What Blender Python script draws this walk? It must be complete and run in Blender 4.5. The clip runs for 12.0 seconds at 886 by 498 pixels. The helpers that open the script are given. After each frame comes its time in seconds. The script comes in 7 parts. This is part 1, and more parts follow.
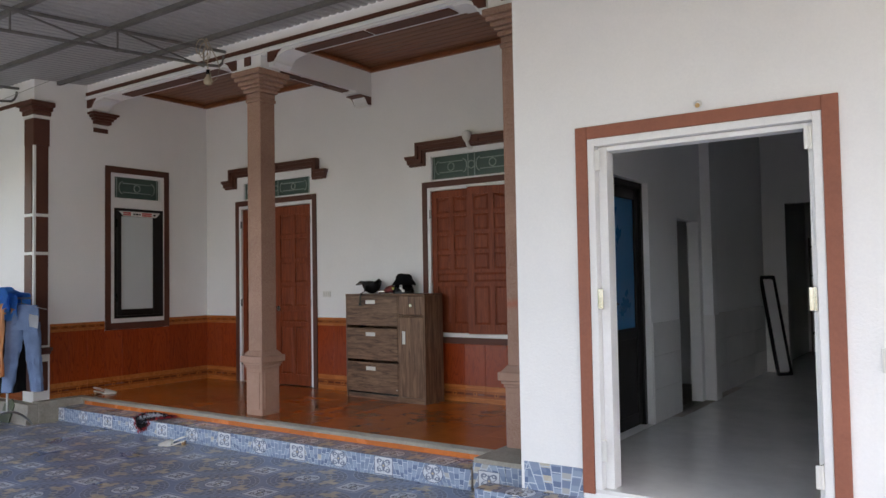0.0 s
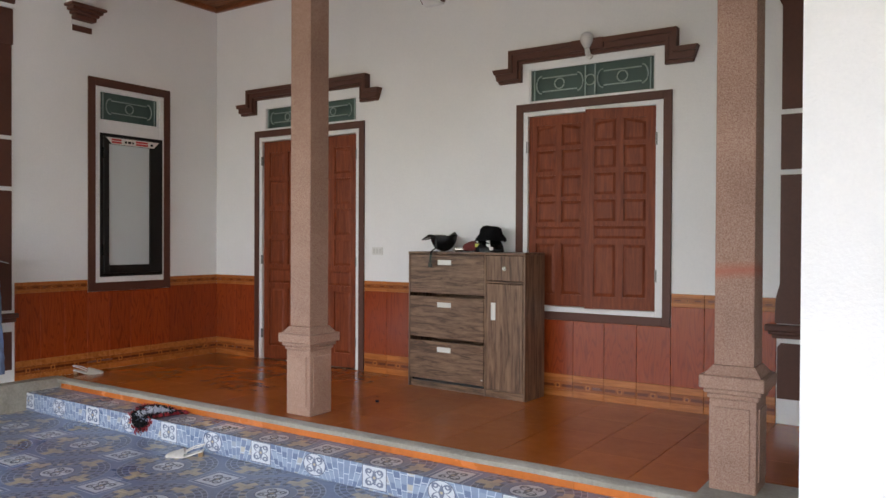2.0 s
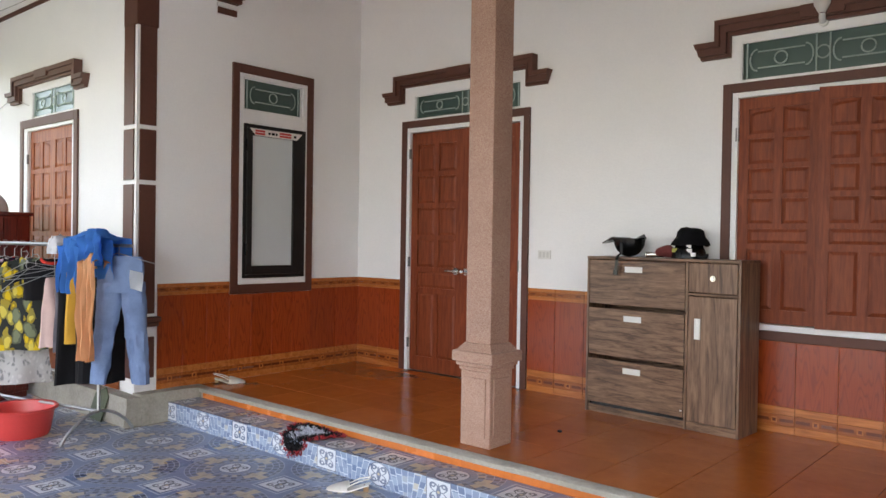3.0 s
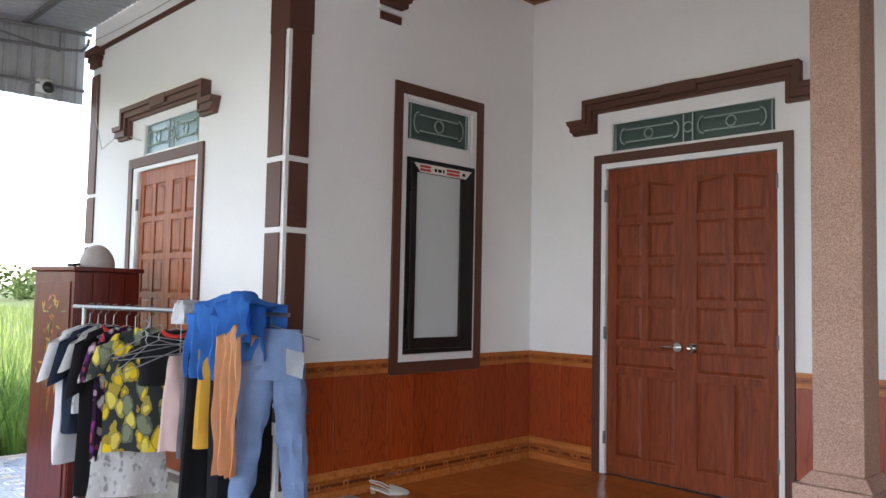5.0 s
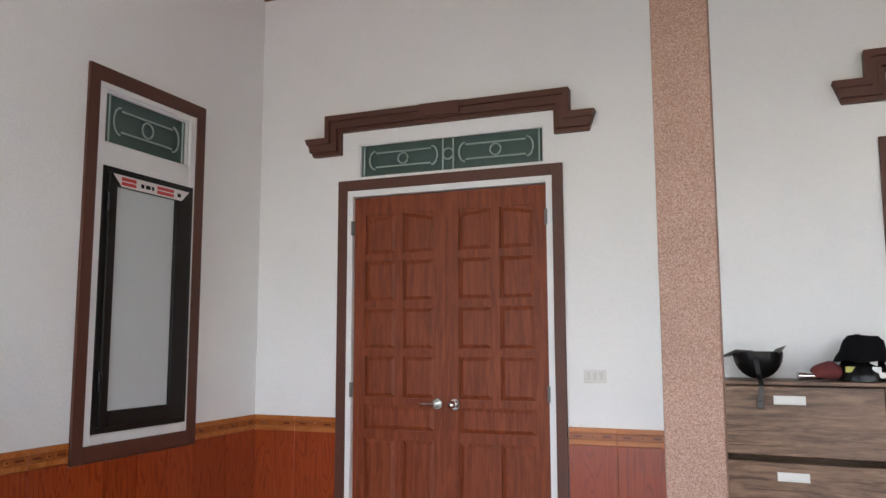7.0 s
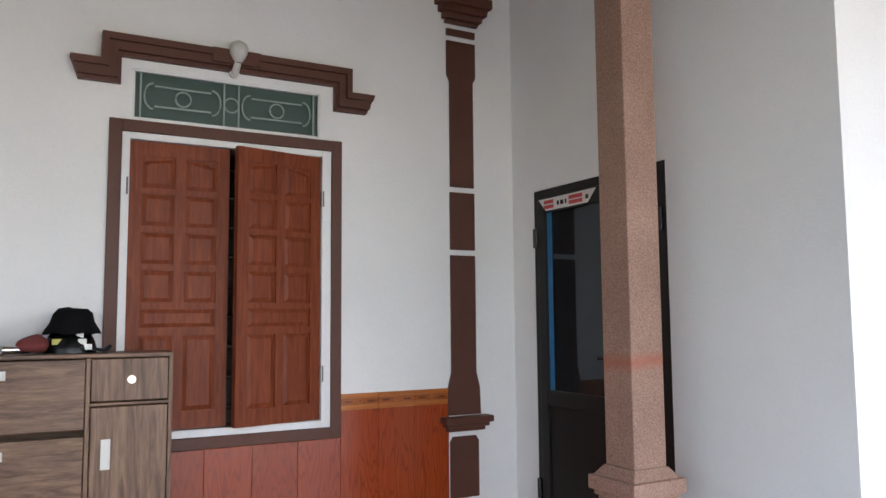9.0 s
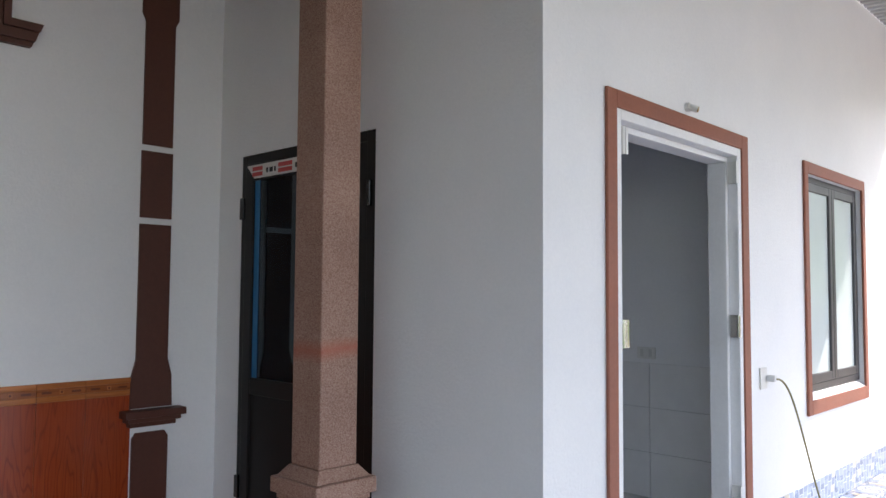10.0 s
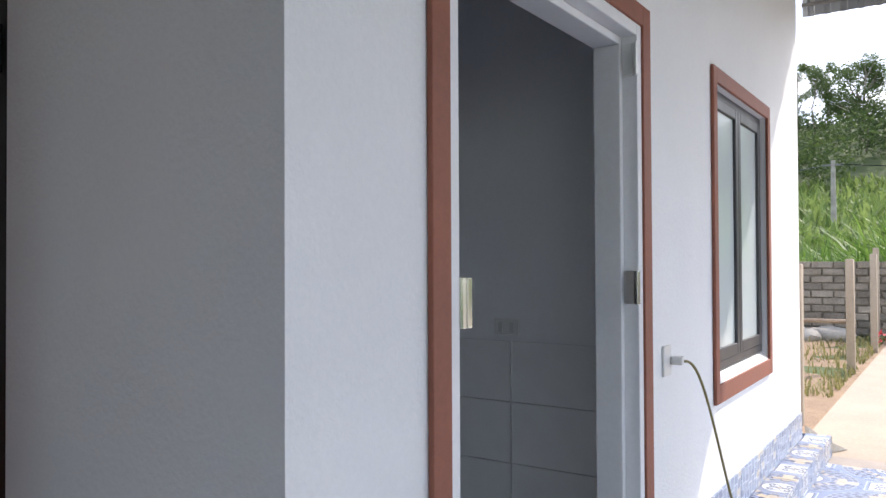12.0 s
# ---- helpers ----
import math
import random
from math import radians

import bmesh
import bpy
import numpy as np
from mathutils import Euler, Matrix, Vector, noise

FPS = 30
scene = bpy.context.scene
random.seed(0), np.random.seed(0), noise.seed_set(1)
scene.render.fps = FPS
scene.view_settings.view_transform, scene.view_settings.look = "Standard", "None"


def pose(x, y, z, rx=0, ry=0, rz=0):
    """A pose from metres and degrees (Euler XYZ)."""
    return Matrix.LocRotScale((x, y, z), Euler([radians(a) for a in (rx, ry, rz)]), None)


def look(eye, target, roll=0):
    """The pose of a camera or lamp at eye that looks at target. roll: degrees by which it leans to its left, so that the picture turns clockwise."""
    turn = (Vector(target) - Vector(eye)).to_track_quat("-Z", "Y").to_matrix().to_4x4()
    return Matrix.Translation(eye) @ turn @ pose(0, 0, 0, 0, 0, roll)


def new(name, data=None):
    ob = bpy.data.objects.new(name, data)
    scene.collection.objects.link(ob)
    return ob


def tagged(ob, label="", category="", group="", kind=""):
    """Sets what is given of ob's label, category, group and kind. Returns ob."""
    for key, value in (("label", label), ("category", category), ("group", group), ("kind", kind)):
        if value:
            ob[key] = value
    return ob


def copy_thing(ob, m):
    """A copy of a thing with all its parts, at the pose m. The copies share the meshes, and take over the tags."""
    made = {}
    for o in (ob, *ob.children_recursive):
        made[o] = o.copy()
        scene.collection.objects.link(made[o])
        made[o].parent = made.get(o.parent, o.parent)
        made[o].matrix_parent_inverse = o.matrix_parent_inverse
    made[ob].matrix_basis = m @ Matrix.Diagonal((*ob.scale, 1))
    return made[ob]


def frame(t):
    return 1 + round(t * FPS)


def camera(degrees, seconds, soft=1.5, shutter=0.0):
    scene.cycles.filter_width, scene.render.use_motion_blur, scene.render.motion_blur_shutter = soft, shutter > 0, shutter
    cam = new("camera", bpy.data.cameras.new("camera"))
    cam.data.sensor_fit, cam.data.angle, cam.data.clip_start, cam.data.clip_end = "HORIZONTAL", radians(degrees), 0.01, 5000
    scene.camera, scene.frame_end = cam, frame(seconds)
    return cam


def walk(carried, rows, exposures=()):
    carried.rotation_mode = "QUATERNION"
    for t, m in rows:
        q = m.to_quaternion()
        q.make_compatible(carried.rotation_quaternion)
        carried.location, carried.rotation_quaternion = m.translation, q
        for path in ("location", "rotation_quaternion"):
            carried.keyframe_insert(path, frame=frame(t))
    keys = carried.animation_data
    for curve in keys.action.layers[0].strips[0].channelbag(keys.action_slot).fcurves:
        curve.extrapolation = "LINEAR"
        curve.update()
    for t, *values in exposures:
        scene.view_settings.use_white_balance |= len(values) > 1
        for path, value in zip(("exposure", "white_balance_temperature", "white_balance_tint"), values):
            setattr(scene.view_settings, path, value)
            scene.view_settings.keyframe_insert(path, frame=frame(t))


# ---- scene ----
cam = camera(59.93, 12.0)
PATH = [
    (0.0, pose(0.009, 0.016, 1.452, 92.27, 0.99, 35.05)),
    (0.5, pose(-0.447, 0.329, 1.442, 91.99, 1.03, 34.14)),
    (1.0, pose(-0.944, 0.626, 1.418, 90.96, 1.35, 32.52)),
    (1.5, pose(-1.441, 0.903, 1.395, 90.11, 1.02, 32.49)),
    (2.0, pose(-1.949, 1.145, 1.404, 89.35, -0.28, 33.60)),
    (2.5, pose(-2.424, 1.345, 1.402, 89.42, -0.42, 37.03)),
    (3.0, pose(-2.897, 1.440, 1.420, 89.22, -0.91, 40.86)),
    (3.5, pose(-3.374, 1.541, 1.427, 89.15, -0.58, 43.50)),
    (5.5, pose(-5.054, 1.976, 1.481, 94.38, -1.56, 45.07)),
    (6.0, pose(-5.385, 2.129, 1.507, 95.19, -1.41, 41.74)),
    (6.5, pose(-5.537, 2.322, 1.510, 96.32, -0.55, 32.28)),
    (8.5, pose(-5.384, 2.472, 1.477, 96.58, 0.52, -14.65)),
    (9.0, pose(-5.247, 2.456, 1.462, 95.09, 0.47, -28.53)),
    (9.5, pose(-5.030, 2.512, 1.462, 94.07, -0.04, -39.29)),
    (10.0, pose(-4.764, 2.609, 1.490, 93.24, -0.40, -46.27)),
    (10.5, pose(-4.482, 2.776, 1.467, 91.50, -0.44, -53.91)),
    (11.0, pose(-4.128, 2.931, 1.425, 91.17, -0.32, -56.56)),
    (11.5, pose(-3.751, 3.097, 1.442, 91.04, -0.08, -56.60)),
    (12.0, pose(-3.390, 3.342, 1.419, 90.90, 0.27, -55.96)),
]
EXPO, SKY, SUN = 2.2, 0.15, 2.0
STOPS = [(0.0, -0.36, 7300), (1.0, 0.02, 7400), (2.0, 0.15, 7600), (2.6, 0.42, 7600), (3.5, 0.45, 7400), (5.5, 0.22, 7000), (6.5, 0.45, 7100), (8.5, 0.6, 7100), (9.5, 0.1, 6900), (10.5, -0.65, 6750), (12.0, -0.82, 6700)]
walk(cam, PATH, [(t, EXPO + s, k, 16) for t, s, k in STOPS])

# ---- world and sun ----
SUN_DIR = Vector((1.0, -0.42, 1.03)).normalized()  # towards the sun
elev = math.asin(SUN_DIR.z)
world = bpy.data.worlds.new("world")
scene.world = world
world.use_nodes = True
wn = world.node_tree
wn.nodes.clear()
wo = wn.nodes.new("ShaderNodeOutputWorld")
wb = wn.nodes.new("ShaderNodeBackground")
sky = wn.nodes.new("ShaderNodeTexSky")
sky.sky_type, sky.sun_disc = "NISHITA", False
sky.sun_elevation, sky.sun_rotation = elev, math.atan2(SUN_DIR.x, SUN_DIR.y)
sky.dust_density = 1.5
wc = wn.nodes.new("ShaderNodeTexCoord")
wmap = wn.nodes.new("ShaderNodeMapping")
wmap.inputs["Scale"].default_value = (1.0, 1.0, 3.2)
wnz = wn.nodes.new("ShaderNodeTexNoise")
wnz.inputs["Scale"].default_value, wnz.inputs["Detail"].default_value = 3.2, 7
wr = wn.nodes.new("ShaderNodeValToRGB")
wr.color_ramp.elements[0].position, wr.color_ramp.elements[1].position = 0.46, 0.70
wm = wn.nodes.new("ShaderNodeMixRGB")
wm.inputs["Color2"].default_value = (8.5, 8.8, 9.2, 1)
wn.links.new(wc.outputs["Generated"], wmap.inputs["Vector"])
wn.links.new(wmap.outputs["Vector"], wnz.inputs["Vector"])
wn.links.new(wnz.outputs["Fac"], wr.inputs["Fac"])
wn.links.new(wr.outputs["Color"], wm.inputs["Fac"])
wn.links.new(sky.outputs["Color"], wm.inputs["Color1"])
wn.links.new(wm.outputs["Color"], wb.inputs["Color"])
wb.inputs["Strength"].default_value = SKY
wn.links.new(wb.outputs["Background"], wo.inputs["Surface"])
sun_data = bpy.data.lights.new("sun", "SUN")
sun_data.energy, sun_data.angle, sun_data.color = SUN, radians(0.6), (1.0, 0.95, 0.88)
sun = new("sun", sun_data)
sun.matrix_world = look((20, -8, 20), Vector((20, -8, 20)) - SUN_DIR)


# ---- materials ----
def node(nt, kind, **inputs):
    n = nt.nodes.new(kind)
    for k, v in inputs.items():
        n.inputs[k.replace("_", " ")].default_value = v
    return n


def base_mat(name, rough=0.6, metal=0.0, spec=0.5):
    m = bpy.data.materials.new(name)
    m.use_nodes = True
    b = m.node_tree.nodes["Principled BSDF"]
    b.inputs["Roughness"].default_value = rough
    b.inputs["Metallic"].default_value = metal
    b.inputs["Specular IOR Level"].default_value = spec
    return m, m.node_tree, b


def coords(nt, scale=(1, 1, 1), kind="Object"):
    c = nt.nodes.new("ShaderNodeTexCoord")
    mp = nt.nodes.new("ShaderNodeMapping")
    mp.inputs["Scale"].default_value = scale
    if kind == "World":
        g = nt.nodes.new("ShaderNodeNewGeometry")
        nt.links.new(g.outputs["Position"], mp.inputs["Vector"])
    else:
        nt.links.new(c.outputs[kind], mp.inputs["Vector"])
    return mp.outputs["Vector"]


def ramp(nt, fac, stops):
    r = nt.nodes.new("ShaderNodeValToRGB")
    while len(r.color_ramp.elements) < len(stops):
        r.color_ramp.elements.new(0.5)
    for e, (p, c) in zip(r.color_ramp.elements, stops):
        e.position, e.color = p, (*c, 1)
    nt.links.new(fac, r.inputs["Fac"])
    return r.outputs["Color"]


def math_node(nt, op, a, b=None, clamp=False):
    n = nt.nodes.new("ShaderNodeMath")
    n.operation, n.use_clamp = op, clamp
    for i, v in enumerate((a, b)):
        if v is None:
            continue
        if isinstance(v, (int, float)):
            n.inputs[i].default_value = v
        else:
            nt.links.new(v, n.inputs[i])
    return n.outputs[0]


def mix(nt, fac, a, b, mode="MIX"):
    n = nt.nodes.new("ShaderNodeMixRGB")
    n.blend_type = mode
    for i, v in zip(("Fac", "Color1", "Color2"), (fac, a, b)):
        if isinstance(v, (int, float)):
            n.inputs[i].default_value = v
        elif isinstance(v, tuple):
            n.inputs[i].default_value = (*v, 1)
        else:
            nt.links.new(v, n.inputs[i])
    return n.outputs["Color"]


def bump(nt, b, height, strength=0.3, distance=0.01):
    n = nt.nodes.new("ShaderNodeBump")
    n.inputs["Strength"].default_value, n.inputs["Distance"].default_value = strength, distance
    nt.links.new(height, n.inputs["Height"])
    nt.links.new(n.outputs["Normal"], b.inputs["Normal"])


def grainy(name, c1, c2, scale=3.0, fine=60.0, rough=0.7, metal=0.0, relief=0.2, dist=0.004, spec=0.5, stretch=(1, 1, 1), kind="World", rough_var=0.12):
    """A surface with broad and fine colour variation, uneven gloss and fine relief."""
    m, nt, b = base_mat(name, rough, metal, spec)
    v = coords(nt, stretch, kind)
    n1 = node(nt, "ShaderNodeTexNoise", Scale=scale, Detail=5.0, Roughness=0.6)
    n2 = node(nt, "ShaderNodeTexNoise", Scale=fine, Detail=4.0, Roughness=0.65)
    for n in (n1, n2):
        nt.links.new(v, n.inputs["Vector"])
    f = math_node(nt, "ADD", math_node(nt, "MULTIPLY", n1.outputs["Fac"], 0.62), math_node(nt, "MULTIPLY", n2.outputs["Fac"], 0.38))
    nt.links.new(ramp(nt, f, [(0.32, c1), (0.68, c2)]), b.inputs["Base Color"])
    nt.links.new(math_node(nt, "ADD", math_node(nt, "MULTIPLY", n1.outputs["Fac"], 2 * rough_var), rough - rough_var, True), b.inputs["Roughness"])
    if relief:
        bump(nt, b, n2.outputs["Fac"], relief, dist)
    return m


def shade(c, k):
    return tuple(min(1.0, v * k) for v in c)


def paint(name, c, rough=0.5, vary=0.12, **kw):
    return grainy(name, shade(c, 1 - vary), shade(c, 1 + vary * 0.6), rough=rough, **kw)


def wood_mat(name, dark, mid, light, along="x", scale=1.0, rough=0.35, kind="World", knots=6.0, spec=0.5):
    m, nt, b = base_mat(name, rough, 0.0, spec)
    st = {"x": (0.55, 7, 7), "y": (7, 0.55, 7), "z": (7, 7, 0.55)}[along]
    v = coords(nt, tuple(s * scale for s in st), kind)
    info = nt.nodes.new("ShaderNodeObjectInfo")
    add = nt.nodes.new("ShaderNodeVectorMath")
    cmb = nt.nodes.new("ShaderNodeCombineXYZ")
    for i in range(3):
        nt.links.new(math_node(nt, "MULTIPLY", info.outputs["Random"], 37.0), cmb.inputs[i])
    nt.links.new(v, add.inputs[0])
    nt.links.new(cmb.outputs[0], add.inputs[1])
    n1 = node(nt, "ShaderNodeTexNoise", Scale=knots, Detail=7.0, Roughness=0.62, Distortion=0.9)
    n2 = node(nt, "ShaderNodeTexNoise", Scale=knots * 7, Detail=3.0)
    for n in (n1, n2):
        nt.links.new(add.outputs[0], n.inputs["Vector"])
    f = math_node(nt, "ADD", math_node(nt, "MULTIPLY", n1.outputs["Fac"], 0.8), math_node(nt, "MULTIPLY", n2.outputs["Fac"], 0.2))
    nt.links.new(ramp(nt, f, [(0.39, dark), (0.5, mid), (0.61, light)]), b.inputs["Base Color"])
    bump(nt, b, f, 0.12, 0.002)
    return m


def figured_mat(name, dark, mid, light):
    """Printed wood tile: straight grain with nested flame figures, a fresh cut on every tile."""
    m, nt, b = base_mat(name, 0.2)
    v = coords(nt, (1, 1, 1), "Object")
    info = nt.nodes.new("ShaderNodeObjectInfo")
    sep = nt.nodes.new("ShaderNodeSeparateXYZ")
    nt.links.new(v, sep.inputs[0])
    off = math_node(nt, "MULTIPLY", info.outputs["Random"], 23.0)
    cmb = nt.nodes.new("ShaderNodeCombineXYZ")
    nt.links.new(math_node(nt, "ADD", math_node(nt, "MULTIPLY", sep.outputs["X"], 9.0), off), cmb.inputs[0])
    nt.links.new(math_node(nt, "MULTIPLY", sep.outputs["Y"], 1.1), cmb.inputs[1])
    nt.links.new(off, cmb.inputs[2])
    n1 = node(nt, "ShaderNodeTexNoise", Scale=1.0, Detail=2.0, Roughness=0.5)
    nt.links.new(cmb.outputs[0], n1.inputs["Vector"])
    wav = math_node(nt, "FRACT", math_node(nt, "MULTIPLY", n1.outputs["Fac"], 15.0))
    line = math_node(nt, "SUBTRACT", 1.0, math_node(nt, "MULTIPLY", math_node(nt, "ABSOLUTE", math_node(nt, "SUBTRACT", wav, 0.5)), 5.0), True)
    mp = coords(nt, (160, 5, 5), "Object")
    n2 = node(nt, "ShaderNodeTexNoise", Scale=1.0, Detail=3.0)
    nt.links.new(mp, n2.inputs["Vector"])
    c = ramp(nt, n2.outputs["Fac"], [(0.35, mid), (0.65, light)])
    c = mix(nt, math_node(nt, "MULTIPLY", line, math_node(nt, "MULTIPLY", n2.outputs["Fac"], 1.1)), c, dark)
    nt.links.new(c, b.inputs["Base Color"])
    k = ramp(nt, info.outputs["Random"], [(0.0, (0.86, 0.84, 0.82)), (1.0, (1.0, 1.0, 1.0))])
    nt.links.new(mix(nt, 1.0, c, k, "MULTIPLY"), b.inputs["Base Color"])
    return m


WHITE = grainy("white_stucco", (0.80, 0.812, 0.825), (0.88, 0.885, 0.89), scale=1.1, fine=75, rough=0.82, relief=0.5, dist=0.005, spec=0.25)
GREYW = grainy("white_interior_plaster", (0.78, 0.79, 0.81), (0.86, 0.865, 0.88), scale=1.3, fine=50, rough=0.8, relief=0.3, dist=0.003, spec=0.25)
WTRIM = paint("white_gloss_trim", (0.80, 0.81, 0.82), 0.5, 0.08, relief=0.1)
BROWN = paint("dark_brown_trim_paint", (0.10, 0.032, 0.020), 0.55, 0.22, fine=40, relief=0.25)
BROWN2 = paint("weathered_brown_trim_paint", (0.13, 0.06, 0.045), 0.6, 0.2, fine=40, relief=0.25)
TERRA = paint("terracotta_trim_paint", (0.30, 0.105, 0.065), 0.65, 0.18, fine=50, relief=0.3)
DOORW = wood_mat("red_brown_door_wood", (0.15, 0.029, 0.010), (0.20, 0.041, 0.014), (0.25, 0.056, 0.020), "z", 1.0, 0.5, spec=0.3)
# lighter copy of the door wood: sunlight on the wing door put into the colour
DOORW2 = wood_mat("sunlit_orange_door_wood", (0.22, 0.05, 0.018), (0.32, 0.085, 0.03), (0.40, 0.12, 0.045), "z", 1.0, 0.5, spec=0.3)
CEILW = wood_mat("orange_brown_ceiling_wood", (0.13, 0.04, 0.014), (0.21, 0.07, 0.024), (0.28, 0.10, 0.04), "x", 1.0, 0.4)
WALNUT = wood_mat("walnut_laminate_horizontal", (0.070, 0.034, 0.020), (0.170, 0.092, 0.055), (0.255, 0.150, 0.094), "x", 1.3, 0.42, knots=4.0)
WALNUTV = wood_mat("walnut_laminate_vertical", (0.070, 0.034, 0.020), (0.170, 0.092, 0.055), (0.255, 0.150, 0.094), "z", 1.3, 0.42, knots=3.0)
WTILE = figured_mat("wood_print_wall_tile", (0.16, 0.020, 0.006), (0.31, 0.044, 0.010), (0.37, 0.060, 0.014))
JOINT = paint("orange_tile_joint", (0.44, 0.17, 0.06), 0.7, 0.2)
STRIP = wood_mat("light_wood_print_strip_tile", (0.36, 0.105, 0.024), (0.46, 0.145, 0.034), (0.54, 0.18, 0.05), "x", 1.0, 0.2, knots=4.0)
STRIPD = paint("dark_strip_ornament", (0.15, 0.035, 0.012), 0.25, 0.2)
FLOORO = grainy("orange_brown_floor_tile", (0.37, 0.088, 0.014), (0.50, 0.135, 0.024), scale=2.2, fine=14, rough=0.2, relief=0.05, dist=0.002, rough_var=0.03)
GROUT = paint("dusty_tile_grout", (0.34, 0.30, 0.26), 0.9, 0.25, fine=80)
EDGEO = paint("orange_edge_tile", (0.62, 0.17, 0.035), 0.25, 0.2, fine=30, relief=0.1)
CONCR = grainy("rough_grey_concrete", (0.24, 0.225, 0.19), (0.45, 0.42, 0.37), scale=2.6, fine=45, rough=0.9, relief=0.7, dist=0.012)
PATHC = grainy("pale_sandy_concrete", (0.31, 0.255, 0.19), (0.43, 0.365, 0.285), scale=0.9, fine=30, rough=0.9, relief=0.3, dist=0.006)
DIRT = grainy("dry_dirt", (0.20, 0.13, 0.08), (0.38, 0.27, 0.17), scale=1.6, fine=22, rough=0.95, relief=0.9, dist=0.03)
SOIL = grainy("field_soil", (0.035, 0.06, 0.014), (0.08, 0.11, 0.03), scale=0.15, fine=3, rough=0.95, relief=0.6, dist=0.05)
BLOCK = grainy("weathered_cement_block", (0.17, 0.145, 0.115), (0.42, 0.37, 0.30), scale=2.6, fine=30, rough=0.95, relief=0.8, dist=0.01)
def vary_by_piece(m, lo, hi):
    nt = m.node_tree
    b = nt.nodes["Principled BSDF"]
    src = b.inputs["Base Color"].links[0].from_socket
    info = nt.nodes.new("ShaderNodeObjectInfo")
    k = ramp(nt, info.outputs["Random"], [(0.0, (lo, lo, lo)), (1.0, (hi, hi, hi))])
    nt.links.new(mix(nt, 1.0, src, k, "MULTIPLY"), b.inputs["Base Color"])


vary_by_piece(BLOCK, 0.55, 1.15)
vary_by_piece(FLOORO, 0.9, 1.06)
vary_by_piece(EDGEO, 0.85, 1.05)
MORTAR = grainy("dark_mortar", (0.16, 0.14, 0.11), (0.30, 0.27, 0.22), scale=4, fine=50, rough=0.95)
BLACKF = paint("black_aluminium_frame", (0.012, 0.011, 0.011), 0.42, 0.2, relief=0.05, spec=0.25)
DARKF = paint("dark_grey_aluminium_frame", (0.045, 0.045, 0.05), 0.4, 0.15, relief=0.05)
STEEL = grainy("galvanised_steel", (0.30, 0.31, 0.31), (0.46, 0.47, 0.47), scale=5, fine=60, rough=0.42, metal=0.85, relief=0.05)
RUSTY = grainy("dull_grey_steel_tube", (0.12, 0.12, 0.118), (0.24, 0.235, 0.225), scale=4, fine=40, rough=0.55, metal=0.4, relief=0.1)
CHROME = grainy("brushed_chrome", (0.60, 0.59, 0.57), (0.75, 0.74, 0.72), rough=0.2, metal=1.0, relief=0.0)
WPLAST = paint("white_plastic", (0.74, 0.74, 0.72), 0.35, 0.05, relief=0.0)
BPLAST = paint("glossy_black_plastic", (0.012, 0.012, 0.013), 0.22, 0.2, relief=0.0)
MARBLE = grainy("polished_pale_marble_tile", (0.64, 0.64, 0.64), (0.84, 0.84, 0.83), scale=1.4, fine=5, rough=0.035, relief=0.0, rough_var=0.02)
DADO = grainy("glazed_white_dado_tile", (0.76, 0.76, 0.77), (0.84, 0.84, 0.84), scale=1.0, fine=8, rough=0.2, relief=0.02)


def granite_mat():
    m, nt, b = base_mat("pink_granite", 0.75)
    v = coords(nt, (1, 1, 1), "World")
    vo = node(nt, "ShaderNodeTexVoronoi", Scale=330.0)
    n1 = node(nt, "ShaderNodeTexNoise", Scale=2.5, Detail=5.0)
    n2 = node(nt, "ShaderNodeTexNoise", Scale=120.0, Detail=3.0)
    for n in (vo, n1, n2):
        nt.links.new(v, n.inputs["Vector"])
    c = ramp(nt, vo.outputs["Color"], [(0.1, (0.25, 0.13, 0.09)), (0.5, (0.40, 0.235, 0.175)), (0.9, (0.52, 0.36, 0.29))])
    c = mix(nt, 0.5, c, ramp(nt, n1.outputs["Fac"], [(0.3, (0.55, 0.5, 0.48)), (0.7, (1, 1, 1))]), "MULTIPLY")
    # a rusty stain ring round the shaft
    sep = nt.nodes.new("ShaderNodeSeparateXYZ")
    nt.links.new(v, sep.inputs[0])
    wob = math_node(nt, "ADD", sep.outputs["Z"], math_node(nt, "MULTIPLY", n1.outputs["Fac"], 0.10))
    d = math_node(nt, "ABSOLUTE", math_node(nt, "SUBTRACT", wob, 1.31))
    st = math_node(nt, "SUBTRACT", 1.0, math_node(nt, "MULTIPLY", d, 22.0), True)
    right = math_node(nt, "GREATER_THAN", sep.outputs["X"], -4.0)
    c = mix(nt, math_node(nt, "MULTIPLY", math_node(nt, "MULTIPLY", st, 0.7), right), c, (0.40, 0.10, 0.055))
    nt.links.new(c, b.inputs["Base Color"])
    bump(nt, b, n2.outputs["Fac"], 0.5, 0.004)
    return m


GRANITE = granite_mat()


def glass_mat(name, colour, rough, trans=1.0):
    m, nt, b = base_mat(name, rough)
    b.inputs["Base Color"].default_value = (*colour, 1)
    b.inputs["Transmission Weight"].default_value = trans
    return m


GLASSG = glass_mat("dark_green_patterned_glass", (0.06, 0.12, 0.105), 0.3, 0.35)
GLASSB = glass_mat("dark_blue_tinted_glass", (0.015, 0.05, 0.075), 0.03, 0.85)
BLUEF = paint("blue_protective_film", (0.02, 0.17, 0.38), 0.3, 0.1, relief=0.0)
FROST = paint("frosted_white_glass", (0.58, 0.64, 0.66), 0.22, 0.03, relief=0.0)
FROSTL = paint("frosted_milky_glass", (0.62, 0.70, 0.70), 0.16, 0.03, relief=0.0)

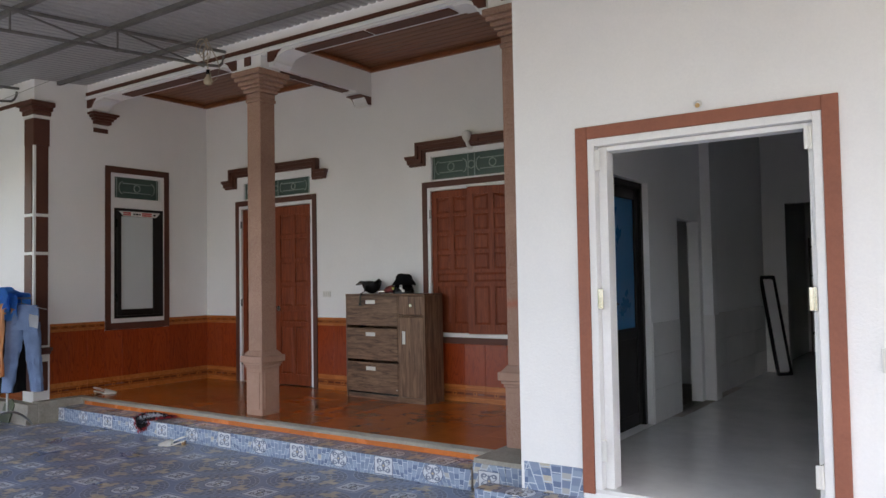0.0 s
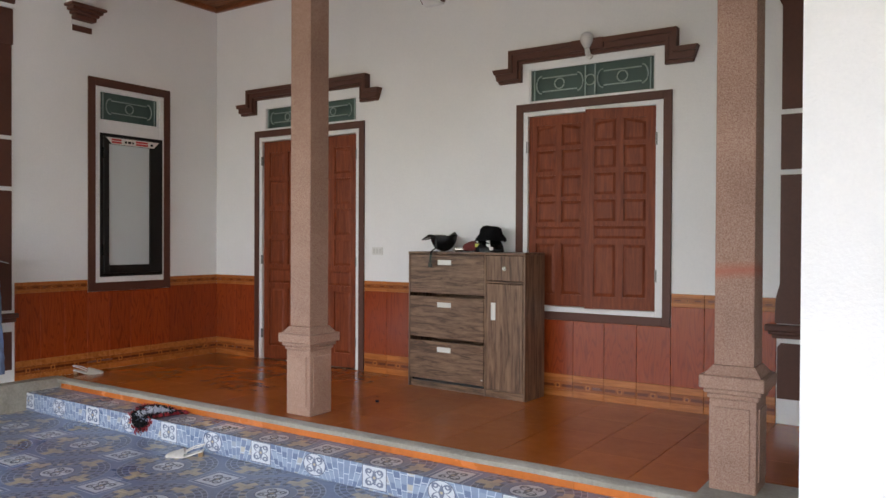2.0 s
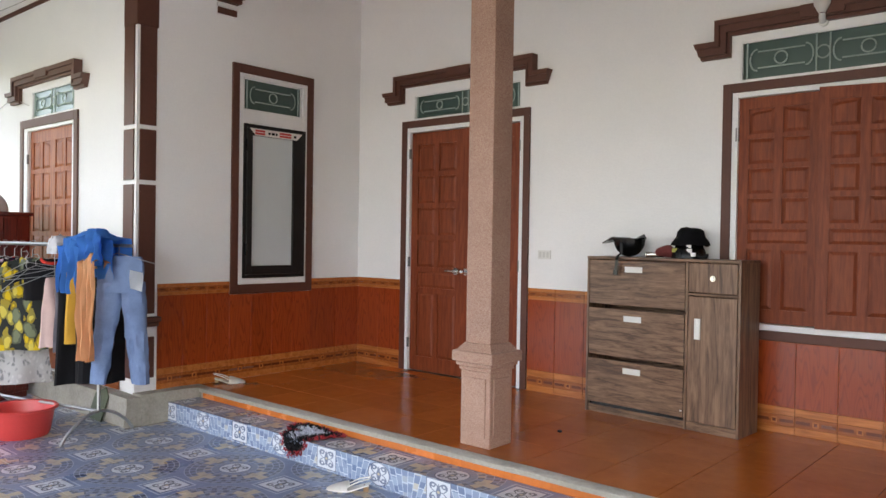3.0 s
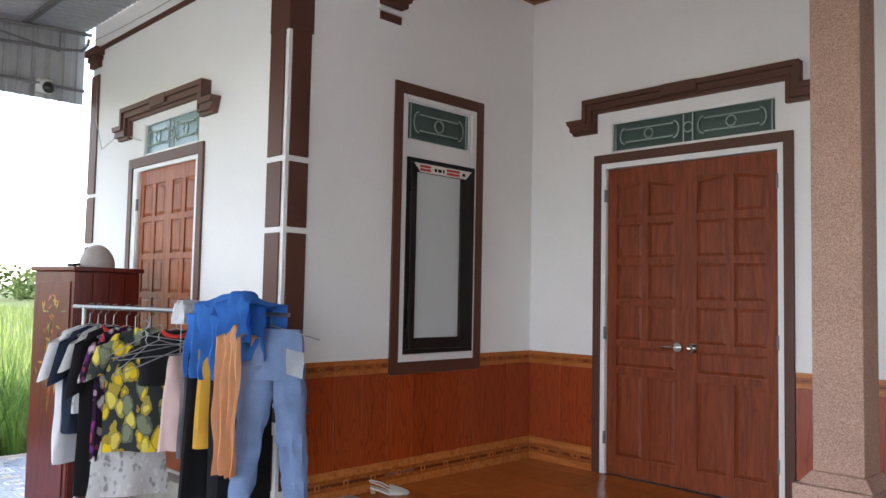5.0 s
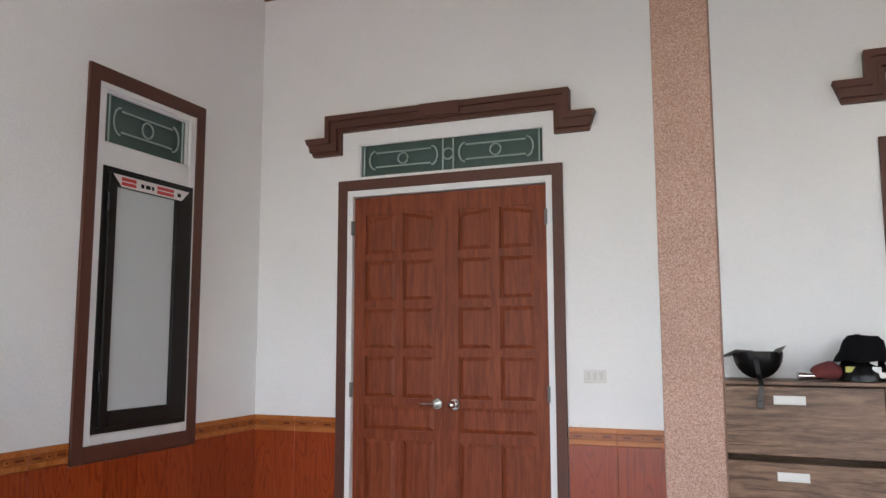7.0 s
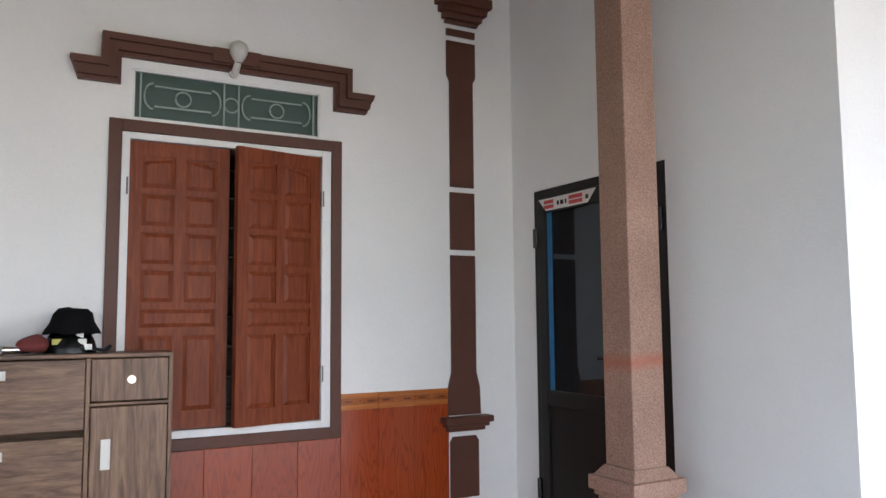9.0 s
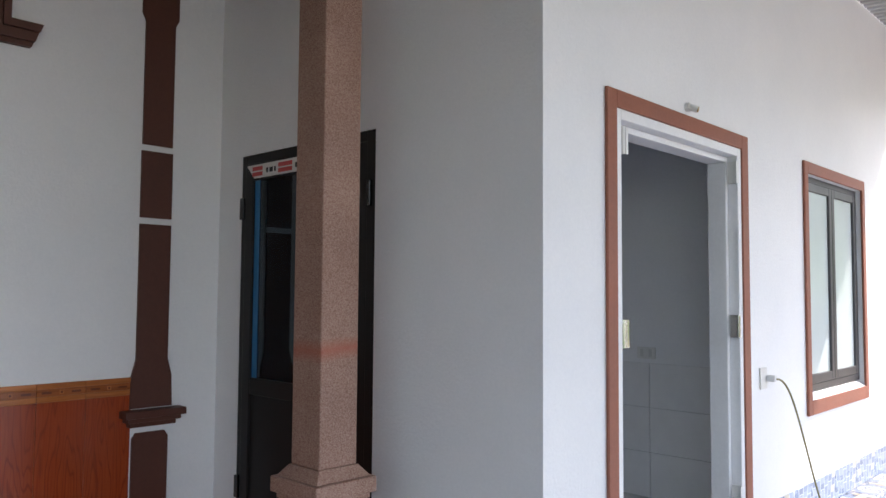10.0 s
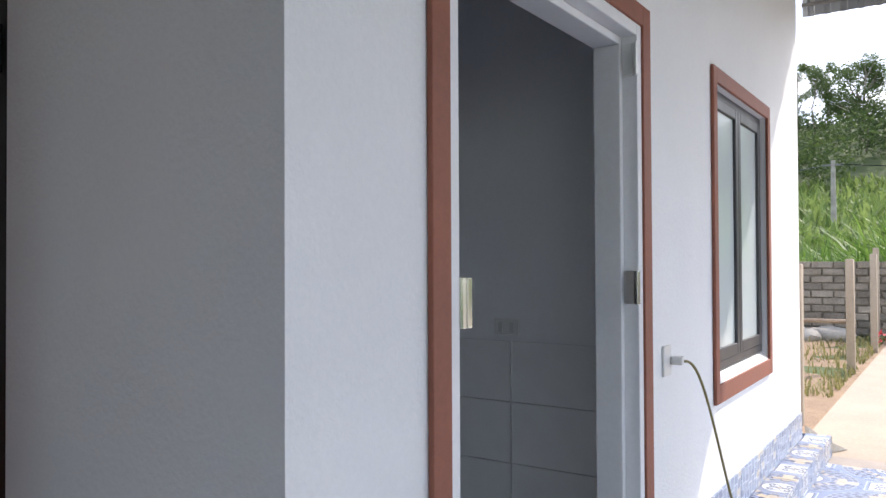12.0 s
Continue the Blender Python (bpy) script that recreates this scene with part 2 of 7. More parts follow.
S_PAT, PX, PY = 0.46, -5.60, 4.215


def pattern_tile(name, riser=False):
    """Blue encaustic-look tile: round and square white medallions in turn, with rings of blue blocks and beige stars."""
    m, nt, b = base_mat(name, 0.22)
    g = nt.nodes.new("ShaderNodeNewGeometry")
    sep = nt.nodes.new("ShaderNodeSeparateXYZ")
    nt.links.new(g.outputs["Position"], sep.inputs[0])
    u = math_node(nt, "DIVIDE", math_node(nt, "SUBTRACT", sep.outputs["X"], PX), S_PAT)
    if riser:
        w = math_node(nt, "DIVIDE", math_node(nt, "SUBTRACT", sep.outputs["Z"], 0.05), S_PAT * 0.75)
    else:
        w = math_node(nt, "DIVIDE", math_node(nt, "SUBTRACT", sep.outputs["Y"], PY), S_PAT)
    ru, rw = math_node(nt, "ROUND", u), math_node(nt, "ROUND", w)
    fu, fw = math_node(nt, "ABSOLUTE", math_node(nt, "SUBTRACT", u, ru)), math_node(nt, "ABSOLUTE", math_node(nt, "SUBTRACT", w, rw))
    par = math_node(nt, "ABSOLUTE", math_node(nt, "MODULO", math_node(nt, "ADD", ru, rw), 2.0))
    odd = math_node(nt, "GREATER_THAN", par, 0.5)

    def length(a, c):
        return math_node(nt, "SQRT", math_node(nt, "ADD", math_node(nt, "MULTIPLY", a, a), math_node(nt, "MULTIPLY", c, c)))

    r = length(fu, fw)
    sq = math_node(nt, "MAXIMUM", fu, fw)
    ang = math_node(nt, "ARCTAN2", fw, fu)

    def pick(f, a, c):
        """a where f is 0, c where f is 1."""
        n = nt.nodes.new("ShaderNodeMix")
        nt.links.new(f, n.inputs[0])
        nt.links.new(a, n.inputs[2])
        nt.links.new(c, n.inputs[3])
        return n.outputs[0]

    def band(x, lo, hi):
        return math_node(nt, "MULTIPLY", math_node(nt, "GREATER_THAN", x, lo), math_node(nt, "LESS_THAN", x, hi))

    # place relative to the nearest round medallion
    wide = math_node(nt, "GREATER_THAN", fu, fw)
    cu = pick(odd, pick(wide, fu, math_node(nt, "SUBTRACT", 1.0, fu)), fu)
    cw = pick(odd, pick(wide, math_node(nt, "SUBTRACT", 1.0, fw), fw), fw)
    ring = length(cu, cw)
    ca = math_node(nt, "ARCTAN2", cw, cu)
    dev = math_node(nt, "MINIMUM", ca, math_node(nt, "SUBTRACT", math.pi / 2, ca))
    blue, deep, slate = (0.14, 0.19, 0.32), (0.046, 0.062, 0.118), (0.17, 0.20, 0.275)
    beige, white, line = (0.50, 0.42, 0.29), (0.60, 0.64, 0.69), (0.46, 0.53, 0.64)
    ink = (0.13, 0.165, 0.25) if riser else (0.07, 0.085, 0.12)
    nz = node(nt, "ShaderNodeTexNoise", Scale=30.0, Detail=4.0)
    nt.links.new(g.outputs["Position"], nz.inputs["Vector"])
    col = mix(nt, nz.outputs["Fac"], shade(blue, 0.7), shade(blue, 1.4))
    # rings of curved blocks with pale joints
    for lo, hi, c1, c2, n_b, ph in ((0.225, 0.305, slate, blue, 20.0, 0.0), (0.315, 0.40, blue, deep, 16.0, 0.6), (0.41, 0.50, deep, slate, 20.0, 0.2), (0.51, 0.585, deep, blue, 28.0, 0.4), (0.595, 0.65, slate, deep, 32.0, 0.1)):
        t_ = math_node(nt, "FRACT", math_node(nt, "ADD", math_node(nt, "MULTIPLY", ca, n_b / (2 * math.pi)), ph))
        inside = band(ring, lo, hi)
        col = mix(nt, inside, col, mix(nt, math_node(nt, "GREATER_THAN", t_, 0.5), c1, c2))
        joint = math_node(nt, "LESS_THAN", math_node(nt, "ABSOLUTE", math_node(nt, "SUBTRACT", t_, 0.5)), 0.03)
        col = mix(nt, math_node(nt, "MULTIPLY", inside, math_node(nt, "MULTIPLY", joint, 0.3)), col, line)
        col = mix(nt, math_node(nt, "MULTIPLY", band(ring, hi, hi + 0.011), 0.65), col, line)
    # beige winged pieces towards the four square medallions, and beige blocks between
    notch = math_node(nt, "GREATER_THAN", ring, math_node(nt, "SUBTRACT", 0.50, math_node(nt, "MULTIPLY", dev, 0.30)))
    wing = math_node(nt, "MULTIPLY", math_node(nt, "LESS_THAN", dev, 0.36), band(ring, 0.40, 0.585))
    neck = math_node(nt, "MULTIPLY", math_node(nt, "LESS_THAN", dev, 0.11), band(ring, 0.36, 0.66))
    keep = math_node(nt, "MAXIMUM", math_node(nt, "MULTIPLY", wing, math_node(nt, "LESS_THAN", ring, 0.515)), neck)
    col = mix(nt, math_node(nt, "MULTIPLY", keep, math_node(nt, "ADD", 0.8, math_node(nt, "MULTIPLY", notch, 0.2))), col, beige)
    diag = math_node(nt, "MULTIPLY", band(dev, 0.52, 0.70), band(ring, 0.315, 0.40))
    col = mix(nt, math_node(nt, "MULTIPLY", diag, 0.75), col, beige)
    # pale lattice round the square medallions
    even = math_node(nt, "SUBTRACT", 1.0, odd)
    col = mix(nt, math_node(nt, "MULTIPLY", even, band(sq, 0.245, 0.262)), col, line)
    if riser:
        # blue blocks that fan out between the medallions, with pale joints
        ctr = math_node(nt, "SUBTRACT", math_node(nt, "FRACT", u), 0.5)
        fan = math_node(nt, "DIVIDE", ctr, math_node(nt, "ADD", 0.8, math_node(nt, "MULTIPLY", sep.outputs["Z"], 3.2)))
        pos = math_node(nt, "ADD", math_node(nt, "MULTIPLY", fan, 10.5), math_node(nt, "MULTIPLY", math_node(nt, "FLOOR", u), 31.0))
        st_ = math_node(nt, "FRACT", pos)
        cell = math_node(nt, "FLOOR", pos)
        wn_ = nt.nodes.new("ShaderNodeTexWhiteNoise")
        wn_.noise_dimensions = "1D"
        nt.links.new(cell, wn_.inputs["W"])
        col = ramp(nt, wn_.outputs["Value"], [(0.0, (0.09, 0.14, 0.26)), (0.45, (0.15, 0.22, 0.36)), (0.80, (0.24, 0.32, 0.44)), (0.92, (0.48, 0.45, 0.38))])
        row = math_node(nt, "FRACT", math_node(nt, "ADD", math_node(nt, "MULTIPLY", sep.outputs["Z"], 11.0), math_node(nt, "MULTIPLY", wn_.outputs["Value"], 3.0)))
        col = mix(nt, band(row, 0.45, 0.95), col, mix(nt, wn_.outputs["Value"], (0.28, 0.36, 0.49), (0.13, 0.19, 0.32)))
        col = mix(nt, math_node(nt, "LESS_THAN", st_, 0.11), col, (0.50, 0.58, 0.68))
        col = mix(nt, math_node(nt, "LESS_THAN", row, 0.07), col, (0.50, 0.58, 0.68))
    # medallions
    md = pick(odd, sq, r)
    if riser:
        md = math_node(nt, "MULTIPLY", md, 1.12)
    col = mix(nt, math_node(nt, "LESS_THAN", md, 0.218), col, deep)
    col = mix(nt, math_node(nt, "LESS_THAN", md, 0.205), col, white)
    # curled leaf motif: two lobes a side, with a cross of stems
    lobe = math_node(nt, "MULTIPLY", math_node(nt, "ABSOLUTE", math_node(nt, "SINE", math_node(nt, "MULTIPLY", ang, 2.0))), 0.115)
    fl = math_node(nt, "ABSOLUTE", math_node(nt, "SUBTRACT", r, math_node(nt, "ADD", lobe, 0.05)))
    col = mix(nt, math_node(nt, "LESS_THAN", fl, 0.017), col, ink)
    curl = math_node(nt, "ABSOLUTE", math_node(nt, "SUBTRACT", length(math_node(nt, "SUBTRACT", fu, 0.085), math_node(nt, "SUBTRACT", fw, 0.10)), 0.030))
    col = mix(nt, math_node(nt, "LESS_THAN", curl, 0.011), col, ink)
    col = mix(nt, math_node(nt, "LESS_THAN", math_node(nt, "ADD", math_node(nt, "MULTIPLY", fu, 3.0), fw), 0.14), col, ink)
    col = mix(nt, math_node(nt, "LESS_THAN", r, 0.022), col, beige)
    # worn, dusty film
    nz2 = node(nt, "ShaderNodeTexNoise", Scale=1.7, Detail=6.0)
    nt.links.new(g.outputs["Position"], nz2.inputs["Vector"])
    dust = math_node(nt, "MULTIPLY", nz2.outputs["Fac"], 0.16)
    col = mix(nt, dust, col, (0.40, 0.40, 0.40))
    nt.links.new(col, b.inputs["Base Color"])
    nt.links.new(math_node(nt, "ADD", math_node(nt, "MULTIPLY", nz2.outputs["Fac"], 0.3), 0.16), b.inputs["Roughness"])
    return m


PATT = pattern_tile("blue_patterned_floor_tile")
PATR = pattern_tile("blue_patterned_riser_tile", True)
ROOFM = grainy("grey_corrugated_roof_sheet", (0.30, 0.31, 0.315), (0.42, 0.43, 0.43), scale=0.6, fine=12, rough=0.5, metal=0.1, relief=0.05)


# ---- mesh helpers ----
def box(bm, x0, x1, y0, y1, z0, z1, bevel=0.0, m=None):
    r = bmesh.ops.create_cube(bm, size=1.0)
    vs = r["verts"]
    mt = Matrix.Translation(((x0 + x1) / 2, (y0 + y1) / 2, (z0 + z1) / 2)) @ Matrix.Diagonal((abs(x1 - x0), abs(y1 - y0), abs(z1 - z0), 1))
    bmesh.ops.transform(bm, matrix=mt, verts=vs)
    if bevel:
        es = list({e for v in vs for e in v.link_edges})
        out = bmesh.ops.bevel(bm, geom=es, offset=bevel, segments=2, affect="EDGES", profile=0.5)
        vs = list({v for f in out["faces"] for v in f.verts} | {v for v in vs if v.is_valid})
    if m is not None:
        bmesh.ops.transform(bm, matrix=m, verts=[v for v in vs if v.is_valid])
    return vs


def tube(bm, a, b, r, seg=10, r2=None):
    a, b = Vector(a), Vector(b)
    d = b - a
    m = Matrix.Translation((a + b) / 2) @ d.to_track_quat("Z", "Y").to_matrix().to_4x4()
    return bmesh.ops.create_cone(bm, cap_ends=True, segments=seg, radius1=r, radius2=r if r2 is None else r2, depth=d.length, matrix=m)["verts"]


def sweep(bm, pts, r, seg=8):
    """A round bar along a polyline."""
    pts = [Vector(p) for p in pts]
    rings = []
    up = Vector((0, 0, 1))
    for i, p in enumerate(pts):
        d = (pts[min(i + 1, len(pts) - 1)] - pts[max(i - 1, 0)]).normalized()
        s = d.cross(up if abs(d.z) < 0.95 else Vector((1, 0, 0))).normalized()
        t = s.cross(d)
        rad = r[i] if isinstance(r, (list, tuple)) else r
        rings.append([bm.verts.new(p + rad * (math.cos(k * 2 * math.pi / seg) * s + math.sin(k * 2 * math.pi / seg) * t)) for k in range(seg)])
    for a, b in zip(rings, rings[1:]):
        for k in range(seg):
            bm.faces.new((a[k], a[(k + 1) % seg], b[(k + 1) % seg], b[k]))
    bm.faces.new(rings[0][::-1])
    bm.faces.new(rings[-1])


def prism(bm, poly, vec):
    """A polygon (3D points) pushed along vec."""
    a = [bm.verts.new(p) for p in poly]
    b = [bm.verts.new(Vector(p) + Vector(vec)) for p in poly]
    n = len(poly)
    bm.faces.new(a)
    bm.faces.new(b[::-1])
    for i in range(n):
        bm.faces.new((a[i], b[i], b[(i + 1) % n], a[(i + 1) % n]))


def lathe(bm, prof, centre, seg=28):
    """A profile of (radius, z) turned round a vertical axis."""
    cx, cy, cz = centre
    rings = [[bm.verts.new((cx + r * math.cos(2 * math.pi * k / seg), cy + r * math.sin(2 * math.pi * k / seg), cz + z)) for k in range(seg)] for r, z in prof]
    for a, b in zip(rings, rings[1:]):
        for k in range(seg):
            bm.faces.new((a[k], a[(k + 1) % seg], b[(k + 1) % seg], b[k]))
    return rings


def finish(bm, name, mat, smooth=False):
    bmesh.ops.recalc_face_normals(bm, faces=bm.faces)
    me = bpy.data.meshes.new(name)
    bm.to_mesh(me)
    bm.free()
    me.materials.append(mat)
    if smooth:
        me.shade_smooth()
        me.set_sharp_from_angle(angle=radians(42))
    return me


def part(name, bm, mat, parent=None, label="", smooth=False):
    ob = new(name, finish(bm, name, mat, smooth))
    if parent is not None:
        ob.parent = parent
        ob.matrix_parent_inverse = parent.matrix_world.inverted()
    return tagged(ob, label)


def boxpart(name, dims, mat, parent=None, label="", bevel=0.0):
    bm = bmesh.new()
    box(bm, *dims, bevel=bevel)
    return part(name, bm, mat, parent, label)


def thing(name, at, label, category, group="", kind="", rz=0.0):
    ob = new(name)
    ob.empty_display_size = 0.1
    ob.matrix_world = pose(*at, 0, 0, rz)
    bpy.context.view_layer.update()
    return tagged(ob, label, category, group, kind)


def structure(name, bm, mat, label, category, smooth=False):
    return tagged(part(name, bm, mat, None, "", smooth), label, category, "", "structure")


def wall(name, axis, a0, a1, z0, z1, face, back, openings, mat, label):
    """A wall of real thickness along x or y, between face and back, with openings (a0, a1, z0, z1) through it."""
    sa = sorted({a0, a1, *[o[0] for o in openings], *[o[1] for o in openings]})
    sz = sorted({z0, z1, *[o[2] for o in openings], *[o[3] for o in openings]})
    sa = [a for a in sa if a0 <= a <= a1]
    sz = [z for z in sz if z0 <= z <= z1]
    bm = bmesh.new()
    cache = {}

    def vert(i, j, k):
        if (i, j, k) not in cache:
            d = (face, back)[k]
            p = (sa[i], d, sz[j]) if axis == "x" else (d, sa[i], sz[j])
            cache[i, j, k] = bm.verts.new(p)
        return cache[i, j, k]

    def solid(i, j):
        if not (0 <= i < len(sa) - 1 and 0 <= j < len(sz) - 1):
            return False
        ca, cz = (sa[i] + sa[i + 1]) / 2, (sz[j] + sz[j + 1]) / 2
        return not any(o[0] < ca < o[1] and o[2] < cz < o[3] for o in openings)

    for i in range(len(sa) - 1):
        for j in range(len(sz) - 1):
            if not solid(i, j):
                continue
            for k in (0, 1):
                bm.faces.new([vert(i, j, k), vert(i + 1, j, k), vert(i + 1, j + 1, k), vert(i, j + 1, k)])
            for di, dj, (p, q) in ((-1, 0, ((i, j), (i, j + 1))), (1, 0, ((i + 1, j), (i + 1, j + 1))), (0, -1, ((i, j), (i + 1, j))), (0, 1, ((i, j + 1), (i + 1, j + 1)))):
                if not solid(i + di, j + dj):
                    bm.faces.new([vert(*p, 0), vert(*q, 0), vert(*q, 1), vert(*p, 1)])
    return structure(name, bm, mat, label, "wall")


# ---- the plan ----
G = -0.03               # courtyard tiles
FL = 0.19               # veranda floor
BACK, FRONT = 6.66, 4.325   # veranda back wall, right wing's front
WEST, EAST = -8.525, -2.43  # ends of the veranda
WINGY = 4.35            # left wing's front
CEIL = 3.86
CORNER = 2.69           # right wing's far corner
ROOFZ = lambda y: 3.745 + 0.07 * (y - 4.6)

# walls
wall("wall_north", "x", WEST, EAST, FL, 4.2, BACK, BACK + 0.22, [(-7.83, -6.575, FL, 2.40), (-7.79, -6.585, 2.515, 2.74), (-4.80, -3.755, 0.885, 2.40), (-4.79, -3.765, 2.505, 2.773)], WHITE, "white stucco veranda back wall with doors and transoms")
wall("wall_west", "y", WINGY, BACK + 0.22, G, 4.2, WEST, WEST - 0.2, [(5.30, 5.975, 1.05, 2.385), (5.295, 5.985, 2.50, 2.79)], WHITE, "white stucco end wall with a tall window")
wall("wall_wing_west", "x", -11.62, WEST - 0.2, G, 4.2, WINGY, WINGY + 0.2, [(-10.575, -9.59, FL, 2.365), (-10.50, -9.61, 2.475, 2.722)], WHITE, "white stucco front wall of the left wing")
wall("wall_wing_end", "y", WINGY + 0.2, 9.0, G, 4.2, -11.62, -11.42, [], WHITE, "white stucco end wall of the left wing")
wall("wall_east", "y", FRONT + 0.15, 13.8, G, 4.2, EAST, EAST + 0.11, [(5.28, 6.42, FL, 2.25), (7.17, 7.82, FL, 1.99)], WHITE, "white stucco wall with a black framed door")
wall("wall_wing_east", "x", EAST, CORNER, G, 4.2, FRONT, FRONT + 0.15, [(-1.925, -0.635, 0.165, 2.285), (0.40, 1.57, 0.79, 2.275)], WHITE, "white stucco front wall with a doorway and window")
wall("wall_far_end", "y", FRONT + 0.15, 13.8, G, 4.2, CORNER, CORNER - 0.2, [], WHITE, "white stucco far end wall of the right wing")
wall("wall_partition", "y", FRONT + 0.15, 10.6, 0.185, 3.6, -0.22, -0.10, [], GREYW, "pale grey plaster partition behind the doorway")
wall("wall_room_back", "x", EAST + 0.11, CORNER - 0.2, 0.185, 3.6, 10.6, 10.75, [(-2.04, -1.0, 0.185, 2.35)], GREYW, "grey plaster back wall with a dark opening")
wall("wall_kitchen_back", "x", EAST + 0.11, CORNER - 0.2, 0.185, 3.6, 13.6, 13.8, [], GREYW, "grey plaster wall of the dark back room")
wall("wall_house_back", "x", -11.62, EAST, G, 4.2, 9.0, 9.2, [], GREYW, "plain plaster rear wall of the house")

bm = bmesh.new()
box(bm, WEST - 0.2, EAST + 0.2, BACK - 0.002, 9.2, 4.2, 4.3)
box(bm, -11.62, WEST - 0.2, WINGY, 9.2, 4.2, 4.3)
box(bm, WEST - 0.2, EAST + 0.2, 4.97, BACK - 0.002, 4.2, 4.3)
structure("roof_slab", bm, CONCR, "flat concrete roof slab over the house", "roof")
bm = bmesh.new()
box(bm, EAST, CORNER, FRONT, 13.8, 4.2, 4.3)
structure("roof_slab_wing", bm, CONCR, "flat concrete roof slab over the wing", "roof")
bm = bmesh.new()
box(bm, EAST + 0.11, CORNER - 0.2, FRONT + 0.15, 13.6, 3.6, 3.7)
structure("ceiling_wing", bm, GREYW, "plain pale plaster ceiling of the room", "ceiling")
bm = bmesh.new()
box(bm, EAST + 0.05, CORNER - 0.1, FRONT + 0.004, 13.7, 0.05, 0.1865)
structure("floor_room", bm, MARBLE, "polished pale grey marble tile floor", "floor")
for x0, x1 in ((WEST - 0.25, EAST),):
    bm = bmesh.new()
    box(bm, x0, x1 + 0.2, BACK + 0.24, 9.0, 0.1, FL)
    structure("floor_inside", bm, GROUT, "floor of the rooms behind the doors", "floor")

# wooden veranda ceiling: slats, one mesh, with a cornice
bm = bmesh.new()
y = 5.21
while y < BACK:
    box(bm, WEST, EAST, y + 0.004, min(y + 0.096, BACK), CEIL, CEIL + 0.02)
    y += 0.1
box(bm, WEST, EAST, 5.2, BACK, CEIL + 0.021, CEIL + 0.04)
structure("ceiling_veranda", bm, CEILW, "varnished orange-brown wooden slat ceiling", "ceiling")
bm = bmesh.new()
box(bm, WEST + 0.002, EAST - 0.002, BACK - 0.045, BACK - 0.002, CEIL - 0.05, CEIL - 0.002, 0.006)
for x0, x1 in ((WEST + 0.002, WEST + 0.045), (EAST - 0.045, EAST - 0.002), (-5.845, -5.803), (-5.597, -5.555)):
    box(bm, x0, x1, 5.215, BACK - 0.047, CEIL - 0.05, CEIL - 0.002, 0.006)
structure("trim_ceiling", bm, CEILW, "dark wooden cornice round the veranda ceiling", "trim")

# ---- beams, brackets ----
def bracket_profile(r, flip):
    """Quarter-curve corbel outline in the plane of the beam: (along, down)."""
    pts = [(0, 0), (0, -0.13)]
    pts += [(0.06, -0.13), (0.075, -0.105)]
    for k in range(7):
        a = math.pi / 2 * k / 6
        pts.append((0.09 + r * (1 - math.cos(a)), -0.10 + 0.085 * math.sin(a)))
    pts += [(0.09 + r + 0.06, -0.015), (0.09 + r + 0.06, 0)]
    return [(p[0] * flip, p[1]) for p in pts]


BY0, BY1 = 4.97, 5.21
front_beam = thing("front_beam", (-5.5, 5.06, 3.62), "white veranda beam edged with dark brown moulding", "beam", kind="structure")
boxpart("beam_body", (WEST, EAST, BY0, BY1, 3.62, 4.19), WHITE, front_beam)
boxpart("moulding", (WEST, EAST, BY0 - 0.025, BY0 - 0.002, 3.675, 3.71), BROWN, front_beam, "dark brown painted moulding", 0.004)
boxpart("moulding", (WEST, EAST, BY0 - 0.035, BY0 - 0.002, 3.625, 3.66), WTRIM, front_beam, "", 0.006)
for x0, x1 in ((WEST + 0.62, -6.75), (-6.72, -6.08), (-5.2, -4.3), (-4.27, -3.4)):
    boxpart("soffit_panel", (x0, x1, BY0 + 0.05, BY1 - 0.05, 3.608, 3.6185), BROWN, front_beam, "dark brown soffit panel")
for x, fl in ((WEST, 1), (-5.885, -1), (-5.445, 1), (-3.02, -1), (-2.60, 1)):
    if x == -2.60:
        continue
    bm = bmesh.new()
    prism(bm, [(x + a, BY0 + 0.01, 3.619 + d) for a, d in bracket_profile(0.16, fl)], (0, BY1 - BY0 - 0.02, 0))
    part("bracket", bm, WTRIM, front_beam, "white curved bracket", True)
    bm = bmesh.new()
    prism(bm, [(x + a * 1.12 + 0.004 * fl, BY0 - 0.012, 3.655 + d * 0.95) for a, d in bracket_profile(0.16, fl)], (0, 0.02, 0))
    part("bracket_edge", bm, BROWN, front_beam, "dark brown bracket edging", True)
for x in (-5.71, -2.83):
    bm = bmesh.new()
    box(bm, x - 0.17, x + 0.17, BY0 - 0.004, BY1 + 0.004, 3.495, 3.62)
    part("pier", bm, WHITE, front_beam)
    boxpart("panel", (x - 0.05, x + 0.04, BY0 - 0.02, BY0 - 0.006, 3.54, 3.70), BROWN, front_beam, "dark brown raised panel", 0.004)

cross_beam = thing("cross_beam", (-5.665, 5.9, 3.6), "white cross beam with brown soffit panels", "beam", kind="structure")
boxpart("beam_body", (-5.80, -5.60, BY1, BACK, 3.56, CEIL + 0.02), WHITE, cross_beam)
for y0, y1 in ((5.25, 5.60), (5.63, 6.0), (6.03, 6.33)):
    boxpart("soffit_panel", (-5.755, -5.645, y0, y1, 3.548, 3.5585), BROWN, cross_beam, "dark brown soffit panel")
bm = bmesh.new()
prism(bm, [(-5.79, BACK - 0.001 + a, 3.559 + d) for a, d in bracket_profile(0.10, -1)], (0.18, 0, 0))
part("bracket", bm, WTRIM, cross_beam, "white curved bracket", True)
bm = bmesh.new()
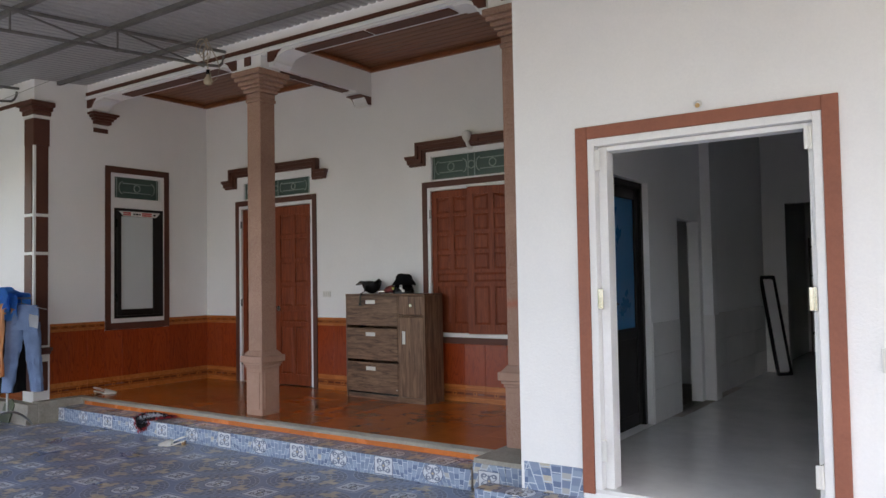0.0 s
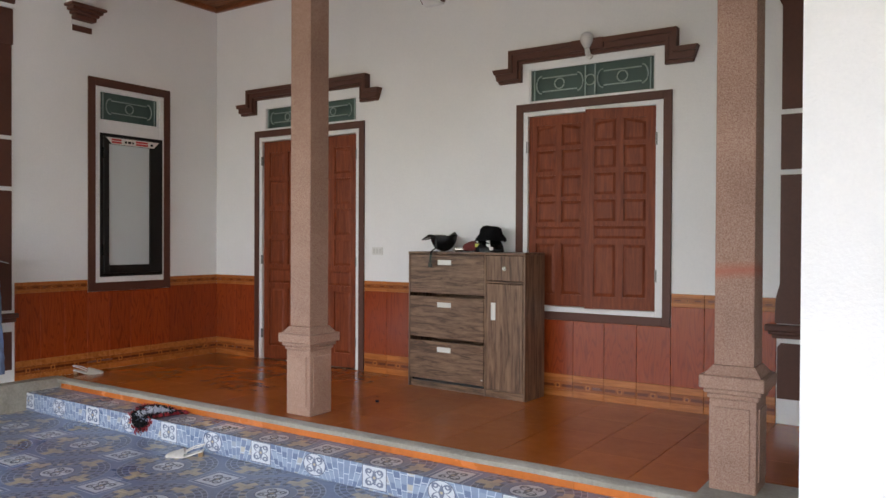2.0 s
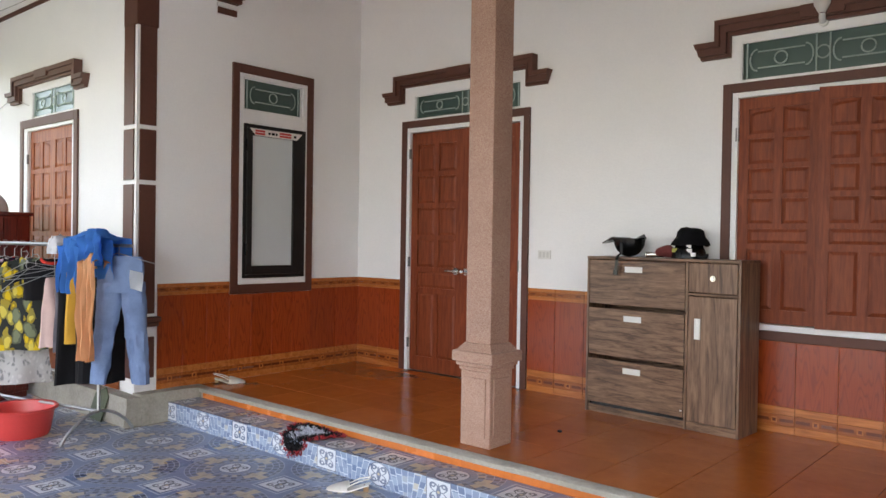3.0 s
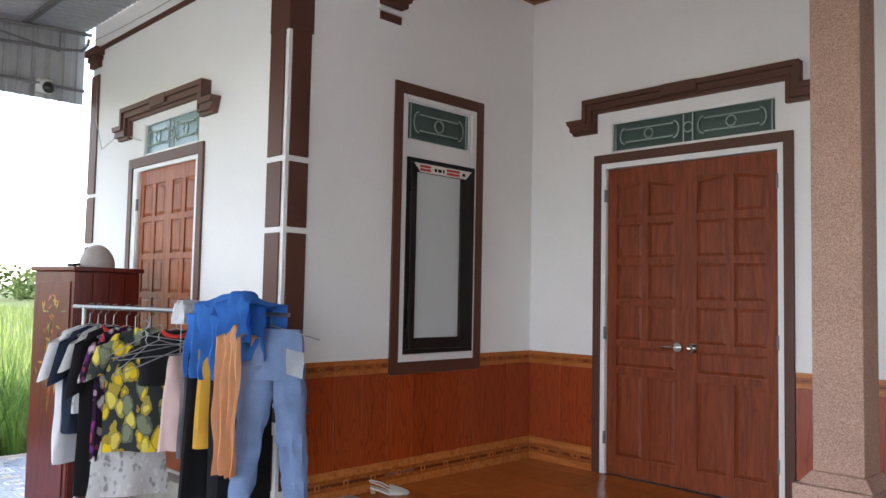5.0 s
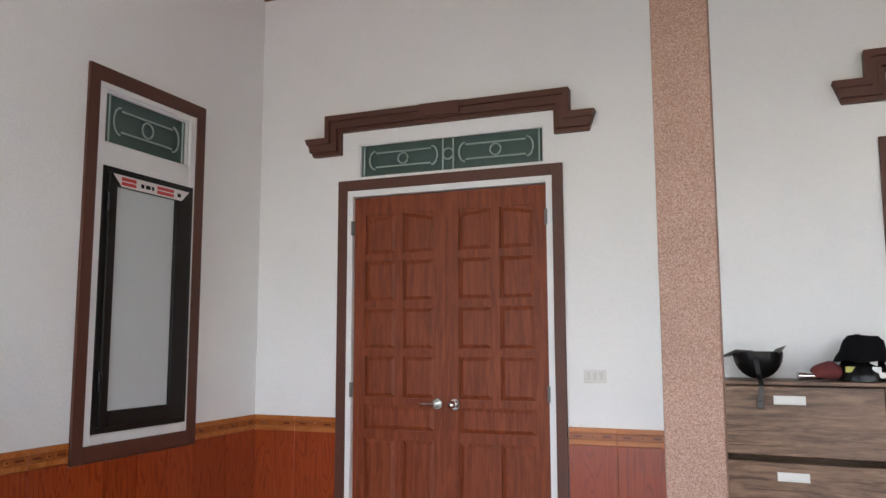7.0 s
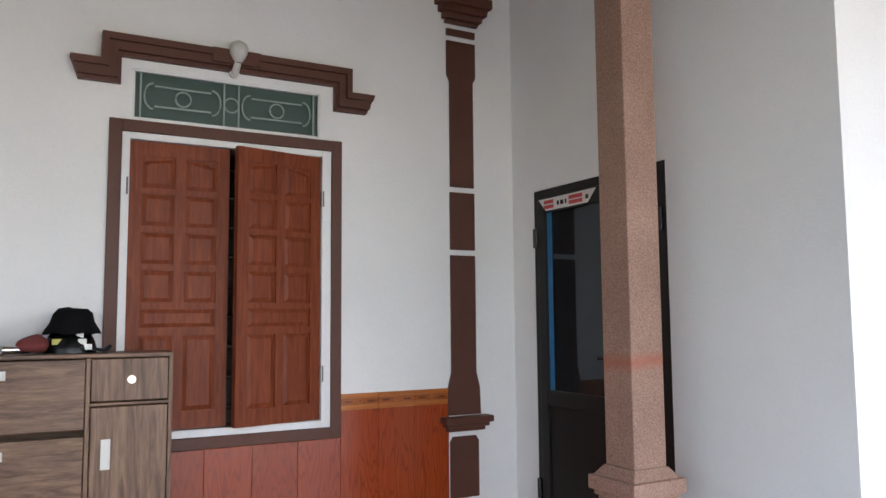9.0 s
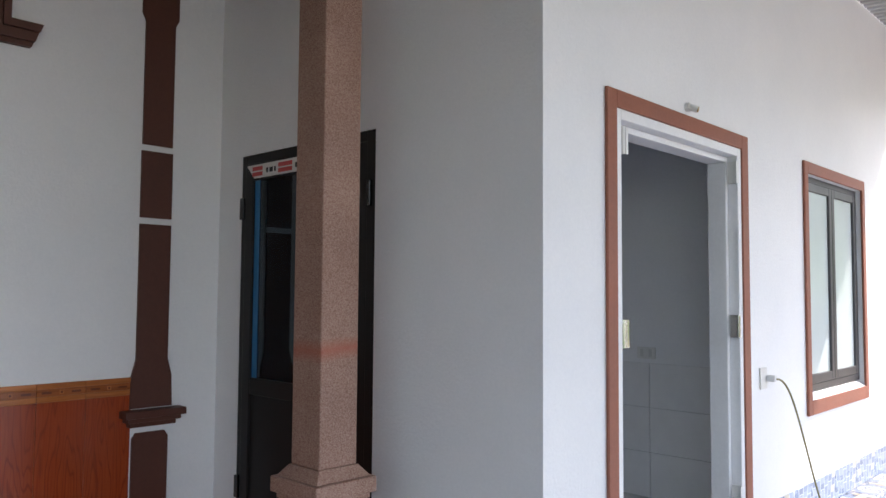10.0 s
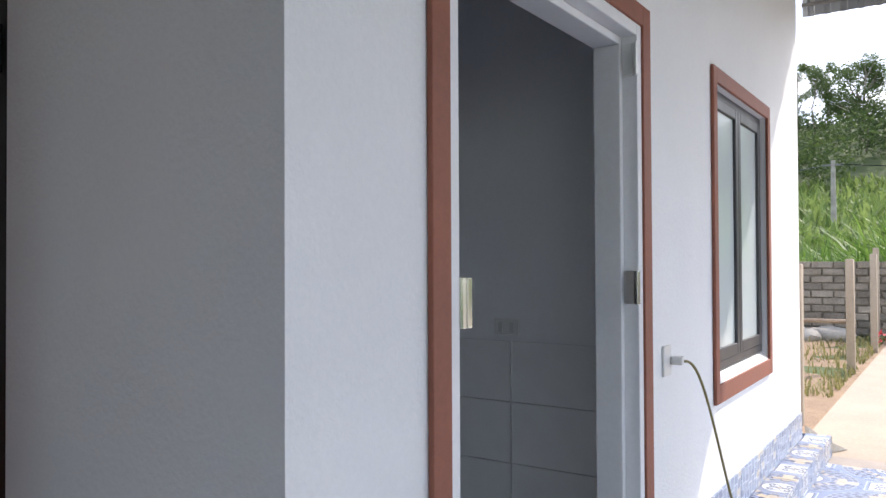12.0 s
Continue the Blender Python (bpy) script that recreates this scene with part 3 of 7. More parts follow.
prism(bm, [(-5.805, BACK - 0.012 + a * 0.75, 3.535 + d * 0.7) for a, d in bracket_profile(0.10, -1)], (0.21, 0, 0))
part("bracket_core", bm, BROWN, cross_beam, "dark brown scroll", True)


# ---- granite columns ----
def column(x, y):
    c = thing("granite_column", (x, y, FL), "square pink granite column on a panelled pedestal", "column", "veranda columns", "structure")
    bm = bmesh.new()
    w = 0.11
    box(bm, x - w, x + w, y - w, y + w, FL, 0.64, 0.006)
    part("pedestal", bm, GRANITE, c)
    for dx, dy in ((0, -1), (1, 0), (-1, 0)):
        bm = bmesh.new()
        e = 0.009
        if dx:
            xs = sorted((x + dx * (w - 0.001), x + dx * (w + e)))
            box(bm, xs[0], xs[1], y - 0.08, y + 0.08, FL + 0.06, 0.60, 0.004)
        else:
            box(bm, x - 0.08, x + 0.08, y - w - e, y - w + 0.001, FL + 0.06, 0.60, 0.004)
        part("panel", bm, GRANITE, c)
    bm = bmesh.new()
    for hw, z0, z1 in ((0.12, 0.64, 0.665), (0.134, 0.666, 0.69), (0.152, 0.691, 0.755)):
        box(bm, x - hw, x + hw, y - hw, y + hw, z0, z1, 0.007)
    part("pedestal_cap", bm, GRANITE, c, "moulded granite cap")
    bm = bmesh.new()
    a, b = 0.132, 0.098
    z0, z1 = 0.756, 0.80
    lo = [bm.verts.new((x + sx * a, y + sy * a, z0)) for sx, sy in ((-1, -1), (1, -1), (1, 1), (-1, 1))]
    hi = [bm.verts.new((x + sx * b, y + sy * b, z1)) for sx, sy in ((-1, -1), (1, -1), (1, 1), (-1, 1))]
    for i in range(4):
        bm.faces.new((lo[i], lo[(i + 1) % 4], hi[(i + 1) % 4], hi[i]))
    bm.faces.new(lo[::-1])
    bm.faces.new(hi)
    part("shaft_foot", bm, GRANITE, c)
    bm = bmesh.new()
    box(bm, x - 0.093, x + 0.093, y - 0.093, y + 0.093, 0.80, 3.20, 0.006)
    part("shaft", bm, GRANITE, c)
    bm = bmesh.new()
    for hw, z0, z1 in ((0.105, 3.2, 3.235), (0.098, 3.236, 3.29), (0.118, 3.291, 3.33), (0.135, 3.331, 3.36), (0.155, 3.361, 3.40), (0.18, 3.401, 3.44), (0.20, 3.441, 3.494)):
        box(bm, x - hw, x + hw, y - hw, y + hw, z0, z1, 0.01)
    part("capital", bm, GRANITE, c, "stepped granite capital")


column(-5.71, 5.115)
column(-2.83, 5.115)


# ---- painted trim ----
def frame_ring(bm, axis, a0, a1, z0, z1, wl, wr, wt, wb, d0, d1, bevel=0.003):
    """A flat frame round an opening: outer size and member widths, between depths d0 and d1."""
    for p0, p1, q0, q1 in ((a0, a0 + wl, z0, z1), (a1 - wr, a1, z0, z1), (a0 + wl, a1 - wr, z1 - wt, z1), (a0 + wl, a1 - wr, z0, z0 + wb)):
        if q1 - q0 < 1e-4 or p1 - p0 < 1e-4:
            continue
        if axis == "x":
            box(bm, p0, p1, d0, d1, q0, q1, bevel)
        else:
            box(bm, d0, d1, p0, p1, q0, q1, bevel)


def hat(name, x0, x1, y, mat, label, foot=0.145, zs=(2.675, 2.785, 2.82, 2.925)):
    """Stepped lintel moulding over a transom, in stacked layers of unequal depth."""
    zb, zf, zi, zt = zs
    outer = [(x0 - foot, zf), (x0, zf), (x0, zt), (x1, zt), (x1, zf), (x1 + foot, zf)]
    inner = [(x0 - foot + 0.04, zb), (x0 + 0.095, zb), (x0 + 0.095, zi), (x1 - 0.095, zi), (x1 - 0.095, zb), (x1 + foot - 0.04, zb)]
    bm = bmesh.new()
    for f0, f1, d in ((0.0, 0.34, 0.075), (0.34, 0.62, 0.055), (0.62, 0.8, 0.062), (0.8, 1.0, 0.035)):
        A = [Vector((o[0] + (i[0] - o[0]) * f0, 0, o[1] + (i[1] - o[1]) * f0)) for o, i in zip(outer, inner)]
        B = [Vector((o[0] + (i[0] - o[0]) * f1, 0, o[1] + (i[1] - o[1]) * f1)) for o, i in zip(outer, inner)]
        for k in range(5):
            prism(bm, [(p.x, y - 0.001, p.z) for p in (A[k], A[k + 1], B[k + 1], B[k])], (0, -d, 0))
    mx = (x0 + x1) / 2
    box(bm, mx - 0.13, mx + 0.13, y - 0.079, y - 0.001, zi + 0.03, zt + 0.004, 0.003)
    return structure(name, bm, mat, label, "moulding")


bm = bmesh.new()
frame_ring(bm, "x", -7.925, -6.48, FL + 0.002, 2.505, 0.062, 0.062, 0.065, 0, BACK - 0.02, BACK - 0.002)
structure("trim_door_1", bm, BROWN, "dark brown painted door surround", "trim")
bm = bmesh.new()
frame_ring(bm, "x", -7.862, -6.543, FL + 0.002, 2.439, 0.037, 0.037, 0.04, 0, BACK - 0.012, BACK + 0.12)
structure("door_frame_1", bm, WTRIM, "white painted wooden door frame", "door frame")
bm = bmesh.new()
frame_ring(bm, "x", -4.898, -3.638, 0.787, 2.495, 0.062, 0.062, 0.062, 0.062, BACK - 0.02, BACK - 0.002)
structure("trim_window_1", bm, BROWN, "dark brown painted window surround", "trim")
bm = bmesh.new()
frame_ring(bm, "x", -4.835, -3.701, 0.85, 2.432, 0.04, 0.055, 0.036, 0.04, BACK - 0.012, BACK + 0.12)
structure("window_frame_1", bm, WTRIM, "white painted window frame", "window frame")
hat("lintel_door_1", -8.0, -6.426, BACK, BROWN, "dark brown stepped lintel moulding over the door")
hat("lintel_window_1", -4.945, -3.594, BACK, BROWN, "dark brown stepped lintel moulding over the shutters")
hat("lintel_door_2", -10.82, -9.46, WINGY, BROWN2, "brown stepped lintel moulding on the wing", zs=(2.635, 2.745, 2.775, 2.878))
bm = bmesh.new()
frame_ring(bm, "x", -10.73, -9.51, FL + 0.002, 2.465, 0.07, 0.07, 0.075, 0, WINGY - 0.02, WINGY - 0.002)
structure("trim_door_2", bm, BROWN2, "faded brown door surround", "trim")
bm = bmesh.new()
frame_ring(bm, "x", -10.658, -9.582, FL + 0.002, 2.388, 0.075, 0.045, 0.03, 0, WINGY - 0.01, WINGY + 0.1)
structure("door_frame_2", bm, WTRIM, "white painted door frame of the wing", "door frame")
# end-wall window
bm = bmesh.new()
frame_ring(bm, "y", 5.185, 6.06, 0.918, 2.885, 0.07, 0.07, 0.075, 0.08, WEST + 0.02, WEST + 0.002)
structure("trim_window_2", bm, BROWN, "dark brown painted surround of the tall window", "trim")
bm = bmesh.new()
frame_ring(bm, "y", 5.256, 5.989, 0.999, 2.809, 0.045, 0.045, 0.03, 0.045, WEST + 0.012, WEST - 0.06)
box(bm, WEST - 0.06, WEST + 0.008, 5.302, 5.943, 2.385, 2.50, 0.003)
structure("window_frame_2", bm, WTRIM, "white painted frame of the tall window", "window frame")


def transom(name, axis, a0, a1, z0, z1, d, inward, n, label, glass=None):
    """Green patterned glass behind wrought bars with rings."""
    t = thing(name, ((a0 + a1) / 2, d, z0) if axis == "x" else (d, (a0 + a1) / 2, z0), label, "window", kind="structure")

    def P(a, dep, z):
        return (a, d + inward * dep, z) if axis == "x" else (d + inward * dep, a, z)

    bm = bmesh.new()
    c0, c1 = P(a0, 0.026, z0), P(a1, 0.032, z1)
    box(bm, *sorted((c0[0], c1[0])), *sorted((c0[1], c1[1])), z0, z1)
    part("pane", bm, glass or GLASSG, t, "green glass with its pale reflection in the colour" if glass else "dark green patterned glass")
    h, L = z1 - z0, a1 - a0
    zm = (z0 + z1) / 2
    bm = bmesh.new()
    r = 0.0055

    def ring(ca, rad):
        sweep(bm, [P(ca + rad * math.cos(k * math.pi / 8), 0.012, zm + rad * math.sin(k * math.pi / 8)) for k in range(17)], r, 6)

    ctr = [a0 + L * (k + 0.5) / n for k in range(n)]
    for k, c in enumerate(ctr):
        ring(c, h * 0.15)
        half = L / n * 0.5 - h * 0.2
        for s in (-1, 1):
            sweep(bm, [P(c - half * 0.72, 0.012, zm + s * h * 0.2), P(c + half * 0.72, 0.012, zm + s * h * 0.2)], r, 6)
            arc = [P(c + s * (half * 0.75 + h * 0.17 * math.cos(q)), 0.012, zm + h * 0.26 * math.sin(q)) for q in [(-1 + k2 / 5) * math.pi / 2 for k2 in range(11)]]
            sweep(bm, arc, r, 6)
    for k in range(n + 1):
        c = a0 + L * k / n
        off = h * 0.15
        if 0 < k < n:
            ring(c, h * 0.15)
        for s in (-1, 1):
            if a0 + 0.01 < c + s * off < a1 - 0.01:
                sweep(bm, [P(c + s * off, 0.012, z0), P(c + s * off, 0.012, z1)], r, 6)
    part("grille", bm, GRILLE, t, "painted wrought grille", True)
    bm = bmesh.new()
    for q0, q1, y0, y1 in ((a0, a1, z0 - 0.002, z0 + 0.012), (a0, a1, z1 - 0.012, z1 + 0.002), (a0, a0 + 0.012, z0, z1), (a1 - 0.012, a1, z0, z1)):
        e0, e1 = P(q0, 0.004, y0), P(q1, 0.024, y1)
        box(bm, *sorted((e0[0], e1[0])), *sorted((e0[1], e1[1])), y0, y1)
    part("window_frame", bm, WTRIM, t)


GRILLE = paint("dusty_green_iron", (0.36, 0.47, 0.44), 0.5, 0.15)
transom("window_transom_1", "x", -7.79, -6.585, 2.515, 2.74, BACK, 1, 2, "transom of dark green glass with ring grille above the door")
transom("window_transom_2", "x", -4.79, -3.765, 2.505, 2.773, BACK, 1, 2, "transom of dark green glass with ring grille above the shutters")
transom("window_transom_3", "y", 5.305, 5.94, 2.50, 2.779, WEST, -1, 1, "small green glass transom above the tall window")
# glass base colour made paler to stand for the reflection on this transom
transom("window_transom_4", "x", -10.50, -9.61, 2.475, 2.722, WINGY, 1, 2, "pale green glass transom above the wing door", glass_mat("pale_reflection_green_glass", (0.26, 0.38, 0.38), 0.25, 0.2))


def panel_leaf(parent, name, w, h, mat, thick=0.04):
    """A panelled door leaf from (0,0,0) to the right along x, front face at y=0, with raised panels. Returns the leaf."""
    leaf = None
    bm = bmesh.new()
    box(bm, 0, w, 0.0105, thick, 0, h)
    st, gap = 0.075 * w / 0.6, 0.05
    pw = (w - 2 * st - gap) / 2
    k = h / 2.18
    rows = []
    z = h - 0.11 * k
    for _ in range(4):
        rows.append((z - 0.25 * k, z, 2))
        z -= 0.29 * k
    rows.append((z - 0.15 * k, z, 1))
    z -= 0.20 * k
    rows.append((0.13 * k, z, 2))
    cells = []
    for z0, z1, n in rows:
        if n == 1:
            cells.append((st, w - st, z0, z1))
        else:
            cells += [(st, st + pw, z0, z1), (st + pw + gap, w - st, z0, z1)]
    # stiles and rails
    zs = sorted({0, h, *[c[2] for c in cells], *[c[3] for c in cells]})
    box(bm, 0, st, 0, 0.0105, 0, h)
    box(bm, w - st, w, 0, 0.0105, 0, h)
    for z0, z1 in zip(zs, zs[1:]):
        row = [c for c in cells if c[2] <= z0 + 1e-6 and c[3] >= z1 - 1e-6]
        if not row:
            box(bm, st, w - st, 0, 0.0105, z0, z1)
        elif len(row) == 2:
            box(bm, st + pw, st + pw + gap, 0, 0.0105, z0, z1)
    leaf = part(name, bm, mat, None)
    for i, (x0, x1, z0, z1) in enumerate(cells):
        bm = bmesh.new()
        o, q = 0.006, 0.022
        top = i < 2
        if top:
            s = 0.035 if i == 0 else -0.035
            lo = [(x0 + o, z0 + o), (x1 - o, z0 + o), (x1 - o, z1 - o - (0.03 if i else 0)), ((x0 + x1) / 2 + s * 1.3, z1 - o - (0.008 if i else 0.008)), ((x0 + x1) / 2 - s * 1.3, z1 - o - 0.016), (x0 + o, z1 - o - (0 if i else 0.03))]
        else:
            lo = [(x0 + o, z0 + o), (x1 - o, z0 + o), (x1 - o, z1 - o), (x0 + o, z1 - o)]
        cx, cz = (x0 + x1) / 2, (z0 + z1) / 2
        hi = [(cx + (p[0] - cx) * (1 - 2 * q / (x1 - x0)), cz + (p[1] - cz) * (1 - 2 * q / (z1 - z0))) for p in lo]
        A = [bm.verts.new((p[0], 0.0102, p[1])) for p in lo]
        B = [bm.verts.new((p[0], 0.002, p[1])) for p in hi]
        for j in range(len(A)):
            bm.faces.new((A[j], A[(j + 1) % len(A)], B[(j + 1) % len(A)], B[j]))
        bm.faces.new(B)
        ob = part("panel", bm, mat, None)
        ob.parent = leaf
    return leaf


def set_leaf(leaf, parent, x, y, z, rz=0.0, flip=False):
    leaf.parent = parent
    leaf.matrix_parent_inverse = parent.matrix_world.inverted()
    leaf.matrix_basis = pose(x, y, z, 0, 0, rz)


def hinge(parent, x, y, z, mat):
    bm = bmesh.new()
    tube(bm, (x, y, z - 0.045), (x, y, z + 0.045), 0.008, 8)
    box(bm, x - 0.014, x + 0.014, y + 0.002, y + 0.008, z - 0.045, z + 0.045)
    part("hinge", bm, mat, parent)


door1 = thing("door_1", (-7.2, BACK, FL), "closed double door of red-brown panelled wood", "door", kind="structure")
set_leaf(panel_leaf(door1, "leaf", 0.617, 2.195, DOORW), door1, -7.822, BACK + 0.02, FL + 0.008)
set_leaf(panel_leaf(door1, "leaf", 0.617, 2.195, DOORW), door1, -7.202, BACK + 0.016, FL + 0.008)
for x in (-7.83, -6.577):
    for z in (0.45, 1.2, 2.2):
        hinge(door1, x, BACK - 0.006, z, RUSTY)
for x, s in ((-7.255, -1), (-7.145, 1)):
    bm = bmesh.new()
    tube(bm, (x, BACK + 0.02, 1.13), (x, BACK - 0.005, 1.13), 0.032, 18)
    tube(bm, (x, BACK, 1.13), (x, BACK - 0.045, 1.13), 0.011, 10)
    if s < 0:
        sweep(bm, [(x, BACK - 0.045, 1.13), (x - 0.03, BACK - 0.05, 1.13), (x - 0.09, BACK - 0.045, 1.128)], 0.009, 8)
    else:
        bmesh.ops.create_uvsphere(bm, u_segments=14, v_segments=10, radius=0.024, matrix=Matrix.Translation((x, BACK - 0.052, 1.13)))
    part("door_handle", bm, CHROME, door1, "worn chrome door handle", True)

shut = thing("window_1", (-4.28, BACK, 0.89), "panelled red-brown wooden shutters, one leaf ajar", "window", kind="structure")
set_leaf(panel_leaf(shut, "leaf", 0.515, 1.498, DOORW), shut, -4.795, BACK + 0.016, 0.895)
lf = panel_leaf(shut, "leaf", 0.515, 1.498, DOORW)
ca, sa_ = math.cos(radians(13)), math.sin(radians(13))
set_leaf(lf, shut, -3.76 - 0.515 * ca, BACK + 0.006 - 0.515 * sa_, 0.895, 13)
for x in (-4.805, -3.748):
    for z in (1.15, 2.15):
        hinge(shut, x, BACK - 0.006, z, RUSTY)
bm = bmesh.new()
for k in range(9):
    tube(bm, (-4.80, BACK + 0.12, 0.98 + k * 0.165), (-3.755, BACK + 0.12, 0.98 + k * 0.165), 0.008, 8)
part("grille", bm, RUSTY, shut, "dark horizontal iron bars", True)

# the wing's door takes the wood with sunlight in its colour
door2 = thing("door_2", (-10.1, WINGY, FL), "closed double door of panelled wood, its colour lightened as sunlit", "door", kind="structure")
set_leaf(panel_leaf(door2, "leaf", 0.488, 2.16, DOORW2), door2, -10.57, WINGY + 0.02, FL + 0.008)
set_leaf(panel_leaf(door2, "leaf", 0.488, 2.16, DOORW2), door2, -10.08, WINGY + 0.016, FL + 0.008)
for x in (-10.585, -9.585):
    for z in (0.5, 1.3, 2.1):
        hinge(door2, x, WINGY - 0.004, z, RUSTY)


# tall black aluminium window in the end wall, with a factory label on its top rail
def sticker(parent, P, L, h):
    """Red and white protective label with unreadable bars, laid along P(a, z)."""
    bm = bmesh.new()
    prism(bm, [P(0, 0), P(L, 0), P(L - h, -h), P(h, -h)], P.out)
    part("label_strip", bm, LABELW, parent, "white factory label strip")
    for a0, a1, z0, z1 in ((0.10, 0.28, 0.15, 0.45), (0.10, 0.28, 0.55, 0.85), (0.55, 0.78, 0.15, 0.45), (0.55, 0.78, 0.55, 0.85)):
        bm = bmesh.new()
        o2 = Vector(P.out) * 1.4
        pts = [P(L * a0, -h * z0), P(L * a1, -h * z0), P(L * a1, -h * z1), P(L * a0, -h * z1)]
        prism(bm, pts, o2)
        part("label_bar", bm, LABELR, parent, "red printed bar")
    for a0, a1 in ((0.34, 0.38), (0.40, 0.46), (0.48, 0.51), (0.83, 0.88)):
        bm = bmesh.new()
        prism(bm, [P(L * a0, -h * 0.35), P(L * a1, -h * 0.35), P(L * a1, -h * 0.7), P(L * a0, -h * 0.7)], Vector(P.out) * 1.4)
        part("label_bar", bm, BPLAST, parent, "black printed bar")


LABELW = paint("white_label_film", (0.72, 0.70, 0.68), 0.4, 0.05, relief=0.0)
LABELR = paint("red_print", (0.55, 0.05, 0.045), 0.4, 0.1, relief=0.0)


class OnPlane:
    def __init__(self, f, out):
        self.f, self.out = f, out

    def __call__(self, a, z):
        return self.f(a, z)


tall = thing("window_2", (WEST, 5.64, 1.05), "tall black aluminium window with frosted white glass", "window", kind="structure")
bm = bmesh.new()
frame_ring(bm, "y", 5.302, 5.972, 1.05, 2.384, 0.03, 0.03, 0.03, 0.03, WEST + 0.016, WEST - 0.045)
part("window_frame", bm, BLACKF, tall)
bm = bmesh.new()
frame_ring(bm, "y", 5.334, 5.94, 1.082, 2.352, 0.052, 0.115, 0.065, 0.075, WEST + 0.03, WEST - 0.025, 0.005)
sash = part("sash", bm, BLACKF, tall)
boxpart("pane", (WEST - 0.012, WEST + 0.008, 5.386, 5.826, 1.157, 2.287), FROST, tall, "frosted white glass")
sticker(tall, OnPlane(lambda a, z: (WEST + 0.0305, 5.35 + a, 2.348 + z), (0.001, 0, 0)), 0.57, 0.06)
for z in (1.3, 2.2):
    bm = bmesh.new()
    box(bm, WEST + 0.02, WEST + 0.04, 5.318, 5.334, z - 0.05, z + 0.05, 0.003)
    part("hinge", bm, BPLAST, tall)

# black door with blue glass
bd = thing("door_3", (EAST, 5.85, FL), "black aluminium door with dark blue glass", "door", kind="structure")
bm = bmesh.new()
frame_ring(bm, "y", 5.282, 6.418, FL + 0.002, 2.248, 0.06, 0.05, 0.05, 0, EAST + 0.0, EAST + 0.06)
box(bm, EAST + 0.002, EAST + 0.055, 5.342, 5.60, FL + 0.01, 2.198, 0.004)
part("door_frame", bm, BLACKF, bd)
bm = bmesh.new()
frame_ring(bm, "y", 5.61, 6.365, FL + 0.012, 2.195, 0.07, 0.075, 0.095, 0.10, EAST - 0.012, EAST + 0.035, 0.005)
box(bm, EAST - 0.012, EAST + 0.035, 5.68, 6.29, 0.93, 1.02, 0.005)
lf3 = part("leaf", bm, BLACKF, bd)
boxpart("panel", (EAST + 0.0, EAST + 0.02, 5.68, 6.29, FL + 0.112, 0.93), BLACKF, bd)
pn = boxpart("pane", (EAST + 0.008, EAST + 0.014, 5.68, 6.29, 1.02, 2.10), GLASSB, bd, "dark blue tinted glass")
boxpart("film_edge", (EAST + 0.003, EAST + 0.0065, 6.245, 6.289, 1.02, 2.10), BLUEF, bd, "bright blue protective film")
boxpart("film_sheet", (EAST + 0.0155, EAST + 0.0175, 5.68, 6.289, 1.02, 2.10), BLUEF, bd, "bright blue protective film")
sticker(bd, OnPlane(lambda a, z: (EAST - 0.0125, 6.35 - a, 2.185 + z), (-0.001, 0, 0)), 0.55, 0.075)
for s in (-1, 1):
    bm = bmesh.new()
    xx = EAST - 0.012 if s < 0 else EAST + 0.035
    box(bm, *sorted((xx, xx + s * 0.012)), 5.625, 5.665, 1.08, 1.30, 0.004)
    tube(bm, (xx, 5.645, 1.24), (xx + s * 0.05, 5.645, 1.24), 0.010, 8)
    sweep(bm, [(xx + s * 0.05, 5.645, 1.24), (xx + s * 0.055, 5.70, 1.24), (xx + s * 0.05, 5.76, 1.235)], 0.010, 8)
    part("door_handle", bm, BPLAST, bd, "black lever handle", True)
bm = bmesh.new()
tube(bm, (EAST - 0.025, 5.645, 1.14), (EAST - 0.04, 5.645, 1.14), 0.012, 8)
sweep(bm, [(EAST - 0.04, 5.645 + 0.018 * math.cos(k), 1.115 + 0.022 * math.sin(k)) for k in [i * math.pi / 6 for i in range(13)]], 0.003, 6)
box(bm, EAST - 0.044, EAST - 0.04, 5.638, 5.652, 1.04, 1.10)
part("key", bm, CHROME, bd, "keys hanging from the lock")
for z in (0.42, 1.95):
    boxpart("hinge", (EAST - 0.02, EAST + 0.0, 6.372, 6.41, z - 0.06, z + 0.06), BPLAST, bd, "", 0.003)
    boxpart("hinge", (EAST - 0.02, EAST + 0.0, 5.30, 5.325, z - 0.06, z + 0.06), BPLAST, bd, "", 0.003)

# doorway of the right wing
bm = bmesh.new()
frame_ring(bm, "x", -2.0, -0.553, 0.16, 2.36, 0.075, 0.08, 0.075, 0, FRONT - 0.018, FRONT - 0.002)
structure("trim_door_4", bm, TERRA, "terracotta painted doorway surround", "trim")
dj = thing("door_frame_4", (-1.28, FRONT, 0.16), "white painted steel door frame without its door", "door frame", kind="structure")
bm = bmesh.new()
frame_ring(bm, "x", -1.924, -0.634, 0.187, 2.284, 0.045, 0.045, 0.045, 0, FRONT - 0.01, FRONT + 0.06, 0.004)
frame_ring(bm, "x", -1.878, -0.68, 0.187, 2.238, 0.055, 0.03, 0.03, 0, FRONT + 0.045, FRONT + 0.148, 0.004)
part("frame", bm, WTRIM, dj)
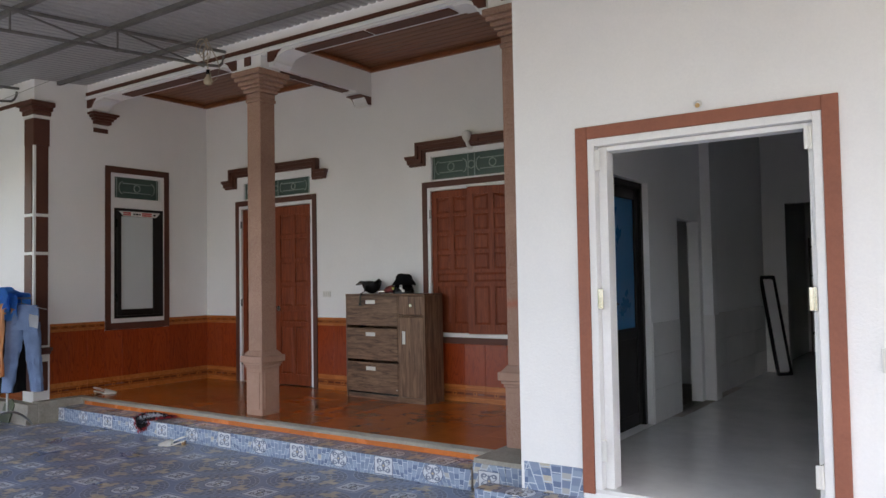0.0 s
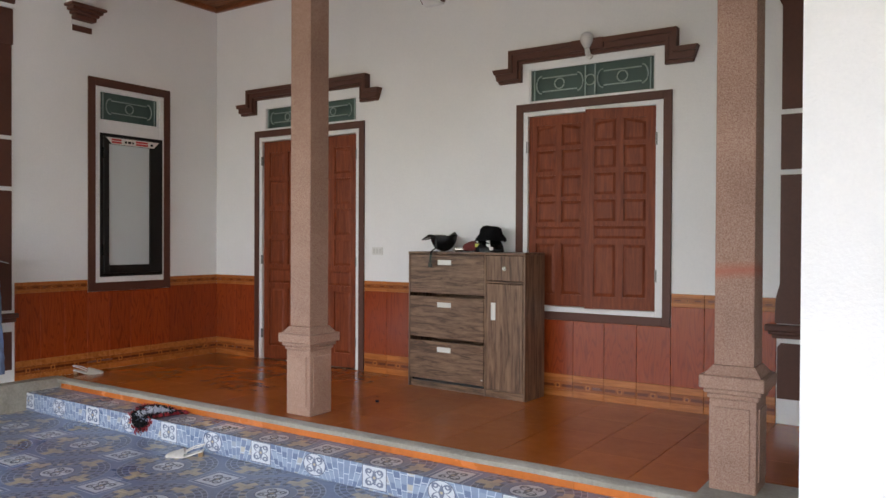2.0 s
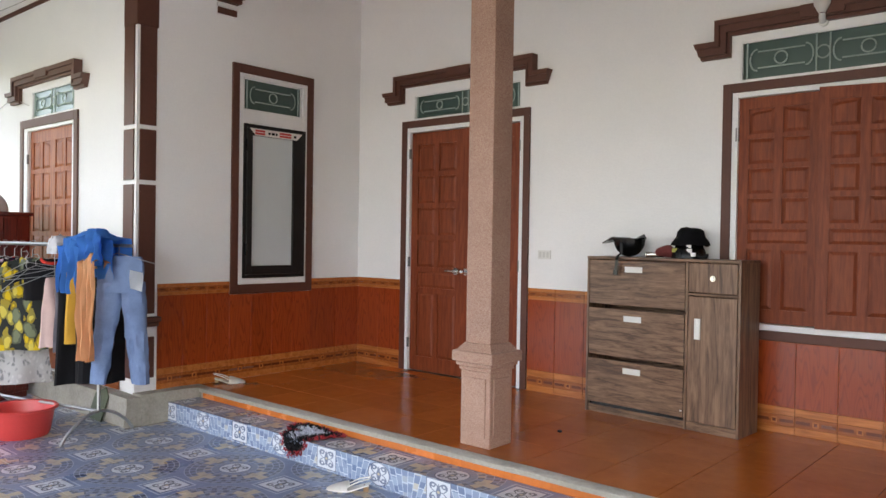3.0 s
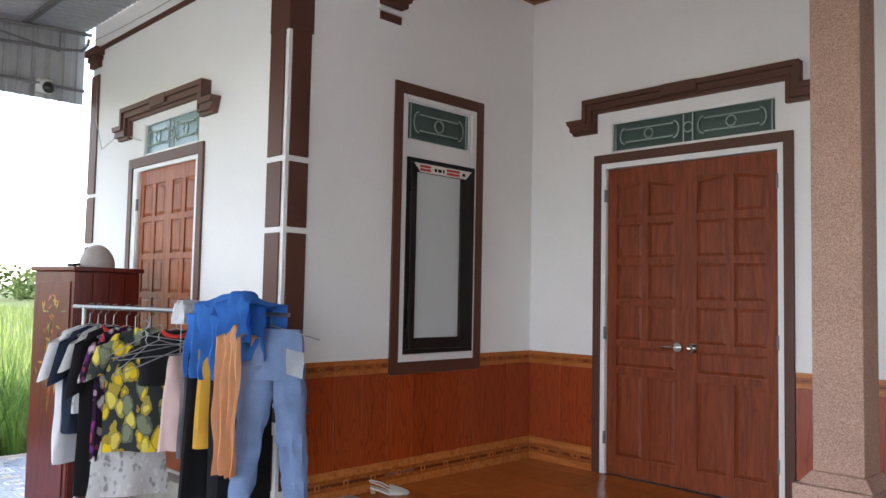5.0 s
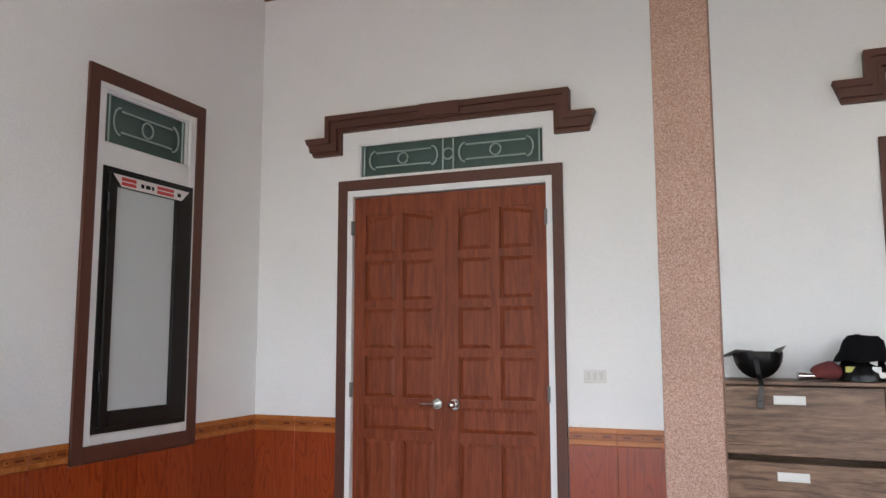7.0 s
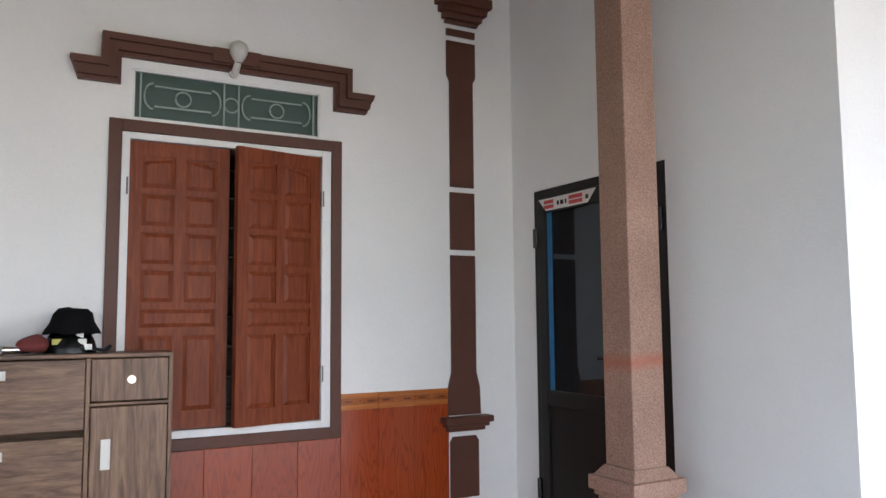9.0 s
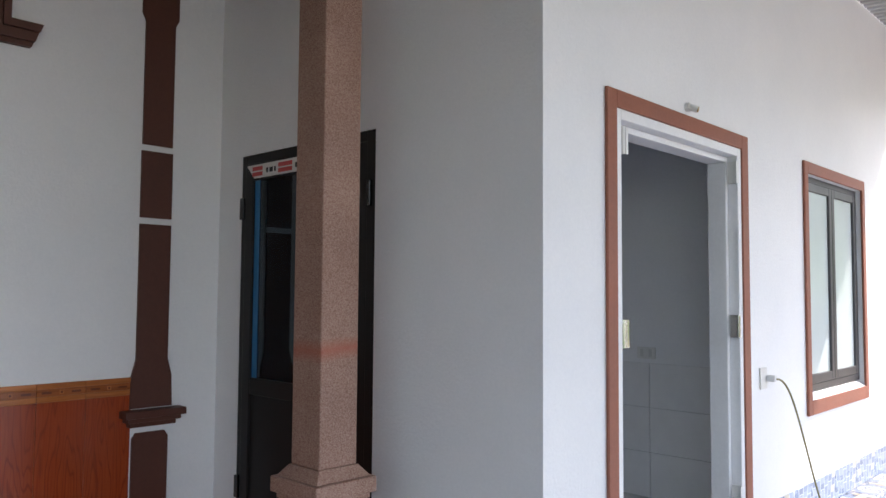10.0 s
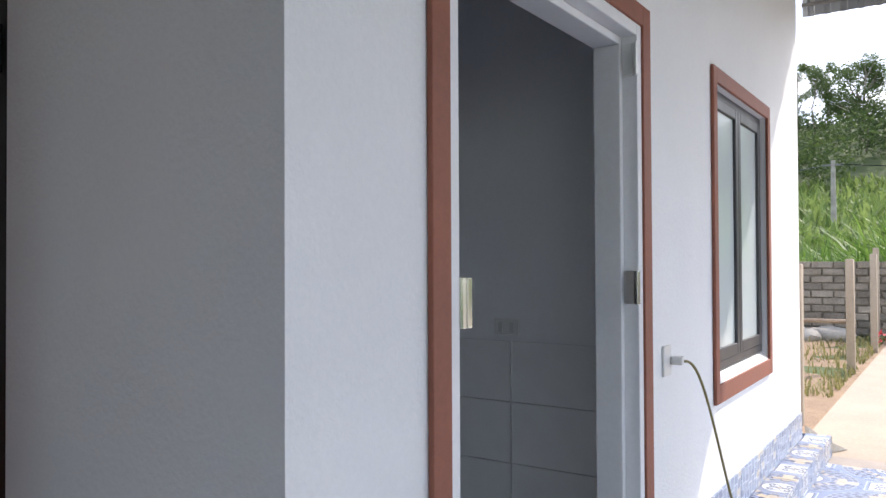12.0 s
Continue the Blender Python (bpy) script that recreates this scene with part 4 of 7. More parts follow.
for x, s in ((-1.872, -1), (-0.686, 1)):
    for z in (0.42, 1.32, 2.15):
        bm = bmesh.new()
        box(bm, x - 0.004, x + 0.004, FRONT + 0.005, FRONT + 0.042, z - 0.06, z + 0.06)
        tube(bm, (x - s * 0.005, FRONT - 0.008, z - 0.06), (x - s * 0.005, FRONT - 0.008, z + 0.06), 0.011, 8)
        box(bm, x - s * 0.022 - 0.010, x - s * 0.022 + 0.010, FRONT - 0.02, FRONT - 0.014, z - 0.06, z + 0.06, 0.002)
        part("hinge", bm, CHROME if z == 1.32 else WPLAST, dj, "bare steel hinge leaf")

# right wing window
bm = bmesh.new()
frame_ring(bm, "x", 0.34, 1.63, 0.73, 2.35, 0.065, 0.065, 0.075, 0.09, FRONT - 0.018, FRONT - 0.002)
structure("trim_window_3", bm, TERRA, "terracotta painted window surround", "trim")
rw = thing("window_3", (0.98, FRONT, 0.8), "two-leaf dark aluminium window with milky glass", "window", kind="structure")
bm = bmesh.new()
frame_ring(bm, "x", 0.402, 1.568, 0.865, 2.273, 0.04, 0.04, 0.04, 0.045, FRONT + 0.03, FRONT + 0.09)
part("window_frame", bm, DARKF, rw)
for x0, x1 in ((0.445, 0.983), (0.987, 1.525)):
    bm = bmesh.new()
    frame_ring(bm, "x", x0, x1, 0.913, 2.23, 0.055, 0.055, 0.055, 0.06, FRONT + 0.022, FRONT + 0.065, 0.005)
    part("sash", bm, DARKF, rw)
    boxpart("pane", (x0 + 0.055, x1 - 0.055, FRONT + 0.038, FRONT + 0.05, 0.973, 2.175), FROSTL, rw, "milky glass")
bm = bmesh.new()
prism(bm, [(0.404, FRONT - 0.012, 0.792), (0.404, FRONT - 0.012, 0.815), (0.404, FRONT + 0.028, 0.858), (0.404, FRONT + 0.10, 0.862), (0.404, FRONT + 0.10, 0.792)], (1.162, 0, 0))
part("window_sill", bm, WTRIM, rw, "white sloping sill")


# ---- painted pilasters ----
def corner_pilaster(x, y, sx, label, w=0.165, south=True, east=True):
    """Brown painted pilaster bands on a house corner, split by white lines, with a flared cap and foot."""
    p = thing("pilaster", (x, y, FL), label, "pilaster", kind="structure")
    t = 0.012
    segs = [(0.30, 0.62), (0.80, 1.80), (1.835, 2.225), (2.26, 3.02)]
    for z0, z1 in segs:
        if south:
            a = sorted((x + sx * -0.03, x - sx * w - sx * 0.02))
            boxpart("band", (a[0], a[1], y - t, y - 0.002, z0, z1), BROWN, p, "", 0.003)
        if east:
            a = sorted((x + 0.002 * sx, x + t * sx))
            boxpart("band", (a[0], a[1], y + 0.02, y + w - 0.01, z0, z1), BROWN, p, "", 0.003)
    bm = bmesh.new()
    for e, z0, z1 in ((0.012, 3.02, 3.32), (0.03, 3.36, 3.41), (0.05, 3.411, 3.455), (0.075, 3.456, 3.51)):
        xa = sorted((x + sx * e, x - sx * (w + 0.02 + e)))
        box(bm, xa[0], xa[1], y - e, y + w + e * 0.5, z0, z1, 0.008)
    part("cap", bm, BROWN, p, "flared dark brown cap")
    boxpart("cap_line", (min(x + sx * 0.02, x - sx * (w + 0.04)), max(x + sx * 0.02, x - sx * (w + 0.04)), y - 0.02, y + w + 0.01, 3.322, 3.356), WTRIM, p)
    bm = bmesh.new()
    for e, z0, z1 in ((0.035, 0.70, 0.735), (0.055, 0.736, 0.775)):
        xa = sorted((x + sx * e, x - sx * (w + 0.02 + e)))
        box(bm, xa[0], xa[1], y - e, y + w + e * 0.5, z0, z1, 0.008)
    part("foot_moulding", bm, BROWN, p, "brown foot moulding")
    return p


corner_pilaster(WEST, WINGY, 1, "brown and white painted corner pilaster")
pl = thing("pilaster", (-11.55, WINGY, FL), "faded brown painted pilaster on the far house corner", "pilaster", kind="structure")
for z0, z1 in ((0.3, 1.80), (1.835, 2.225), (2.26, 3.3)):
    boxpart("band", (-11.618, -11.45, WINGY - 0.014, WINGY - 0.002, z0, z1), BROWN2, pl, "", 0.003)
bm = bmesh.new()
for e, z0, z1 in ((0.03, 3.36, 3.41), (0.05, 3.411, 3.455), (0.075, 3.456, 3.52)):
    box(bm, -11.618, -11.45 + e, WINGY - 0.012 - e, WINGY - 0.001, z0, z1, 0.008)
part("cap", bm, BROWN, pl, "flared brown cap")
# flat pilaster on the veranda back wall
pb = thing("pilaster", (-2.81, BACK, FL), "dark brown flat painted pilaster on the back wall", "pilaster", kind="structure")
XC = -2.822
bm = bmesh.new()


def flat_poly(pts, parent, t=0.014):
    b2 = bmesh.new()
    prism(b2, [(XC + a, BACK - 0.002, z) for a, z in pts], (0, -t, 0))
    part("band", b2, BROWN, parent)


bm.free()
flat_poly([(-0.088, 1.885), (0.088, 1.885), (0.088, 2.25), (-0.088, 2.25)], pb)
flat_poly([(-0.088, 1.12), (-0.112, 1.03), (-0.118, 0.86), (0.118, 0.86), (0.112, 1.03), (0.088, 1.12), (0.088, 1.85), (-0.088, 1.85)], pb)
flat_poly([(-0.085, 2.285), (0.085, 2.285), (0.085, 2.97), (0.105, 3.01), (0.105, 3.235), (-0.105, 3.235), (-0.105, 3.01), (-0.085, 2.97)], pb)
flat_poly([(-0.105, 3.27), (0.105, 3.27), (0.105, 3.315), (-0.105, 3.315)], pb)
flat_poly([(-0.10, 0.36), (0.10, 0.36), (0.10, 0.70), (0.08, 0.73), (-0.08, 0.73), (-0.10, 0.70)], pb)
bm = bmesh.new()
for e, z0, z1 in ((0.12, 3.345, 3.37), (0.14, 3.371, 3.41), (0.165, 3.411, 3.455), (0.19, 3.456, 3.52)):
    box(bm, XC - e, XC + e, BACK - 0.02 - (e - 0.1), BACK - 0.002, z0, z1, 0.008)
part("cap", bm, BROWN, pb, "flared dark brown cap")
bm = bmesh.new()
for e, z0, z1 in ((0.13, 0.765, 0.79), (0.15, 0.791, 0.815), (0.17, 0.816, 0.855)):
    box(bm, XC - e, XC + e, BACK - 0.02 - (e - 0.1), BACK - 0.002, z0, z1, 0.006)
part("foot_moulding", bm, BROWN, pb, "brown foot moulding")
# corbel that carries the beam's west end
cb = thing("corbel", (WEST, 5.06, 3.3), "dark brown moulded corbel under the beam end", "corbel", kind="structure")
bm = bmesh.new()
for e, z0, z1 in ((0.10, 3.36, 3.40), (0.12, 3.401, 3.43), (0.145, 3.431, 3.46), (0.17, 3.461, 3.488)):
    box(bm, WEST + 0.002, WEST + e * 0.8, 5.13 - e, 5.13 + e, z0, z1, 0.008)
part("body", bm, BROWN, cb)
boxpart("band", (WEST + 0.002, WEST + 0.016, 5.04, 5.22, 3.265, 3.315), BROWN, cb)
boxpart("line", (WEST + 0.002, WEST + 0.02, 5.03, 5.23, 3.32, 3.352), WTRIM, cb)
# brown line along the wing's wall under the canopy
bm = bmesh.new()
box(bm, -11.5, WEST - 0.25, WINGY - 0.02, WINGY - 0.002, 3.50, 3.54, 0.004)
structure("trim_wing", bm, BROWN, "thin dark brown moulding along the wing's wall", "trim")

# ---- canopy: corrugated sheet on steel tubes ----
bm = bmesh.new()
X0, X1, YF = -11.9, 2.83, -0.9


def corrugated(bm, x0, x1, p_of, pitch=0.09, h=0.014):
    """Trapezoid ribs along x; p_of(x, d, end) gives the two end points."""
    prev = None
    x = x0
    k = 0
    prof = ((0.0, 0), (0.50, 0), (0.62, 1), (0.88, 1))
    while x < x1:
        for f, up in prof:
            a, b = p_of(x + f * pitch, h * up)
            cur = (bm.verts.new(a), bm.verts.new(b))
            if prev:
                bm.faces.new((prev[0], cur[0], cur[1], prev[1]))
            prev = cur
        x += pitch


def thicken(bm, v):
    bm.normal_update()
    r = bmesh.ops.extrude_face_region(bm, geom=bm.faces[:])
    bmesh.ops.translate(bm, vec=v, verts=[g for g in r["geom"] if isinstance(g, bmesh.types.BMVert)])


YE = lambda x: 4.968 if WEST - 0.06 < x < EAST + 0.05 else (WINGY - 0.002 if x < -6 else FRONT - 0.002)
corrugated(bm, X0, X1, lambda x, d: ((x, YF, ROOFZ(YF) + 0.03 + d), (x, YE(x), ROOFZ(YE(x)) + 0.03 + d)))
thicken(bm, (0, 0, 0.003))
structure("canopy_roof", bm, ROOFM, "grey corrugated metal canopy roof over the courtyard", "roof")
canopy = thing("canopy_frame", (-4.5, 1.0, 3.6), "grey steel tube trusses and purlins under the canopy", "frame", kind="structure")
for y in (4.62, 3.83, 3.0, 2.15, 1.3, 0.45, -0.4, -0.8):
    x0, x1 = X0, X1
    z = ROOFZ(y)
    if y > FRONT:
        x0, x1 = WEST + 0.003, EAST - 0.003
    boxpart("purlin", (x0, x1, y - 0.02, y + 0.02, z - 0.012, z + 0.028), RUSTY, canopy)
for x in (-11.7, -8.86, -6.05, -3.1, -0.3, 2.6):
    ye = YE(x) - 0.003
    bm = bmesh.new()
    sweep(bm, [(x, YF, ROOFZ(YF) - 0.03), (x, ye, ROOFZ(ye) - 0.03)], 0.016, 8)
    y0 = ye - 0.14
    low = [(x, YF, ROOFZ(YF) - 0.24), (x, y0 - 0.1, ROOFZ(y0) - 0.20)]
    low += [(x, y0 + 0.02 + 0.10 * math.sin(a), ROOFZ(ye) - 0.20 + 0.13 * (1 - math.cos(a))) for a in (0.4, 0.8, 1.2, 1.57)]
    sweep(bm, low, 0.014, 8)
    y = y0 - 0.12
    while y > YF:
        tube(bm, (x, y, ROOFZ(y) - 0.03), (x, y, ROOFZ(y) - 0.215), 0.009, 6)
        tube(bm, (x, y, ROOFZ(y) - 0.215), (x, y - 0.9, ROOFZ(y - 0.9) - 0.03), 0.009, 6)
        y -= 0.9
    part("truss", bm, RUSTY, canopy, "", True)
for x, nm in ((X0 + 0.1, "canopy_apron"), (X1, "canopy_apron")):
    ap = thing(nm, (x, 1.0, 3.2), "hanging corrugated metal sheet closing the canopy end", "sheet", kind="structure")
    bm = bmesh.new()
    prev = None
    s = -1 if x < 0 else 1
    y = YF
    top = WINGY - 0.02 if x < 0 else FRONT - 0.02
    while y < top:
        for f, up in ((0.0, 0), (0.55, 0), (0.65, 1), (0.9, 1)):
            yy = min(y + f * 0.11, top)
            cur = (bm.verts.new((x + s * 0.012 * up, yy, 3.22 if x > 0 else 3.08)), bm.verts.new((x + s * 0.012 * up, yy, ROOFZ(yy) + 0.03)))
            if prev:
                bm.faces.new((prev[0], cur[0], cur[1], prev[1]))
            prev = cur
        y += 0.11
    thicken(bm, (0.003, 0, 0))
    part("sheet", bm, ROOFM, ap)
    bm = bmesh.new()
    zb = 3.30 if x > 0 else 3.20
    sweep(bm, [(x - s * 0.03, YF, zb), (x - s * 0.03, top, zb)], 0.014, 8)
    for yy in (3.55, 2.3, 1.0, -0.4):
        tube(bm, (x - s * 0.03, yy, zb), (x - s * 0.03, yy, ROOFZ(yy)), 0.012, 8)
    part("rail", bm, RUSTY, ap, "grey steel tube", True)

# ---- ground, steps, floors ----
bm = bmesh.new()
n = 60
R = 420.0
vs = {}
gx = [-R, -200, -90, -40, -20, -12.4, -12.2, 2.94, 13.4, 14.5, 20, 26, 34, 44, 60, 85, 120, 180, R]
gy = [-R, -200, -100, -50, -20, -8, -3.2, 2.0, 4.4, 8, 14, 24, 40, 70, 120, 200, R]


def ground_z(x, y):
    z = G - 0.03
    if x < -12.3:
        z = G - 0.45
    if x > 26:
        z += min(26.0, (x - 26) * 0.16 + max(0.0, x - 60) * 0.10)
    return z


grid = [[bm.verts.new((x, y, ground_z(x, y))) for y in gy] for x in gx]
for i in range(len(gx) - 1):
    for j in range(len(gy) - 1):
        bm.faces.new((grid[i][j], grid[i + 1][j], grid[i + 1][j + 1], grid[i][j + 1]))
structure("ground", bm, SOIL, "green and brown farmland around the house", "ground")
bm = bmesh.new()
box(bm, 2.94, 13.0, -14.0, 4.42, -0.2, G - 0.006)
# unseen front yard, added pale so that it bounces sunlight under the canopy
box(bm, -12.2, 2.94, -14.0, -3.4, -0.2, G - 0.006)
structure("pavement", bm, PATHC, "pale sandy concrete path beside the house, with an unseen front yard added to bounce light", "pavement")
bm = bmesh.new()
nx, ny = 44, 24
dv = [[bm.verts.new((2.7 + 10.3 * i / nx, 4.425 + 6.5 * j / ny, G - 0.02 + 0.07 * noise.noise((i * 0.33, j * 0.33, 2)) * (1 if j else 0))) for j in range(ny + 1)] for i in range(nx + 1)]
for i in range(nx):
    for j in range(ny):
        bm.faces.new((dv[i][j], dv[i + 1][j], dv[i + 1][j + 1], dv[i][j + 1]))
structure("ground_yard", bm, DIRT, "bare dry dirt yard behind the posts", "ground", True)

bm = bmesh.new()
box(bm, -12.2, 2.94, -3.4, WINGY, -0.2, G - 0.005)
box(bm, WEST + 0.002, EAST, WINGY, 4.9, -0.2, G - 0.005)
court = structure("floor_courtyard", bm, GROUT, "courtyard floor of blue patterned ceramic tiles", "floor")

bm = bmesh.new()
box(bm, WEST + 0.11, -2.97, 4.568, 4.86, G - 0.1, 0.108)
step = structure("step_veranda", bm, GROUT, "low step faced with blue patterned tiles", "step")
bm = bmesh.new()
box(bm, WEST + 0.002, EAST - 0.002, 4.842, BACK + 0.002, G - 0.1, FL - 0.006)
vfloor = structure("floor_veranda", bm, GROUT, "glossy orange-brown tiled veranda floor", "floor")
bm = bmesh.new()
x = WEST + 0.11
pts = []
while x < -2.97:
    pts.append(x)
    x += 0.14
pts.append(-2.97)
rows = []
for i, px in enumerate(pts):
    w1 = 0.008 * noise.noise((px * 3, 0, 0))
    w2 = 0.006 * noise.noise((px * 5, 7, 0))
    rows.append([bm.verts.new(p) for p in ((px, 4.825 + w1, FL - 0.032), (px, 4.822 + w1, FL - 0.006 + w2), (px, 4.835, FL + 0.003 + w2 * 0.5), (px, 4.90 + w1, FL + 0.003), (px, 4.90 + w1, FL - 0.032))])
for a, b in zip(rows, rows[1:]):
    for k in range(5):
        bm.faces.new((a[k], a[(k + 1) % 5], b[(k + 1) % 5], b[k]))
structure("trim_floor_edge", bm, CONCR, "rough cement edge along the veranda floor", "edge", True)
# rough concrete plinths
def lumpy(name, x0, x1, y0, y1, z0, z1, label, seed, amp=0.012, cuts=9):
    bm = bmesh.new()
    box(bm, x0, x1, y0, y1, z0, z1)
    bmesh.ops.subdivide_edges(bm, edges=bm.edges[:], cuts=cuts, use_grid_fill=True)
    for v in bm.verts:
        s = Vector((v.co.x * 3 + seed, v.co.y * 3, v.co.z * 6))
        v.co += Vector((noise.noise(s), noise.noise(s + Vector((9, 0, 0))), 0.6 * noise.noise(s + Vector((0, 9, 0))))) * amp
    return structure(name, bm, CONCR, label, "plinth", True)


lumpy("plinth_west", -9.35, WEST + 0.12, 4.22, WINGY + 0.0, G - 0.05, FL - 0.006, "rough grey concrete plinth under the wing's wall", 1, 0.02)
lumpy("plinth_west_wing", -11.6, -9.35, 4.24, WINGY + 0.0, G - 0.05, FL - 0.006, "rough grey concrete ledge along the wing", 2)
lumpy("plinth_west_return", WEST - 0.01, WEST + 0.13, 4.345, 4.90, G - 0.05, FL + 0.008, "rough grey concrete plinth at the veranda end", 3, 0.012)
lumpy("plinth_column", -2.97, EAST - 0.003, 4.60, 5.25, G - 0.05, FL + 0.004, "cement landing under the granite column", 4, 0.005)
bm = bmesh.new()
box(bm, EAST - 0.25, CORNER + 0.2, 4.16, FRONT - 0.001, G - 0.05, 0.118)
ledge = structure("step_wing", bm, GROUT, "low ledge of blue patterned tiles along the wing", "step")

# ---- pieces: tiles ----
def tile_mesh(name, w, d, h, mat, bev=0.003):
    """A flat tile with chamfered top edges, centred, top at z=0."""
    bm = bmesh.new()
    lo = [bm.verts.new((sx * w / 2, sy * d / 2, -h)) for sx, sy in ((-1, -1), (1, -1), (1, 1), (-1, 1))]
    mi = [bm.verts.new((sx * w / 2, sy * d / 2, -bev * 0.5)) for sx, sy in ((-1, -1), (1, -1), (1, 1), (-1, 1))]
    hi = [bm.verts.new((sx * (w / 2 - bev), sy * (d / 2 - bev), 0)) for sx, sy in ((-1, -1), (1, -1), (1, 1), (-1, 1))]
    for a, b in ((lo, mi), (mi, hi)):
        for i in range(4):
            bm.faces.new((a[i], a[(i + 1) % 4], b[(i + 1) % 4], b[i]))
    bm.faces.new(hi)
    return finish(bm, name, mat)


def lay(me, parent, m, name="tile"):
    ob = new(name, me)
    ob.parent = parent
    ob.matrix_parent_inverse = parent.matrix_world.inverted()
    ob.matrix_basis = m
    return ob


J = 0.0025
# courtyard tiles: near ones singly, the rest joined
cm = tile_mesh("tile", S_PAT - J, S_PAT - J, 0.006, PATT, 0.0015)
rest_v, rest_f = [], []
count = 0
i0 = int((-12.2 - PX) / S_PAT) - 1
for i in range(i0, 19):
    for j in range(-17, 2):
        cx, cy = PX + (i + 0.5) * S_PAT, PY + (j + 0.5) * S_PAT - S_PAT
        xa, xb, ya, yb = cx - S_PAT / 2, cx + S_PAT / 2, cy - S_PAT / 2, cy + S_PAT / 2
        ymax = 4.566 if WEST + 0.12 < cx < -2.7 else (4.22 if cx < WEST else 4.16)
        if xb > 2.94 or xa < -12.2 or ya > ymax - 0.02 or ya < -3.4:
            continue
        if yb <= ymax and count < 300 and cy > 1.4 and -11.5 < cx < 2.9:
            lay(cm, court, Matrix.Translation((cx, cy, G)))
            count += 1
            continue
        yb = min(yb, ymax)
        k = len(rest_v)
        h = J / 2
        rest_v += [(xa + h, ya + h, G), (xb - h, ya + h, G), (xb - h, yb - h, G), (xa + h, yb - h, G), (xa + h, ya + h, G - 0.006), (xb - h, ya + h, G - 0.006), (xb - h, yb - h, G - 0.006), (xa + h, yb - h, G - 0.006)]
        rest_f += [(k, k + 1, k + 2, k + 3), (k + 4, k + 5, k + 1, k), (k + 5, k + 6, k + 2, k + 1), (k + 6, k + 7, k + 3, k + 2), (k + 7, k + 4, k, k + 3)]
me = bpy.data.meshes.new("tiles")
me.from_pydata(rest_v, [], rest_f)
me.materials.append(PATT)
rest = new("tiles", me)
rest.parent = court
tagged(rest, kind="stuff")


def strip_tiles(parent, x0, x1, n, maker):
    w = (x1 - x0) / n
    for k in range(n):
        maker(x0 + (k + 0.5) * w, w)


# veranda step: risers and treads
rm = tile_mesh("tile", S_PAT - J, 0.146, 0.008, PATR, 0.002)
tm = tile_mesh("tile", S_PAT - J, 0.268, 0.008, PATT, 0.002)
em = tile_mesh("tile", 0.30 - J, 0.046, 0.008, EDGEO, 0.002)
nst = 12
ws = (-2.975 - (WEST + 0.115)) / nst
for k in range(nst):
    cx = WEST + 0.115 + (k + 0.5) * ws
    lay(rm, step, pose(cx, 4.560, 0.045, 90))
    lay(tm, step, pose(cx, 4.695, 0.116, 0))
ne = 18
we = (-2.98 - (WEST + 0.18)) / ne
for k in range(ne):
    lay(em, vfloor, pose(WEST + 0.18 + (k + 0.5) * we, 4.832, 0.138, 90))
# landing by the column: riser tiles on its two faces
lm = tile_mesh("tile", 0.265, 0.175, 0.008, PATR, 0.002)
for cx in (-2.84, -2.571):
    lay(lm, ledge, pose(cx, 4.590, 0.075, 90))
# wing ledge: risers, treads and plinth tiles
lr = tile_mesh("tile", S_PAT - J, 0.150, 0.008, PATR, 0.002)
lt = tile_mesh("tile", S_PAT - J, 0.166, 0.008, PATT, 0.002)
lp = tile_mesh("tile", S_PAT - J, 0.186, 0.008, PATR, 0.002)
nn = 12
wl = (CORNER + 0.2 - (EAST - 0.25)) / nn
for k in range(nn):
    cx = EAST - 0.25 + (k + 0.5) * wl
    lay(lr, ledge, pose(cx, 4.152, 0.046, 90))
    lay(lt, ledge, pose(cx, 4.236, 0.126, 0))
npl = 7
for k in range(npl):
    w0 = (CORNER + 0.55) / npl
    cx = -0.55 + (k + 0.5) * w0
    lay(lp, ledge, Matrix.Translation((cx, FRONT - 0.009, 0.22)) @ Matrix.Rotation(radians(90), 4, "X"))
lay(tile_mesh("tile", 0.40, 0.186, 0.008, PATR, 0.002), ledge, pose(-2.205, FRONT - 0.009, 0.205, 90))
lay(tile_mesh("tile", 0.2, 0.150, 0.008, PATR, 0.002), ledge, pose(CORNER + 0.208, 4.25, 0.046, 90, 0, 90))

# veranda floor tiles
fm = tile_mesh("tile", 0.40 - 0.003, 0.40 - 0.003, 0.006, FLOORO, 0.0015)
rv, rf = [], []
for i in range(16):
    for j in range(5):
        xa, ya = WEST + 0.002 + i * 0.40, 4.902 + j * 0.40
        xb, yb = min(xa + 0.40, EAST - 0.002), min(ya + 0.40, BACK)
        if xb - xa > 0.39 and yb - ya > 0.39:
            lay(fm, vfloor, Matrix.Translation(((xa + xb) / 2, (ya + yb) / 2, FL)))
        elif xb - xa > 0.02 and yb - ya > 0.02:
            lay(tile_mesh("tile", xb - xa - 0.003, yb - ya - 0.003, 0.006, FLOORO, 0.0015), vfloor, Matrix.Translation(((xa + xb) / 2, (ya + yb) / 2, FL)))

# wood-print wall tiles: field tiles between strips
wt_mesh = {}


